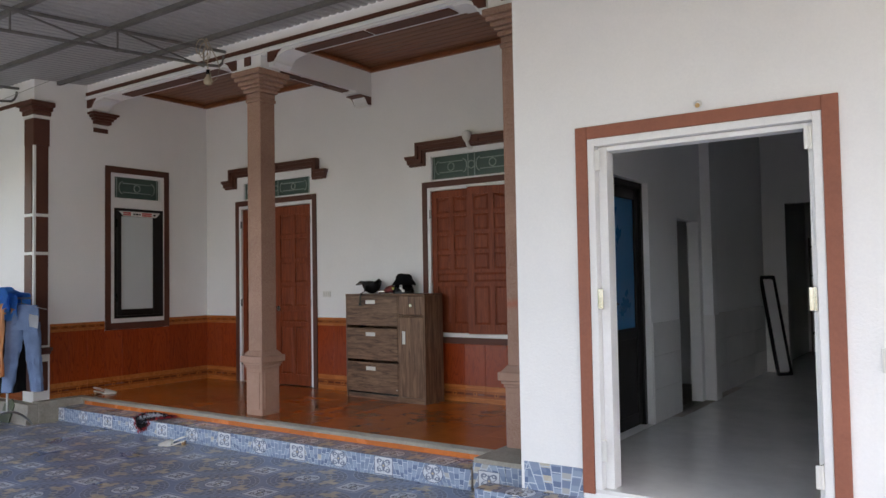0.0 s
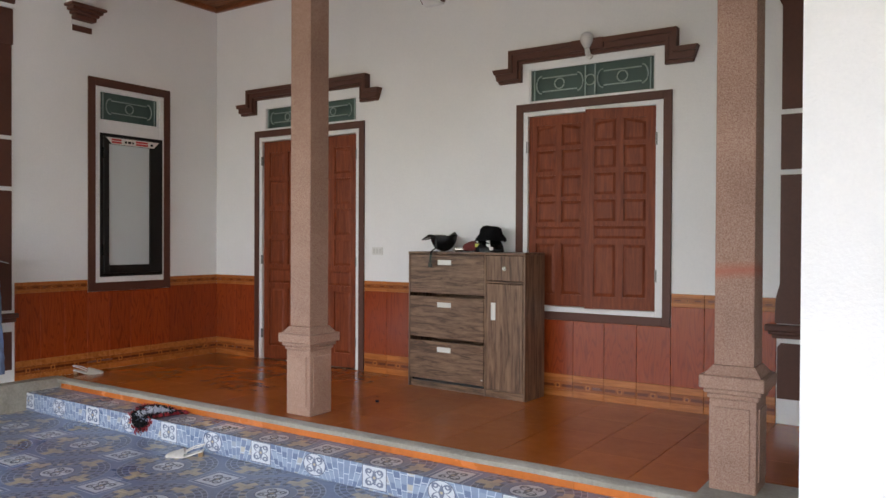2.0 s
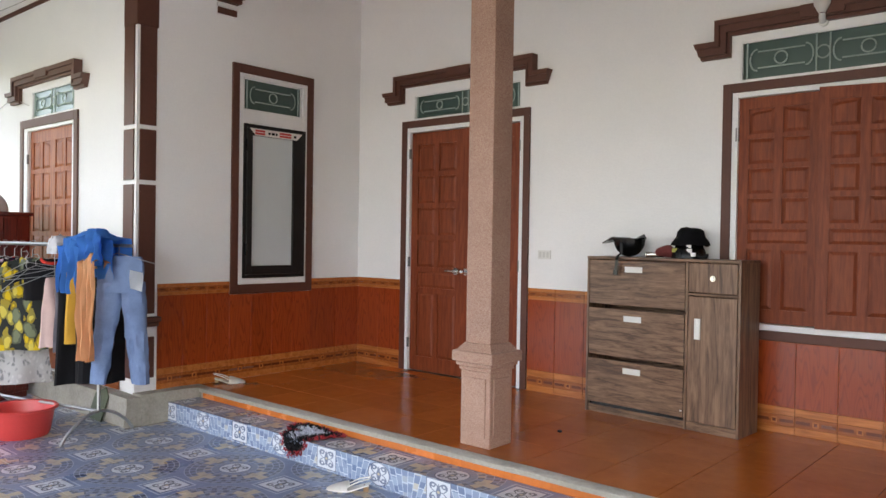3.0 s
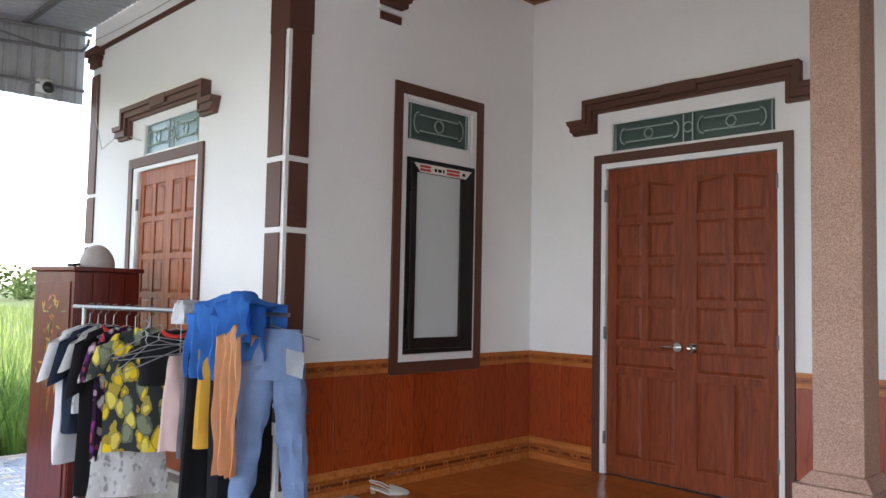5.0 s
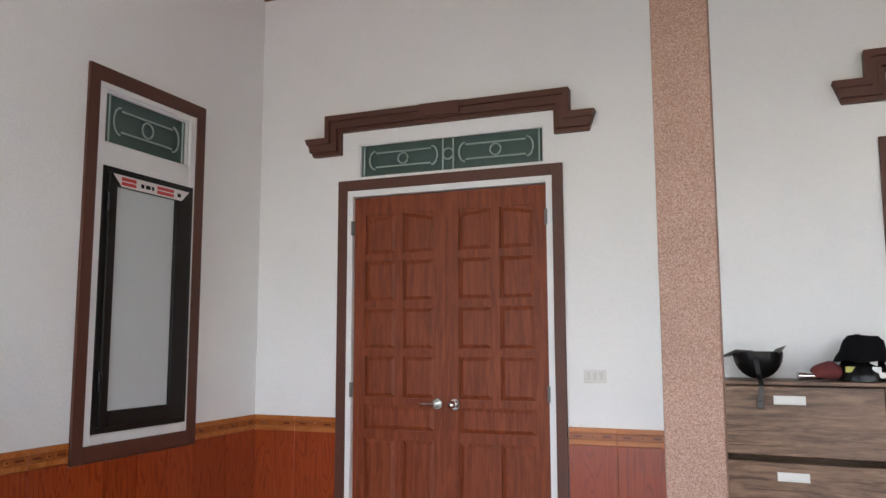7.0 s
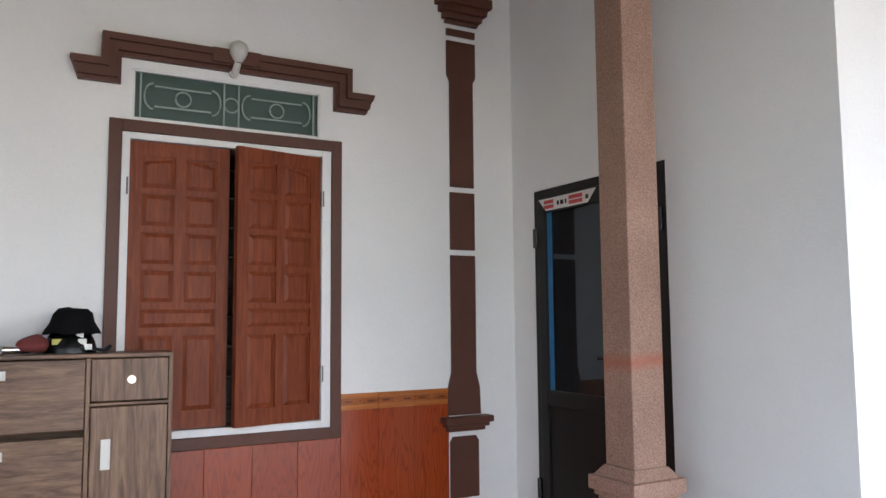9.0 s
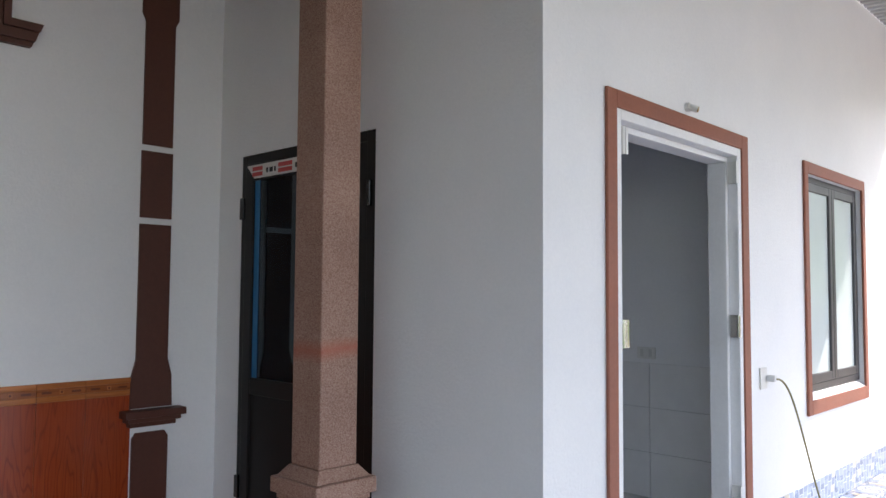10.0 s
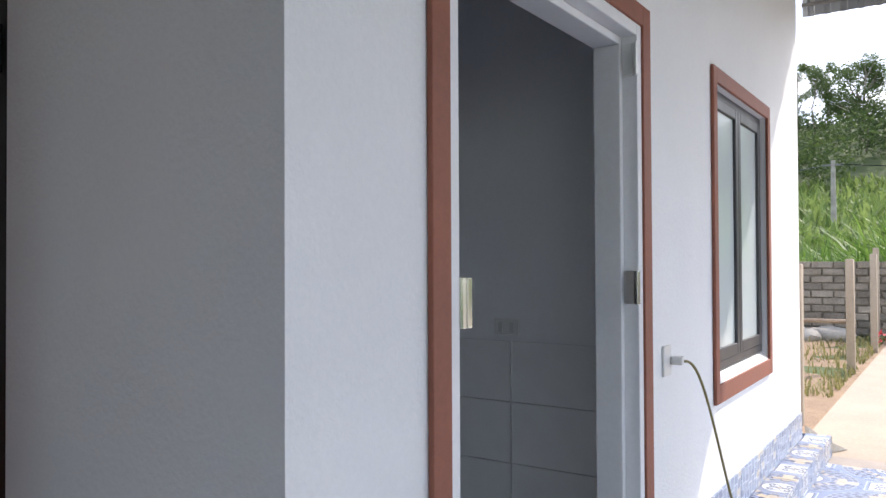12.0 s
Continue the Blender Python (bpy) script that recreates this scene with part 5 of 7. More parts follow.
def wall_tile(axis, a0, a1, z0, z1, d, out, mat, parent, name="tile"):
    key = (axis, round(a1 - a0, 3), round(z1 - z0, 3), mat.name)
    if key not in wt_mesh:
        wt_mesh[key] = tile_mesh("tile", a1 - a0 - 0.003, z1 - z0 - 0.002, 0.008, mat, 0.0015)
    c, z = (a0 + a1) / 2, (z0 + z1) / 2
    m = pose(c, d + out * 0.009, z, 90) if axis == "x" else pose(d + out * 0.009, c, z, 90, 0, 90)
    return lay(wt_mesh[key], parent, m, name)


def wainscot(axis, a0, a1, d, out, label, name, gaps=()):
    """Runs of wall tile: foot strip, field, top strip."""
    bm = bmesh.new()
    dd = sorted((d + out * 0.0015, d + out * 0.0005))
    runs = []
    a = a0
    for g0, g1, gz in sorted(gaps):
        runs.append((a, g0, None))
        runs.append((g0, g1, gz))
        a = g1
    runs.append((a, a1, None))
    for r0, r1, cap in runs:
        top = 1.028 if cap is None else cap
        (box(bm, r0, r1, dd[0], dd[1], FL, top) if axis == "x" else box(bm, dd[0], dd[1], r0, r1, FL, top))
    w = structure(name, bm, JOINT, label, "wainscot")
    for r0, r1, cap in runs:
        if r1 - r0 < 0.02:
            continue
        nt_ = max(1, round((r1 - r0) / 0.25))
        q = (r1 - r0) / nt_
        top = 1.028 if cap is None else cap
        for k in range(nt_):
            b0, b1 = r0 + k * q, r0 + (k + 1) * q
            if top > 0.362:
                wall_tile(axis, b0, b1, 0.362, min(0.936, top), d, out, WTILE, w)
            for z0, z1 in ((FL, 0.362), (0.936, 1.028)):
                if z1 > top + 1e-6:
                    continue
                t3 = (z1 - z0)
                for y0, y1, mt in ((z0, z0 + t3 * 0.3, STRIP), (z0 + t3 * 0.3, z1 - t3 * 0.3, STRIPM), (z1 - t3 * 0.3, z1, STRIP)):
                    wall_tile(axis, b0, b1, y0, y1, d, out, mt, w, "strip")
                zm = (z0 + z1) / 2
                s = t3 * 0.11
                for off, wd, mt in ((0.5, s, STRIP), (0.5, s * 0.55, STRIPD), (0.2, s * 2.2, STRIPD), (0.8, s * 2.2, STRIPD)):
                    hh = s * (0.5 if wd > s else (1.0 if wd == s else 0.55))
                    c = b0 + off * q
                    e = 0.0105 if mt is STRIP else 0.0115
                    key = ("orn", round(wd, 4), round(hh, 4), mt.name)
                    if key not in wt_mesh:
                        wt_mesh[key] = tile_mesh("ornament", wd * 2, hh * 2, 0.002, mt, 0.0005)
                    lay(wt_mesh[key], w, pose(c, d + out * e, zm, 90) if axis == "x" else pose(d + out * e, c, zm, 90, 0, 90), "ornament")
    return w


STRIPM = wood_mat("mid_wood_print_strip_tile", (0.24, 0.06, 0.014), (0.32, 0.085, 0.02), (0.38, 0.11, 0.03), "x", 1.0, 0.2, knots=4.0)
wainscot("x", WEST + 0.0095, -7.927, BACK, -1, "glazed red-brown wood-print wall tiles with ornamental strips", "baseboard_north_1")
wainscot("x", -6.478, -2.93, BACK, -1, "glazed red-brown wood-print wall tiles with ornamental strips", "baseboard_north_2", gaps=((-4.9, -3.636, 0.785),))
wainscot("y", 4.53, BACK - 0.001, WEST, 1, "glazed red-brown wood-print tiles on the end wall", "baseboard_west", gaps=((5.183, 6.062, 0.916),))
bm = bmesh.new()
box(bm, -9.5, -8.75, WINGY - 0.012, WINGY - 0.002, FL, 0.36, 0.003)
structure("baseboard_wing", bm, STRIPM, "orange wood-print tile strip along the wing wall", "baseboard")

# ---- things on the veranda ----
def local_part(name, bm, mat, parent, label="", smooth=False):
    """A part whose mesh is in its parent's own axes."""
    ob = new(name, finish(bm, name, mat, smooth))
    ob.parent = parent
    return tagged(ob, label)


def lbox(name, dims, mat, parent, label="", bevel=0.002):
    bm = bmesh.new()
    box(bm, *dims, bevel=bevel)
    return local_part(name, bm, mat, parent, label)


chest = thing("shoe_cabinet", (-5.752, 6.352, FL), "walnut laminate shoe cabinet with three flaps and a side door", "cabinet", rz=-3.6)
W_, H_, D_ = 1.135, 1.12, 0.292
lbox("side_panel", (0, 0.018, 0.0, D_, 0, H_ - 0.018), WALNUTV, chest)
lbox("side_panel", (W_ - 0.018, W_, 0.0, D_, 0, H_ - 0.018), WALNUTV, chest)
lbox("divider", (0.764, 0.782, 0.0, D_ - 0.01, 0.0, H_ - 0.018), WALNUTV, chest)
lbox("top", (0, W_, -0.004, D_, H_ - 0.018, H_), WALNUT, chest)
lbox("back_panel", (0.018, W_ - 0.018, D_ - 0.008, D_ - 0.002, 0, H_ - 0.018), WALNUT, chest)
lbox("plinth", (0.018, 0.764, 0.012, 0.03, 0, 0.05), WALNUT, chest)
lbox("plinth", (0.782, W_ - 0.018, 0.004, 0.03, 0, 0.055), WALNUT, chest)
lbox("inner_board", (0.018, 0.764, 0.03, D_ - 0.01, 0.05, 0.066), BPLAST, chest)


def pull(parent, x, z, w, h):
    bm = bmesh.new()
    frame_ring(bm, "x", x - w / 2, x + w / 2, z - h / 2, z + h / 2, 0.008, 0.008, 0.007, 0.007, -0.008, 0.002, 0.001)
    box(bm, x - w / 2 + 0.007, x + w / 2 - 0.007, -0.003, 0.002, z - h / 2 + 0.006, z + h / 2 - 0.006)
    local_part("handle", bm, WPLAST, parent, "white recessed plastic handle")


for z0, z1, tilt in ((0.782, 1.096, 0), (0.418, 0.752, 0.6), (0.075, 0.388, 0.8)):
    fp = lbox("flap", (0.022, 0.760, -0.002, 0.016, z0, z1), WALNUT, chest, "", 0.003)
    fp.matrix_basis = Matrix.Translation((0, 0, z0)) @ Matrix.Rotation(radians(tilt), 4, "X") @ Matrix.Translation((0, 0, -z0))
    pull(fp, 0.378, z1 - 0.062, 0.135, 0.04)
dr = lbox("drawer", (0.786, W_ - 0.022, -0.002, 0.016, 0.905, 1.096), WALNUTV, chest, "", 0.003)
bm = bmesh.new()
tube(bm, (0.955, -0.001, 1.0), (0.955, -0.014, 1.0), 0.019, 20)
tube(bm, (0.955, -0.014, 1.0), (0.955, -0.018, 1.0), 0.011, 16)
box(bm, 0.954, 0.956, -0.0195, -0.018, 0.994, 1.006)
local_part("lock", bm, CHROME, dr, "chrome cylinder lock", True)
lbox("rail", (0.782, W_ - 0.018, 0.0, 0.03, 0.885, 0.899), WALNUT, chest)
cd = lbox("door", (0.786, W_ - 0.022, -0.002, 0.016, 0.06, 0.879), WALNUTV, chest, "", 0.003)
bm = bmesh.new()
frame_ring(bm, "x", 0.832, 0.872, 0.60, 0.735, 0.008, 0.008, 0.007, 0.007, -0.008, 0.0, 0.001)
box(bm, 0.840, 0.864, -0.003, 0.0, 0.607, 0.728)
local_part("handle", bm, WPLAST, cd, "white recessed plastic handle")
lbox("latch", (0.74, 0.755, -0.006, -0.001, 0.115, 0.123), WPLAST, chest)

CT = FL + H_


def dome(bm, c, rx, ry, rz, seg=22, rings=9, full=0.5):
    """An oval cap of a sphere, open below."""
    rows = []
    for i in range(rings + 1):
        a = math.pi * full * i / rings
        rows.append([bm.verts.new((c[0] + rx * math.sin(a) * math.cos(2 * math.pi * k / seg), c[1] + ry * math.sin(a) * math.sin(2 * math.pi * k / seg), c[2] + rz * math.cos(a))) for k in range(seg)] if i else [bm.verts.new((c[0], c[1], c[2] + rz))])
    for k in range(seg):
        bm.faces.new((rows[0][0], rows[1][k], rows[1][(k + 1) % seg]))
    for a, b in zip(rows[1:], rows[2:]):
        for k in range(seg):
            bm.faces.new((a[k], b[k], b[(k + 1) % seg], a[(k + 1) % seg]))


# upturned open helmet with a peak and a strap
hx, hy = -5.50, 6.50
h1 = thing("motorbike_helmet", (hx, hy, CT), "black half-shell helmet lying upside down on the cabinet", "helmet")
bm = bmesh.new()
dome(bm, (hx, hy, CT + 0.125), 0.115, 0.10, -0.124, full=0.52)
bmesh.ops.solidify(bm, geom=bm.faces[:], thickness=0.012)
part("shell", bm, BPLAST, h1, "", True)
bm = bmesh.new()
prism(bm, [(hx - 0.19, hy - 0.05, CT + 0.092), (hx - 0.10, hy - 0.075, CT + 0.135), (hx - 0.02, hy - 0.08, CT + 0.13), (hx - 0.02, hy + 0.06, CT + 0.13), (hx - 0.10, hy + 0.06, CT + 0.135), (hx - 0.19, hy + 0.03, CT + 0.095)], (0, 0, 0.008))
part("peak", bm, BPLAST, h1)
bm = bmesh.new()
prism(bm, [(hx + 0.09, hy - 0.08, CT + 0.12), (hx + 0.13, hy - 0.03, CT + 0.165), (hx + 0.11, hy + 0.05, CT + 0.13)], (-0.05, 0.01, -0.02))
part("rear_rim", bm, BPLAST, h1)
bm = bmesh.new()
pts = [(hx - 0.01, hy - 0.098, CT + 0.10), (hx, hy - 0.115, CT + 0.03), (hx + 0.005, 6.318, CT + 0.006), (hx + 0.008, 6.302, CT - 0.02), (hx + 0.0, 6.304, CT - 0.10)]
for a, b in zip(pts, pts[1:]):
    prism(bm, [(a[0] - 0.011, a[1], a[2]), (a[0] + 0.011, a[1], a[2]), (b[0] + 0.011, b[1], b[2]), (b[0] - 0.011, b[1], b[2])], (0, -0.003, -0.001))
box(bm, hx - 0.016, hx + 0.016, 6.294, 6.306, CT - 0.125, CT - 0.09, 0.003)
part("strap", bm, BPLAST, h1, "black webbing chin strap")
FABB = grainy("black_cotton", (0.008, 0.008, 0.010), (0.022, 0.022, 0.025), scale=8, fine=160, rough=0.95, relief=0.4, dist=0.002, spec=0.15)
# helmet with a bucket hat on it
kx, ky = -5.05, 6.49
h2 = thing("motorbike_helmet", (kx, ky, CT), "glossy black helmet with white stickers on the cabinet", "helmet")
bm = bmesh.new()
dome(bm, (kx, ky, CT + 0.002), 0.115, 0.12, 0.135, full=0.5)
bmesh.ops.solidify(bm, geom=bm.faces[:], thickness=0.01)
part("shell", bm, BPLAST, h2, "", True)
for a, z, mt, w in ((0.045, 0.055, WPLAST, 0.018), (0.065, 0.03, WPLAST, 0.022), (0.035, 0.085, WPLAST, 0.016), (-0.06, 0.055, paint("yellow_sticker", (0.45, 0.42, 0.08), 0.4), 0.02)):
    yy = ky - 0.118 * math.sqrt(max(0.05, 1 - (a / 0.115) ** 2 - (z / 0.135) ** 2)) - 0.006
    bm = bmesh.new()
    box(bm, kx + a - w, kx + a + w, yy - 0.002, yy + 0.008, CT + z - 0.013, CT + z + 0.013, 0.002)
    part("sticker", bm, mt, h2, "small sticker")
bm = bmesh.new()
sweep(bm, [(kx + 0.09, ky - 0.08, CT + 0.02), (kx + 0.14, ky - 0.10, CT + 0.012), (kx + 0.165, ky - 0.09, CT + 0.03), (kx + 0.15, ky - 0.07, CT + 0.010)], 0.009, 6)
part("strap", bm, FABB, h2, "black chin strap", True)
hat_ob = bmesh.new()
prof = [(0.128, 0.088), (0.116, 0.112), (0.094, 0.142), (0.084, 0.182), (0.066, 0.203), (0.03, 0.21), (0.001, 0.211)]
rings = lathe(hat_ob, prof, (kx + 0.005, ky, CT), 30)
for r in rings:
    for v in r:
        d = noise.noise(v.co * 14) * 0.016
        v.co += Vector((d, d * 0.5, d))
bmesh.ops.solidify(hat_ob, geom=hat_ob.faces[:], thickness=0.003)
tagged(part("bucket_hat", hat_ob, FABB, None, "", True), "black cotton bucket hat worn over the helmet", "hat")
bm = bmesh.new()
bmesh.ops.create_icosphere(bm, subdivisions=3, radius=1, matrix=Matrix.Translation((-5.20, 6.46, CT + 0.042)) @ Matrix.Diagonal((0.075, 0.055, 0.042, 1)))
for v in bm.verts:
    v.co += Vector((1, 1, 1)) * 0.012 * noise.noise(v.co * 18)
tagged(part("folded_pouch", bm, paint("dark_red_cloth", (0.16, 0.03, 0.03), 0.85, 0.3), None, "", True), "crumpled dark red cloth pouch on the cabinet", "pouch")
sh = thing("small_torch", (-5.28, 6.43, CT), "small silver and black pocket torch on the cabinet", "torch")
bm = bmesh.new()
tube(bm, (-5.33, 6.42, CT + 0.022), (-5.25, 6.44, CT + 0.022), 0.021, 16, 0.017)
part("body", bm, CHROME, sh, "", True)
bm = bmesh.new()
tube(bm, (-5.25, 6.44, CT + 0.022), (-5.215, 6.45, CT + 0.022), 0.018, 16)
part("cap", bm, BPLAST, sh, "", True)

# bulb in a wall holder over the shutters
MILK = paint("milky_bulb_glass", (0.62, 0.62, 0.60), 0.3, 0.03, relief=0.0)
bulb = thing("wall_bulb", (-4.27, BACK, 2.82), "white unlit bulb in a plastic wall holder", "lamp")
bm = bmesh.new()
tube(bm, (-4.272, BACK - 0.002, 2.815), (-4.272, BACK - 0.03, 2.815), 0.027, 16)
sweep(bm, [(-4.272, BACK - 0.03, 2.815), (-4.27, BACK - 0.06, 2.83), (-4.266, BACK - 0.075, 2.86)], 0.02, 12)
part("holder", bm, WPLAST, bulb, "", True)
bm = bmesh.new()
rg = lathe(bm, [(0.018, 0.0), (0.032, 0.02), (0.047, 0.05), (0.05, 0.08), (0.042, 0.105), (0.02, 0.12), (0.001, 0.122)], (-4.265, BACK - 0.085, 2.855), 20)
part("globe", bm, MILK, bulb, "milky glass", True)
for bx, by, bz in ((-1.255, FRONT, 2.395),):
    s = thing("bare_lamp_holder", (bx, by, bz), "small white empty lamp holder above the doorway", "lamp holder")
    bm = bmesh.new()
    tube(bm, (bx, by - 0.001, bz + 0.01), (bx, by - 0.02, bz + 0.008), 0.022, 18)
    tube(bm, (bx, by - 0.02, bz + 0.008), (bx + 0.012, by - 0.055, bz - 0.008), 0.017, 16)
    part("holder", bm, WPLAST, s, "", True)
    bm = bmesh.new()
    tube(bm, (bx + 0.0115, by - 0.053, bz - 0.0077), (bx + 0.013, by - 0.058, bz - 0.009), 0.013, 16)
    part("socket_ring", bm, paint("brass", (0.4, 0.25, 0.08), 0.4), s)


def wall_plate(name, at, axis, out, w, h, label, cuts):
    t = thing(name, at, label, "switch")
    x, y, z = at
    bm = bmesh.new()
    if axis == "x":
        box(bm, x - w / 2, x + w / 2, *sorted((y + out * 0.001, y + out * 0.011)), z - h / 2, z + h / 2, 0.003)
    else:
        box(bm, *sorted((x + out * 0.001, x + out * 0.011)), y - w / 2, y + w / 2, z - h / 2, z + h / 2, 0.003)
    part("plate", bm, WPLAST, t)
    for c in cuts:
        bm = bmesh.new()
        if axis == "x":
            box(bm, x + c - 0.011, x + c + 0.011, *sorted((y + out * 0.011, y + out * 0.014)), z - h * 0.32, z + h * 0.32, 0.001)
        else:
            box(bm, *sorted((x + out * 0.011, x + out * 0.014)), y + c - 0.011, y + c + 0.011, z - h * 0.32, z + h * 0.32, 0.001)
        part("rocker", bm, MILK, t)
    return t


wall_plate("socket_plate", (-6.325, BACK, 1.303), "x", -1, 0.12, 0.07, "white double socket plate on the white wall", (-0.035, 0.0, 0.035))
wall_plate("light_switch", (-0.22, 5.12, 1.108), "y", -1, 0.13, 0.075, "grey-white switch plate above the dado tiles", (-0.03, 0.03))
so = wall_plate("socket_plate", (-0.36, FRONT, 1.02), "x", -1, 0.09, 0.12, "white socket plate with a plug pushed in", ())
bm = bmesh.new()
box(bm, -0.335, -0.295, FRONT - 0.06, FRONT - 0.012, 1.0, 1.035, 0.006)
plug = tagged(part("cable", bm, WPLAST), "yellow-green extension cable plugged into the wall socket", "cable")
bm = bmesh.new()
cpts = []
P0, P1, P2, P3 = Vector((-0.31, FRONT - 0.06, 1.015)), Vector((-0.10, FRONT - 0.10, 1.02)), Vector((-0.16, FRONT - 0.16, 0.45)), Vector((-0.02, FRONT - 0.30, G + 0.006))
for k in range(25):
    t = k / 24
    cpts.append((1 - t) ** 3 * P0 + 3 * t * (1 - t) ** 2 * P1 + 3 * t * t * (1 - t) * P2 + t ** 3 * P3)
cpts += [Vector((0.2, FRONT - 0.62, G + 0.006)), Vector((0.5, FRONT - 1.0, G + 0.006)), Vector((0.9, FRONT - 1.6, G + 0.006))]
sweep(bm, cpts, 0.0055, 8)
part("cord", bm, paint("olive_yellow_cable", (0.20, 0.17, 0.05), 0.5), plug, "olive yellow cord", True)
# a small dark bug on the veranda floor, shaped as a flattened ball
bug = bmesh.new()
bmesh.ops.create_icosphere(bug, subdivisions=2, radius=0.013, matrix=Matrix.Translation((-5.526, 5.652, FL + 0.009)) @ Matrix.Diagonal((1.3, 1, 0.7, 1)))
tagged(part("floor_bug", bug, FABB, None, "", True), "small dark bug on the orange floor", "debris")

# ---- shoes and mat ----
SHOE = grainy("off_white_leather", (0.66, 0.64, 0.59), (0.80, 0.78, 0.74), scale=10, fine=60, rough=0.5, relief=0.1)


def slipper(at, rz, label):
    t = thing("slingback_shoe", at, label, "shoe", "white slingback shoes", rz=rz)
    bm = bmesh.new()
    rows = []
    for i in range(11):
        f = i / 10
        x = 0.235 * f
        w = 0.030 + 0.012 * math.sin(f * 3.0) if f < 0.9 else 0.026
        z = 0.035 * max(0, 1 - f * 2.2) ** 0.8
        rows.append([bm.verts.new((x, -w, z)), bm.verts.new((x, w, z)), bm.verts.new((x, w, z + 0.007)), bm.verts.new((x, -w, z + 0.007))])
    for a, b in zip(rows, rows[1:]):
        for k in range(4):
            bm.faces.new((a[k], a[(k + 1) % 4], b[(k + 1) % 4], b[k]))
    bm.faces.new(rows[0])
    bm.faces.new(rows[-1][::-1])
    local_part("sole", bm, SHOE, t)
    bm = bmesh.new()
    prev = None
    for i in range(8):
        f = i / 7
        x = 0.12 + 0.125 * f
        w = (0.040 if f < 0.6 else 0.040 - 0.05 * (f - 0.6))
        hgt = 0.045 * (1 - f) ** 0.7 + 0.009
        cur = [bm.verts.new((x, w * math.cos(a), 0.004 + hgt * math.sin(a))) for a in [math.pi * k / 8 for k in range(9)]]
        if prev:
            for k in range(8):
                bm.faces.new((prev[k], prev[k + 1], cur[k + 1], cur[k]))
        prev = cur
    bm.faces.new(prev)
    bmesh.ops.solidify(bm, geom=bm.faces[:], thickness=0.002)
    local_part("upper", bm, SHOE, t, "pointed off-white upper", True)
    bm = bmesh.new()
    sweep(bm, [(0.125, -0.036, 0.028), (0.06, -0.036, 0.06), (0.0, -0.02, 0.075), (-0.008, 0, 0.077), (0.0, 0.02, 0.075), (0.06, 0.036, 0.06), (0.125, 0.036, 0.028)], 0.004, 6)
    local_part("strap", bm, SHOE, t, "", True)
    lbox("heel", (0.002, 0.032, -0.018, 0.018, 0.0, 0.035), paint("tan_heel", (0.35, 0.22, 0.12), 0.5), t, "tan block heel", 0.003)


slipper((-6.06, 4.487, G), 217, "off-white slingback shoe lying on the blue tiles")
slipper((-8.485, 5.03, FL + 0.001), 48, "off-white slingback shoe on the veranda floor")
# shaggy rag mat over the step edge
mat_t = thing("rag_mat", (-6.83, 4.66, 0.12), "shaggy heart-shaped rag mat, black with white centre and red edge", "mat")


def heart(a):
    return Vector((0.0155 * 16 * math.sin(a) ** 3, 0.0155 * (13 * math.cos(a) - 5 * math.cos(2 * a) - 2 * math.cos(3 * a) - math.cos(4 * a)), 0))


def mat_pt(a, f):
    p = heart(a) * f
    c, s_ = math.cos(radians(120)), math.sin(radians(120))
    x, y = -6.84 + p.x * c - p.y * s_, 4.68 + 0.8 * (p.x * s_ + p.y * c)
    z = 0.122 if y > 4.556 else 0.122 - min(0.14, (4.556 - y) * 1.5)
    if y < 4.556:
        y = 4.556 - (4.556 - y) * 0.25
    return Vector((x, y, z))


rnd = random.Random(5)
for nm, f0, f1, cnt, mt, lb in (("rag_fringe", 0.55, 0.95, 1500, FABB, "black rag loops"), ("rag_centre", 0.0, 0.62, 900, paint("white_blue_rag", (0.5, 0.53, 0.62), 0.9, 0.3), "white and blue rag loops"), ("rag_edge", 0.9, 1.04, 420, paint("red_rag", (0.35, 0.03, 0.04), 0.9, 0.3), "dark red rag edging")):
    bm = bmesh.new()
    for _ in range(cnt):
        a, f = rnd.uniform(0, 2 * math.pi), math.sqrt(rnd.uniform(f0 * f0, f1 * f1))
        p = mat_pt(a, f)
        d = Vector((rnd.uniform(-1, 1), rnd.uniform(-1, 1), rnd.uniform(0.5, 1.2))).normalized() * rnd.uniform(0.018, 0.032)
        s = Vector((rnd.uniform(-1, 1), rnd.uniform(-1, 1), 0)).normalized() * 0.005
        vs = [bm.verts.new(q) for q in (p - s, p + s, p + d + s * 0.7, p + d - s * 0.7)]
        bm.faces.new(vs)
    part(nm, bm, mt, mat_t, lb)
bm = bmesh.new()
ring0 = [bm.verts.new(mat_pt(2 * math.pi * k / 40, 0.93) + Vector((0, 0, 0.004))) for k in range(40)]
mid = [bm.verts.new(mat_pt(2 * math.pi * k / 40, 0.5) + Vector((0, 0, 0.006))) for k in range(40)]
cc = bm.verts.new(mat_pt(0, 0) + Vector((0, 0, 0.006)))
for k in range(40):
    bm.faces.new((ring0[k], ring0[(k + 1) % 40], mid[(k + 1) % 40], mid[k]))
    bm.faces.new((mid[k], mid[(k + 1) % 40], cc))
bmesh.ops.solidify(bm, geom=bm.faces[:], thickness=0.004)
part("backing", bm, FABB, mat_t)

# ---- clothes rack and clothes ----
RA, RB = Vector((-9.62, 3.62, 0)), Vector((-7.98, 4.03, 0))
RD = (RB - RA).normalized()
RN = Vector((-RD.y, RD.x, 0))
RL = (RB - RA).length
RZ = 1.335
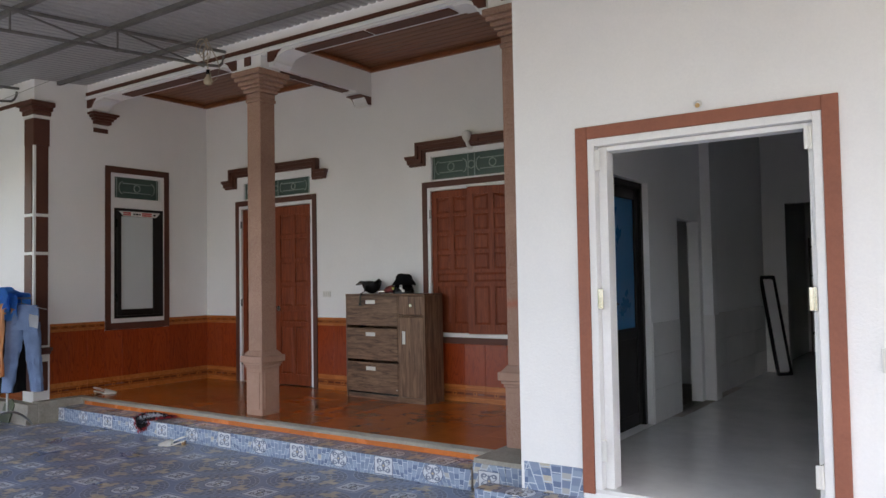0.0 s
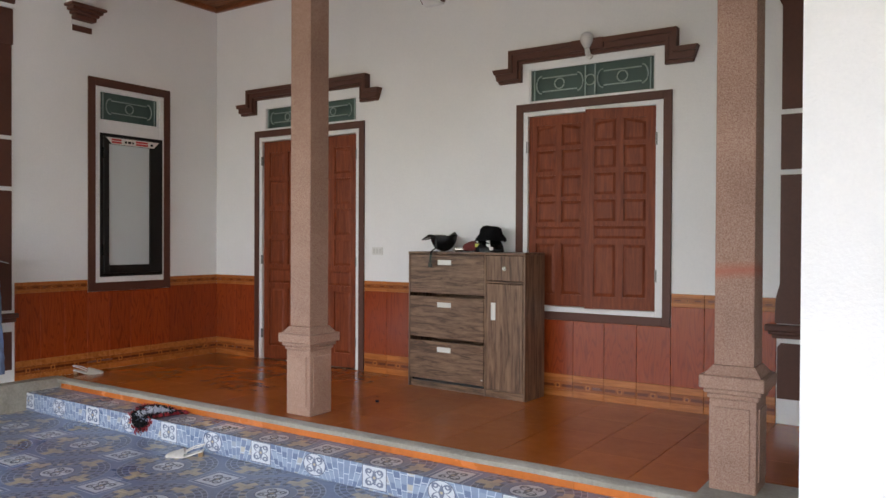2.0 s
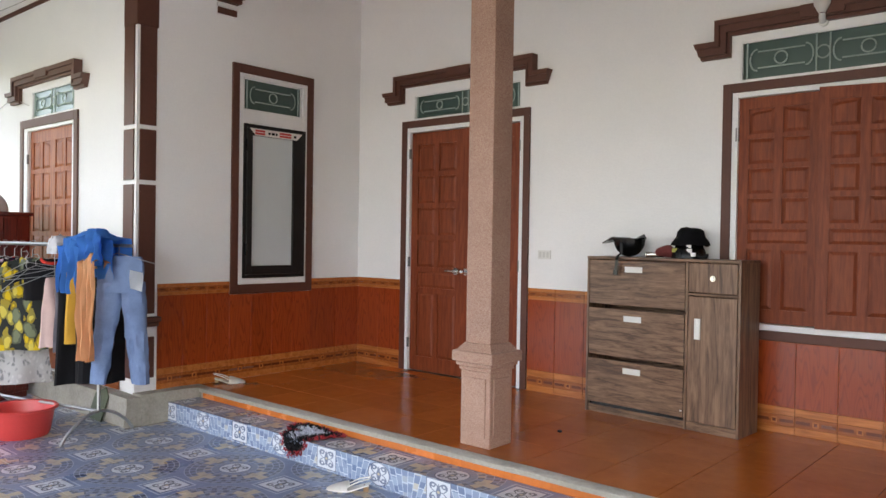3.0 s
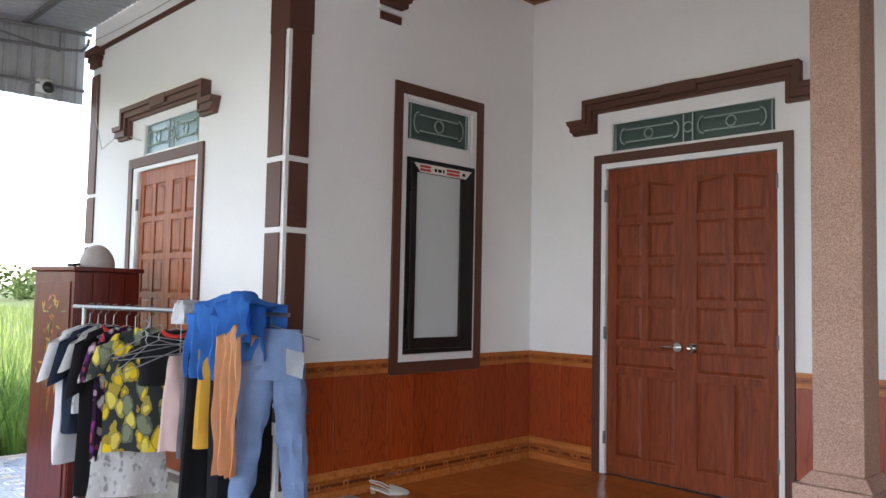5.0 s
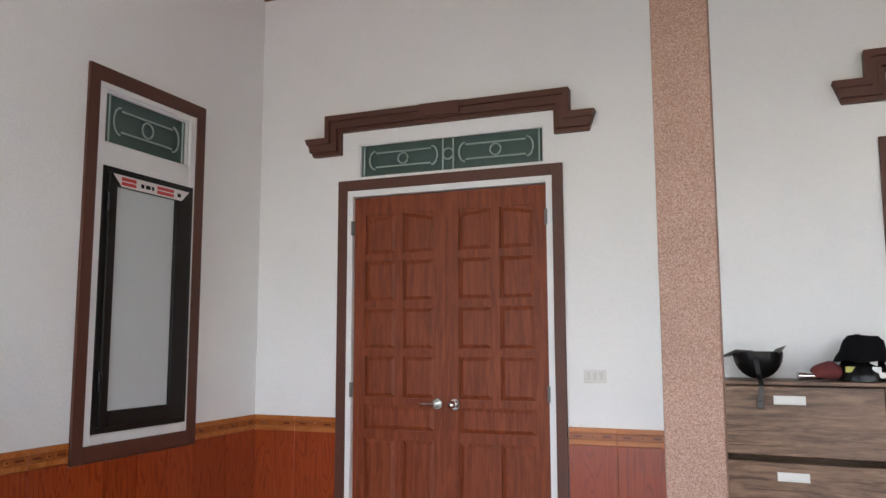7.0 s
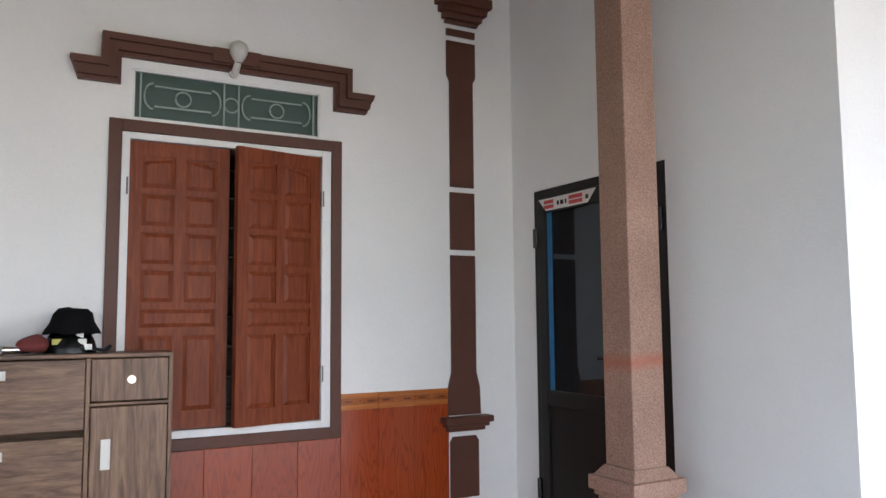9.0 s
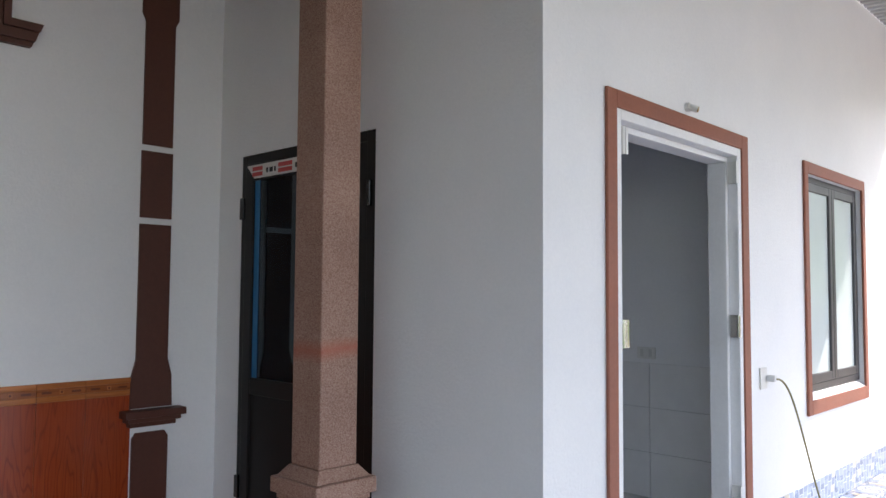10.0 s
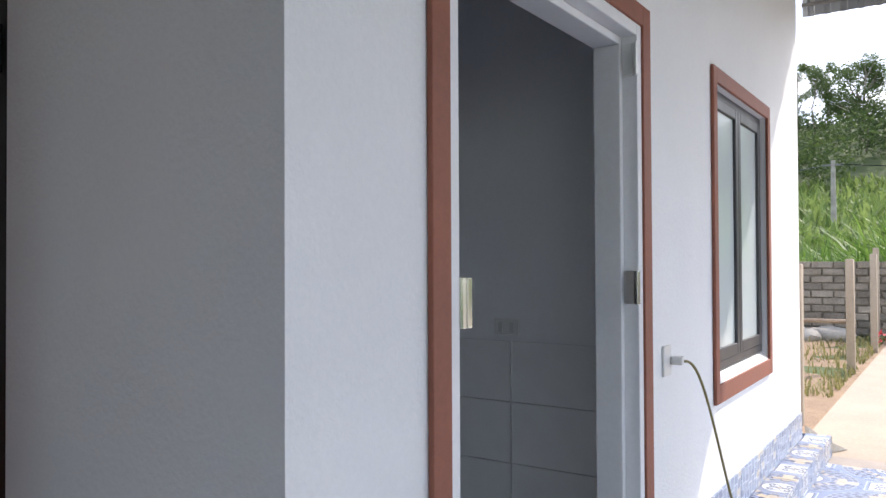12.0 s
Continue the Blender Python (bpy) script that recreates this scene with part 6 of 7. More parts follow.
rack = thing("clothes_rack", (*((RA + RB) / 2).to_tuple()[:2], G), "galvanised tube clothes rack with arched feet", "clothes rack")


def rp(s, n, z):
    p = RA + RD * s + RN * n
    return Vector((p.x, p.y, z))


bm = bmesh.new()
sweep(bm, [rp(-0.06, 0, RZ), rp(RL + 0.02, 0, RZ)], 0.012, 10)
part("rail", bm, STEEL, rack, "", True)
bm = bmesh.new()
sweep(bm, [rp(0.02, 0.10, RZ - 0.01), rp(RL - 0.4, 0.10, RZ - 0.01)], 0.010, 10)
sweep(bm, [rp(0.02, 0.0, RZ - 0.01), rp(0.02, 0.10, RZ - 0.01)], 0.008, 8)
part("rail", bm, STEEL, rack, "", True)
for s in (0.04, RL - 0.30):
    bm = bmesh.new()
    sweep(bm, [rp(s, 0, G + 0.185), rp(s, 0, RZ)], 0.013, 10)
    part("post", bm, STEEL, rack, "", True)
    bm = bmesh.new()
    sweep(bm, [rp(s + 0.06 * (k / 8 - 1) * 0, 0.30 * (k / 8 - 1), G + 0.012 + 0.18 * math.cos((k / 8 - 1) * math.pi / 2) ** 0.8) for k in range(17)], 0.012, 10)
    part("foot", bm, STEEL, rack, "arched tube foot", True)
bm = bmesh.new()
sweep(bm, [rp(0.04, 0, G + 0.19), rp(RL - 0.30, 0, G + 0.19)], 0.011, 10)
part("stretcher", bm, STEEL, rack, "", True)


def cloth(name, c, vary=0.25, rough=0.9):
    return grainy(name, shade(c, 1 - vary), shade(c, 1 + vary), scale=7, fine=220, rough=rough, relief=0.35, dist=0.002, spec=0.15)


def print_cloth(name, ground, spots, scale, gap=0.46, tall=0.6):
    """Loose printed motifs of a few colours, each with a darker rim, on a plain ground."""
    m, nt, b = base_mat(name, 0.85, 0.0, 0.2)
    v = coords(nt, (1, 1, tall), "World")
    nzz = node(nt, "ShaderNodeTexNoise", Scale=14.0, Detail=2.0)
    nt.links.new(v, nzz.inputs["Vector"])
    vv = mix(nt, 0.06, v, nzz.outputs["Color"])
    vo = node(nt, "ShaderNodeTexVoronoi", Scale=scale)
    nt.links.new(vv, vo.inputs["Vector"])
    sepc = nt.nodes.new("ShaderNodeSeparateColor")
    nt.links.new(vo.outputs["Color"], sepc.inputs[0])
    c = ramp(nt, sepc.outputs[0], [(k / len(spots), s) for k, s in enumerate(spots)])
    nt.nodes[-1].color_ramp.interpolation = "CONSTANT"
    rim = math_node(nt, "GREATER_THAN", vo.outputs["Distance"], gap * 0.72)
    c = mix(nt, math_node(nt, "MULTIPLY", rim, 0.55), c, ground)
    c = mix(nt, math_node(nt, "GREATER_THAN", vo.outputs["Distance"], gap), c, ground)
    nt.links.new(c, b.inputs["Base Color"])
    n2 = node(nt, "ShaderNodeTexNoise", Scale=220.0, Detail=3.0)
    nt.links.new(v, n2.inputs["Vector"])
    bump(nt, b, n2.outputs["Fac"], 0.35, 0.002)
    return m


YEL = print_cloth("yellow_leaf_print", (0.025, 0.03, 0.03), [(0.66, 0.48, 0.03), (0.70, 0.54, 0.06), (0.17, 0.20, 0.13), (0.62, 0.44, 0.02), (0.60, 0.50, 0.10)], 20, 0.62)
FLO = print_cloth("purple_floral_print", (0.02, 0.008, 0.025), [(0.24, 0.03, 0.20), (0.60, 0.42, 0.50), (0.50, 0.06, 0.10), (0.12, 0.03, 0.16), (0.60, 0.55, 0.55)], 24, 0.5)
BLK, NAVY, WHT = cloth("black_jersey", (0.012, 0.012, 0.014)), cloth("navy_jersey", (0.018, 0.025, 0.045)), cloth("white_cotton", (0.62, 0.63, 0.66), 0.08)
PINK, GREYS, MUST = cloth("pale_pink_cotton", (0.55, 0.40, 0.37), 0.12), cloth("grey_striped_cotton", (0.13, 0.12, 0.14)), cloth("mustard_cotton", (0.50, 0.27, 0.04), 0.15)
PEACH, BLUE, DENIM = cloth("peach_towelling", (0.85, 0.48, 0.26), 0.12), cloth("bright_blue_fleece", (0.06, 0.26, 0.70), 0.15), cloth("light_denim", (0.15, 0.22, 0.37), 0.3)
REDT = cloth("red_trim", (0.55, 0.05, 0.035))
POCK = cloth("pale_pocket_lining", (0.55, 0.58, 0.62), 0.1)
LACE = print_cloth("grey_white_lace_print", (0.45, 0.46, 0.46), [(0.55, 0.56, 0.56), (0.22, 0.23, 0.24), (0.5, 0.5, 0.5)], 40)


def ring_loft(bm, rings):
    vs = [[bm.verts.new(p) for p in r] for r in rings]
    n_ = len(rings[0])
    for a, b in zip(vs, vs[1:]):
        for k in range(n_):
            bm.faces.new((a[k], a[(k + 1) % n_], b[(k + 1) % n_], b[k]))
    return vs


def garment(s, mat, label, category, length=0.62, half=0.21, sleeve=0.22, name="shirt", yaw=0.0, drop=0.11, n0=0.0, seed=0, seg=22, flare=1.0, collar=None):
    """A garment on a wire hanger, hung square to the rail at s metres along it."""
    g = thing(name, tuple(rp(s, n0, RZ)), label, category, "clothes on the rack")
    ca, sa = math.cos(radians(yaw)), math.sin(radians(yaw))

    def q(x, n, z):
        """x along the rail, n across it."""
        return rp(s + x * ca - n * sa, n0 + x * sa + n * ca, RZ + z)

    bm = bmesh.new()
    rings = []
    top = -drop
    for i in range(15):
        f = i / 14
        z = top - length * f
        if f < 0.1:
            hw = 0.07 + (half - 0.07) * (f / 0.1)
            z = top - 0.045 * (f / 0.1)
        else:
            hw = half * (1 + (flare - 1) * f)
        dep = 0.014 + 0.035 * min(1, f * 3)
        rr_ = []
        for k in range(seg):
            a = 2 * math.pi * k / seg
            fold = 0.020 * f * math.sin(5 * a + seed) + 0.018 * noise.noise((math.cos(a) * 2 + seed, math.sin(a) * 2, f * 3))
            rr_.append(q(math.sin(a) * (dep + fold), math.cos(a) * (hw + fold * 0.6), z + 0.012 * noise.noise((a, seed, 1)) * f))
        rings.append(rr_)
    ring_loft(bm, rings)
    if sleeve:
        for sg in (-1, 1):
            rings = []
            for i in range(7):
                f = i / 6
                c_n = sg * (half - 0.03 + (0.075 if sleeve < 0.3 else 0.06) * f)
                zc = top - 0.07 - sleeve * f
                wdt = 0.075 - 0.012 * f
                rings.append([q(math.sin(2 * math.pi * k / 12) * (0.028 + 0.008 * noise.noise((k, f * 4, seed))), c_n + math.cos(2 * math.pi * k / 12) * wdt, zc - sg * 0.0 + 0.03 * math.cos(2 * math.pi * k / 12) * -sg) for k in range(12)])
            ring_loft(bm, rings)
    part("cloth", bm, mat, g, "", True)
    if collar:
        bm = bmesh.new()
        sweep(bm, [q(0.03 * math.sin(a), 0.07 * math.cos(a), top - 0.005 - 0.03 * abs(math.sin(a))) for a in [2 * math.pi * k / 16 for k in range(17)]], 0.014, 6)
        part("collar", bm, collar, g, "", True)
    bm = bmesh.new()
    sweep(bm, [q(0, 0.0, -drop + 0.01), q(0, 0.0, -0.045), q(0, 0.018, -0.03), q(0, 0.028, 0.0), q(0, 0.015, 0.022), q(0, -0.012, 0.018)], 0.0028, 6)
    hw = min(half, 0.2)
    sweep(bm, [q(0, 0, -drop + 0.012), q(0, hw, -drop - 0.05), q(0, hw * 0.9, -drop - 0.06), q(0, -hw * 0.9, -drop - 0.06), q(0, -hw, -drop - 0.05), q(0, 0, -drop + 0.012)], 0.0028, 6)
    part("hanger", bm, STEEL, g, "thin wire hanger", True)
    return g


garment(0.10, WHT, "white cotton T-shirt on a wire hanger", "shirt", 0.80, seed=1)
garment(0.18, NAVY, "navy T-shirt on a wire hanger", "shirt", 0.62, 0.20, 0.24, seed=2)
garment(0.25, LACE, "grey printed T-shirt squeezed between dark shirts", "shirt", 0.50, 0.18, 0.16, seed=3)
garment(0.33, BLK, "long black shirt with a red collar", "shirt", 0.95, 0.20, 0.30, seed=4, collar=REDT)
garment(0.45, FLO, "purple and pink floral blouse", "blouse", 0.74, 0.19, 0.2, seed=5)
garment(0.53, LACE, "grey and white lace patterned skirt", "skirt", 0.42, 0.17, 0, "skirt", seed=6, flare=1.3, drop=0.64, yaw=-30)
garment(0.66, YEL, "dark shirt printed with yellow fruit", "shirt", 0.68, 0.23, 0.20, seed=7, yaw=-38, collar=YEL)
garment(0.88, BLK, "black top hung on crossed wire hangers", "top", 0.30, 0.19, 0.10, "top", seed=8, yaw=-30, collar=REDT)
garment(0.97, WHT, "white cap-like folded cloth over the rail", "cloth", 0.13, 0.09, 0, "folded_cloth", drop=-0.06, seed=9)
garment(0.98, PINK, "pale pink sleeveless top", "top", 0.50, 0.08, 0, "top", seed=10, flare=1.3, n0=-0.05, drop=0.24)
garment(1.07, GREYS, "dark grey striped shirt hanging folded", "shirt", 0.66, 0.10, 0, seed=11, flare=1.15)
garment(1.15, BLK, "black skirt on a wire hanger", "skirt", 0.88, 0.13, 0, "skirt", seed=12, flare=1.3)
garment(1.24, PINK, "pale beige folded cloth", "cloth", 0.36, 0.05, 0, "folded_cloth", seed=13)
garment(1.33, MUST, "mustard yellow top under a towel", "top", 0.58, 0.17, 0, "top", seed=14, yaw=-35, flare=1.15)
garment(1.40, BLK, "black trousers under the jeans", "trousers", 0.86, 0.16, 0, "trousers", seed=15, yaw=-35)
# loose wire hangers hooked over the black top
for k, (s0, z0, tilt) in enumerate(((0.93, -0.20, 12), (0.97, -0.25, 24), (1.02, -0.22, 6))):
    bm = bmesh.new()
    ct, st_ = math.cos(radians(tilt)), math.sin(radians(tilt))
    tri = [(-0.19, 0.0), (0.02, 0.07), (0.20, 0.0), (0.19, -0.012), (-0.18, -0.012), (-0.19, 0.0)]
    sweep(bm, [rp(s0 + 0.6 * (a * ct - c * st_), -0.24 + 0.8 * (a * ct - c * st_), RZ + z0 + a * st_ + c * ct) for a, c in tri], 0.0028, 6)
    hook = [(0.02, 0.07), (0.02, 0.10), (0.045, 0.125), (0.035, 0.15), (0.01, 0.145)]
    sweep(bm, [rp(s0 + 0.6 * (a * ct - c * st_), -0.24 + 0.8 * (a * ct - c * st_), RZ + z0 + a * st_ + c * ct) for a, c in hook], 0.0028, 6)
    tagged(part("wire_hanger", bm, STEEL, None, "", True), "empty thin wire clothes hanger among the hung clothes", "hanger", "empty hangers")
# denim trousers, hung by the hips and turned towards the courtyard
JS, JN = 1.63, -0.04
jn = thing("jeans", tuple(rp(JS, JN, RZ)), "light blue denim jeans with a pulled-out pocket", "trousers", "clothes on the rack")


def jp(a, dep, z):
    """a along the front of the trousers, dep behind it."""
    return rp(JS + 0.87 * a - 0.49 * dep, JN + 0.49 * a + 0.87 * dep, RZ + z)


def denim_ring(c, w, dep, z, seed, n_=18):
    out = []
    for k in range(n_):
        a = 2 * math.pi * k / n_
        f_ = 0.014 * noise.noise((math.cos(a) * 2.2 + seed, math.sin(a) * 2, z * 9)) + 0.008 * noise.noise((a * 2, z * 22, seed))
        out.append(jp(c + (w + f_) * math.cos(a), (dep + f_ * 1.4) * math.sin(a), z + 0.01 * math.cos(a) * math.sin(z * 40)))
    return out


bm = bmesh.new()
ring_loft(bm, [denim_ring(0.02 + 0.01 * math.sin(i), 0.13 + 0.025 * min(1, i / 4), 0.035 + 0.02 * min(1, i / 3), -0.07 - 0.036 * i, 3.0) for i in range(8)])
part("waist", bm, DENIM, jn, "crumpled denim waist", True)
for sg, end in ((-1, -0.135), (1, 0.155)):
    bm = bmesh.new()
    ring_loft(bm, [denim_ring(0.02 + sg * 0.072 + (end - sg * 0.072 - 0.02) * (i / 17) ** 1.1, 0.088 - 0.030 * i / 17, 0.052 - 0.012 * i / 17, -0.25 - 0.70 * i / 17, 5.0 + sg) for i in range(18)])
    part("leg", bm, DENIM, jn, "", True)
bm = bmesh.new()
for i in range(5):
    z = -0.16 - 0.032 * i
    row = [bm.verts.new(jp(0.10 + 0.085 * j / 4, -0.072 - 0.012 * math.sin(j * 0.9 + i), z - 0.02 * j / 4)) for j in range(5)]
    if i:
        for j in range(4):
            bm.faces.new((prev_row[j], prev_row[j + 1], row[j + 1], row[j]))
    prev_row = row
bmesh.ops.solidify(bm, geom=bm.faces[:], thickness=0.004)
part("pocket", bm, POCK, jn, "pale pulled-out pocket lining", True)
bm = bmesh.new()
sweep(bm, [jp(0, 0, -0.07), jp(0, 0, 0.0), jp(0.02, 0, 0.02)], 0.003, 6)
sweep(bm, [jp(-0.16, -0.02, -0.10), jp(0.0, -0.02, -0.05), jp(0.25, -0.02, -0.12)], 0.004, 6)
part("hanger", bm, STEEL, jn, "thin wire hanger", True)


def drape(name, s, n, length, width, drop_front, drop_back, mat, label, top, seed, cat):
    """A cloth thrown over the rail: hangs down on both sides in folds."""
    bm = bmesh.new()
    nu, nv = 22, 18
    rows = []
    for i in range(nu + 1):
        f = i / nu
        path = f * (drop_front + drop_back) - drop_front
        row = []
        for j in range(nv + 1):
            u = j / nv - 0.5
            hang = abs(path)
            fold = 0.024 * math.sin(u * 21 + seed + 1.5 * f) * min(1, hang * 5) + 0.025 * noise.noise((u * 5 + seed, f * 5, seed))
            side = -1 if path < 0 else 1
            xx = s + u * width * (1 - 0.18 * min(1, hang * 1.2)) + 0.02 * noise.noise((f * 4, u * 4, seed + 3))
            nn_ = n + side * (min(0.06, hang * 0.9) + fold)
            zz = RZ + top - max(0, hang - 0.04) + 0.018 * noise.noise((u * 6, f * 3, seed + 8)) + (0.03 * math.cos(u * 6) if hang < 0.06 else 0)
            row.append(bm.verts.new(rp(xx, nn_, zz)))
        rows.append(row)
    for a, b in zip(rows, rows[1:]):
        for k in range(nv):
            bm.faces.new((a[k], a[k + 1], b[k + 1], b[k]))
    bmesh.ops.solidify(bm, geom=bm.faces[:], thickness=0.006)
    return tagged(part(name, bm, mat, None, "", True), label, cat, "clothes on the rack")


drape("blue_jacket", 1.40, -0.05, 0.4, 0.56, 0.34, 0.30, BLUE, "bright blue fleece jacket thrown over the rack end", 0.075, 2.0, "jacket")
drape("peach_towel", 1.53, -0.16, 0.5, 0.17, 0.74, 0.12, PEACH, "peach towel hanging in long folds", -0.08, 4.0, "towel")
drape("blue_fleece", 1.24, -0.07, 0.3, 0.26, 0.40, 0.2, BLUE, "bright blue fleece sleeve hanging over the rail", 0.02, 6.0, "jacket")
drape("blue_fleece", 1.52, -0.13, 0.3, 0.26, 0.26, 0.1, BLUE, "bright blue fleece collar folded over the jacket", 0.085, 9.0, "jacket")

# red plastic tub
tub = thing("plastic_tub", (-8.75, 3.62, G), "red plastic washing tub with a rolled rim", "tub")
REDP = paint("red_plastic", (0.60, 0.055, 0.05), 0.35, 0.1, relief=0.0)
bm = bmesh.new()
lathe(bm, [(q * 0.91, h * 0.95) for q, h in ((0.001, 0.004), (0.19, 0.004), (0.20, 0.0), (0.215, 0.03), (0.245, 0.20), (0.262, 0.205), (0.268, 0.197), (0.272, 0.205), (0.262, 0.217), (0.243, 0.212), (0.208, 0.03), (0.19, 0.014), (0.001, 0.013))], (-8.75, 3.62, G), 44)
part("bowl", bm, REDP, tub, "", True)
# leaning dustpan-like green board behind the rack
bm = bmesh.new()
prism(bm, [(-8.95, 4.19, G), (-8.72, 4.18, G), (-8.66, 4.215, G + 0.2), (-8.72, 4.218, G + 0.26), (-8.88, 4.218, G + 0.20)], (0, 0.012, 0))
tagged(part("leaning_board", bm, paint("dull_green_plastic", (0.07, 0.085, 0.05), 0.5)), "dull green plastic board leaning on the concrete plinth", "board")

# lacquered cabinet with floral inlay
LAC = wood_mat("dark_red_lacquer", (0.075, 0.007, 0.005), (0.11, 0.011, 0.007), (0.14, 0.016, 0.010), "z", 0.8, 0.28)
ward = thing("lacquer_cabinet", (-9.97, 3.70, G), "dark red lacquered cabinet with floral inlay", "cabinet", rz=194)
# local axes: x away along the inlaid side, y towards the courtyard
HW = 1.62
lbox("body", (0.0, 0.45, -0.50, 0.0, 0.05, HW - 0.03), LAC, ward, "", 0.006)
lbox("top", (-0.02, 0.47, -0.52, 0.02, HW - 0.03, HW), LAC, ward, "", 0.006)
lbox("base", (0.01, 0.44, -0.49, -0.01, 0.0, 0.05), LAC, ward)
for k in range(4):
    lbox("side_plank", (-0.008, -0.0005, -0.49 + k * 0.122, -0.375 + k * 0.122, 0.08, HW - 0.05), LAC, ward)
lbox("side_panel", (0.035, 0.415, 0.0005, 0.008, 0.12, HW - 0.10), LAC, ward)
rnd = random.Random(9)
for nm, mt, cnt, rr0 in (("inlay_leaf", paint("gold_inlay", (0.42, 0.24, 0.05), 0.3), 26, 0.018), ("inlay_flower", paint("shell_inlay", (0.50, 0.16, 0.08), 0.25), 12, 0.016), ("inlay_green", paint("green_inlay", (0.13, 0.16, 0.05), 0.3), 12, 0.015)):
    bm = bmesh.new()
    for _ in range(cnt):
        z = rnd.uniform(0.75, 1.35) if rnd.random() < 0.75 else rnd.uniform(1.35, 1.5)
        x = 0.225 + rnd.gauss(0, 0.06) * (1.3 - abs(z - 1.0))
        a = rnd.uniform(0, math.pi)
        L1, L2 = 1.5 * rr0 * rnd.uniform(0.8, 1.7), rr0 * 0.5
        d1, d2 = Vector((math.cos(a), 0, math.sin(a))) * L1, Vector((-math.sin(a), 0, math.cos(a))) * L2
        c = Vector((x, 0.0082, z))
        prism(bm, [c - d1, c - d2, c + d1, c + d2], (0, 0.0012, 0))
    for k in range(3):
        sweep(bm, [(0.225, 0.009, 0.65), (0.22 + 0.04 * (k - 1), 0.009, 0.95), (0.225 + 0.09 * (k - 1), 0.009, 1.25)], 0.002, 4)
    local_part(nm, bm, mt, ward, "mother-of-pearl and gold inlay")
hw2 = thing("motorbike_helmet", (-10.22, 3.93, G + HW), "off-white open-face helmet on the lacquered cabinet", "helmet")
bm = bmesh.new()
dome(bm, (-10.22, 3.93, G + HW + 0.004), 0.14, 0.115, 0.16, full=0.5)
bmesh.ops.solidify(bm, geom=bm.faces[:], thickness=0.01)
part("shell", bm, paint("white_helmet_paint", (0.66, 0.60, 0.58), 0.25, 0.06, relief=0.0), hw2, "", True)
bm = bmesh.new()
sweep(bm, [(-10.22, 3.81, G + HW + 0.02), (-10.19, 3.77, G + HW + 0.015), (-10.24, 3.75, G + HW + 0.012)], 0.012, 6)
part("strap", bm, FABB, hw2, "black strap", True)

# camera on the canopy apron, hanging bulb with its wire
cc_ = thing("security_camera", (-11.78, 3.98, 3.2), "white dome security camera on the canopy end", "camera")
boxpart("bracket", (-11.79, -11.76, 3.93, 4.06, 3.12, 3.24), WPLAST, cc_, "", 0.008)
bm = bmesh.new()
tube(bm, (-11.76, 4.0, 3.20), (-11.67, 4.0, 3.17), 0.045, 20)
part("housing", bm, WPLAST, cc_, "", True)
bm = bmesh.new()
bmesh.ops.create_uvsphere(bm, u_segments=20, v_segments=12, radius=0.05, matrix=Matrix.Translation((-11.66, 4.0, 3.15)))
part("lens", bm, BPLAST, cc_, "dark glossy dome", True)
hb = thing("hanging_bulb", (-5.6, 4.42, 3.3), "unlit clear bulb on a loose wire under the canopy", "lamp")
bm = bmesh.new()
sweep(bm, [(-5.65, 4.42, 3.66), (-5.62, 4.42, 3.5), (-5.64, 4.43, 3.42), (-5.62, 4.42, 3.37)], 0.004, 6)
for k in range(3):
    sweep(bm, [(-5.72 + 0.04 * k + (0.07 - 0.01 * k) * math.cos(a), 4.42, 3.60 - 0.04 * k + 0.07 * math.sin(a)) for a in [2 * math.pi * i / 14 for i in range(15)]], 0.004, 6)
sweep(bm, [(-5.60, 4.42, 3.36), (-5.56, 4.42, 3.25), (-5.50, 4.42, 3.27), (-5.46, 4.42, 3.36), (-5.50, 4.42, 3.45), (-5.55, 4.42, 3.52), (-5.64, 4.42, 3.66)], 0.004, 6)
part("wire", bm, paint("dirty_cream_wire", (0.40, 0.34, 0.26), 0.6), hb, "tangled cream wire", True)
bm = bmesh.new()
tube(bm, (-5.62, 4.42, 3.37), (-5.62, 4.42, 3.33), 0.018, 12)
part("socket", bm, BPLAST, hb, "", True)
bm = bmesh.new()
lathe(bm, [(0.014, 0.0), (0.022, -0.02), (0.038, -0.045), (0.04, -0.07), (0.03, -0.095), (0.001, -0.105)], (-5.62, 4.42, 3.33), 18)
part("globe", bm, paint("dusty_glass_bulb", (0.42, 0.36, 0.27), 0.15), hb, "dusty glass", True)
bm = bmesh.new()
sweep(bm, [(-12 + k * 0.4, 4.30 + 0.0 * k, 3.62 - 0.05 * math.sin(k * 0.4)) for k in range(17)], 0.003, 5)
tagged(part("loose_wire", bm, paint("grey_wire", (0.3, 0.3, 0.3), 0.5), None, "", True), "thin grey wire strung under the canopy", "wire")
bm = bmesh.new()
sweep(bm, [(-11.5, WINGY - 0.01, 3.3), (-11.48, WINGY - 0.012, 2.9), (-11.3, WINGY - 0.02, 2.62), (-11.0, WINGY - 0.03, 2.68), (-10.75, WINGY - 0.02, 2.66), (-10.55, WINGY - 0.008, 2.60)], 0.004, 5)
tagged(part("loose_wire", bm, paint("white_wire", (0.55, 0.55, 0.55), 0.5), None, "", True), "thin white wire along the wing wall", "wire")

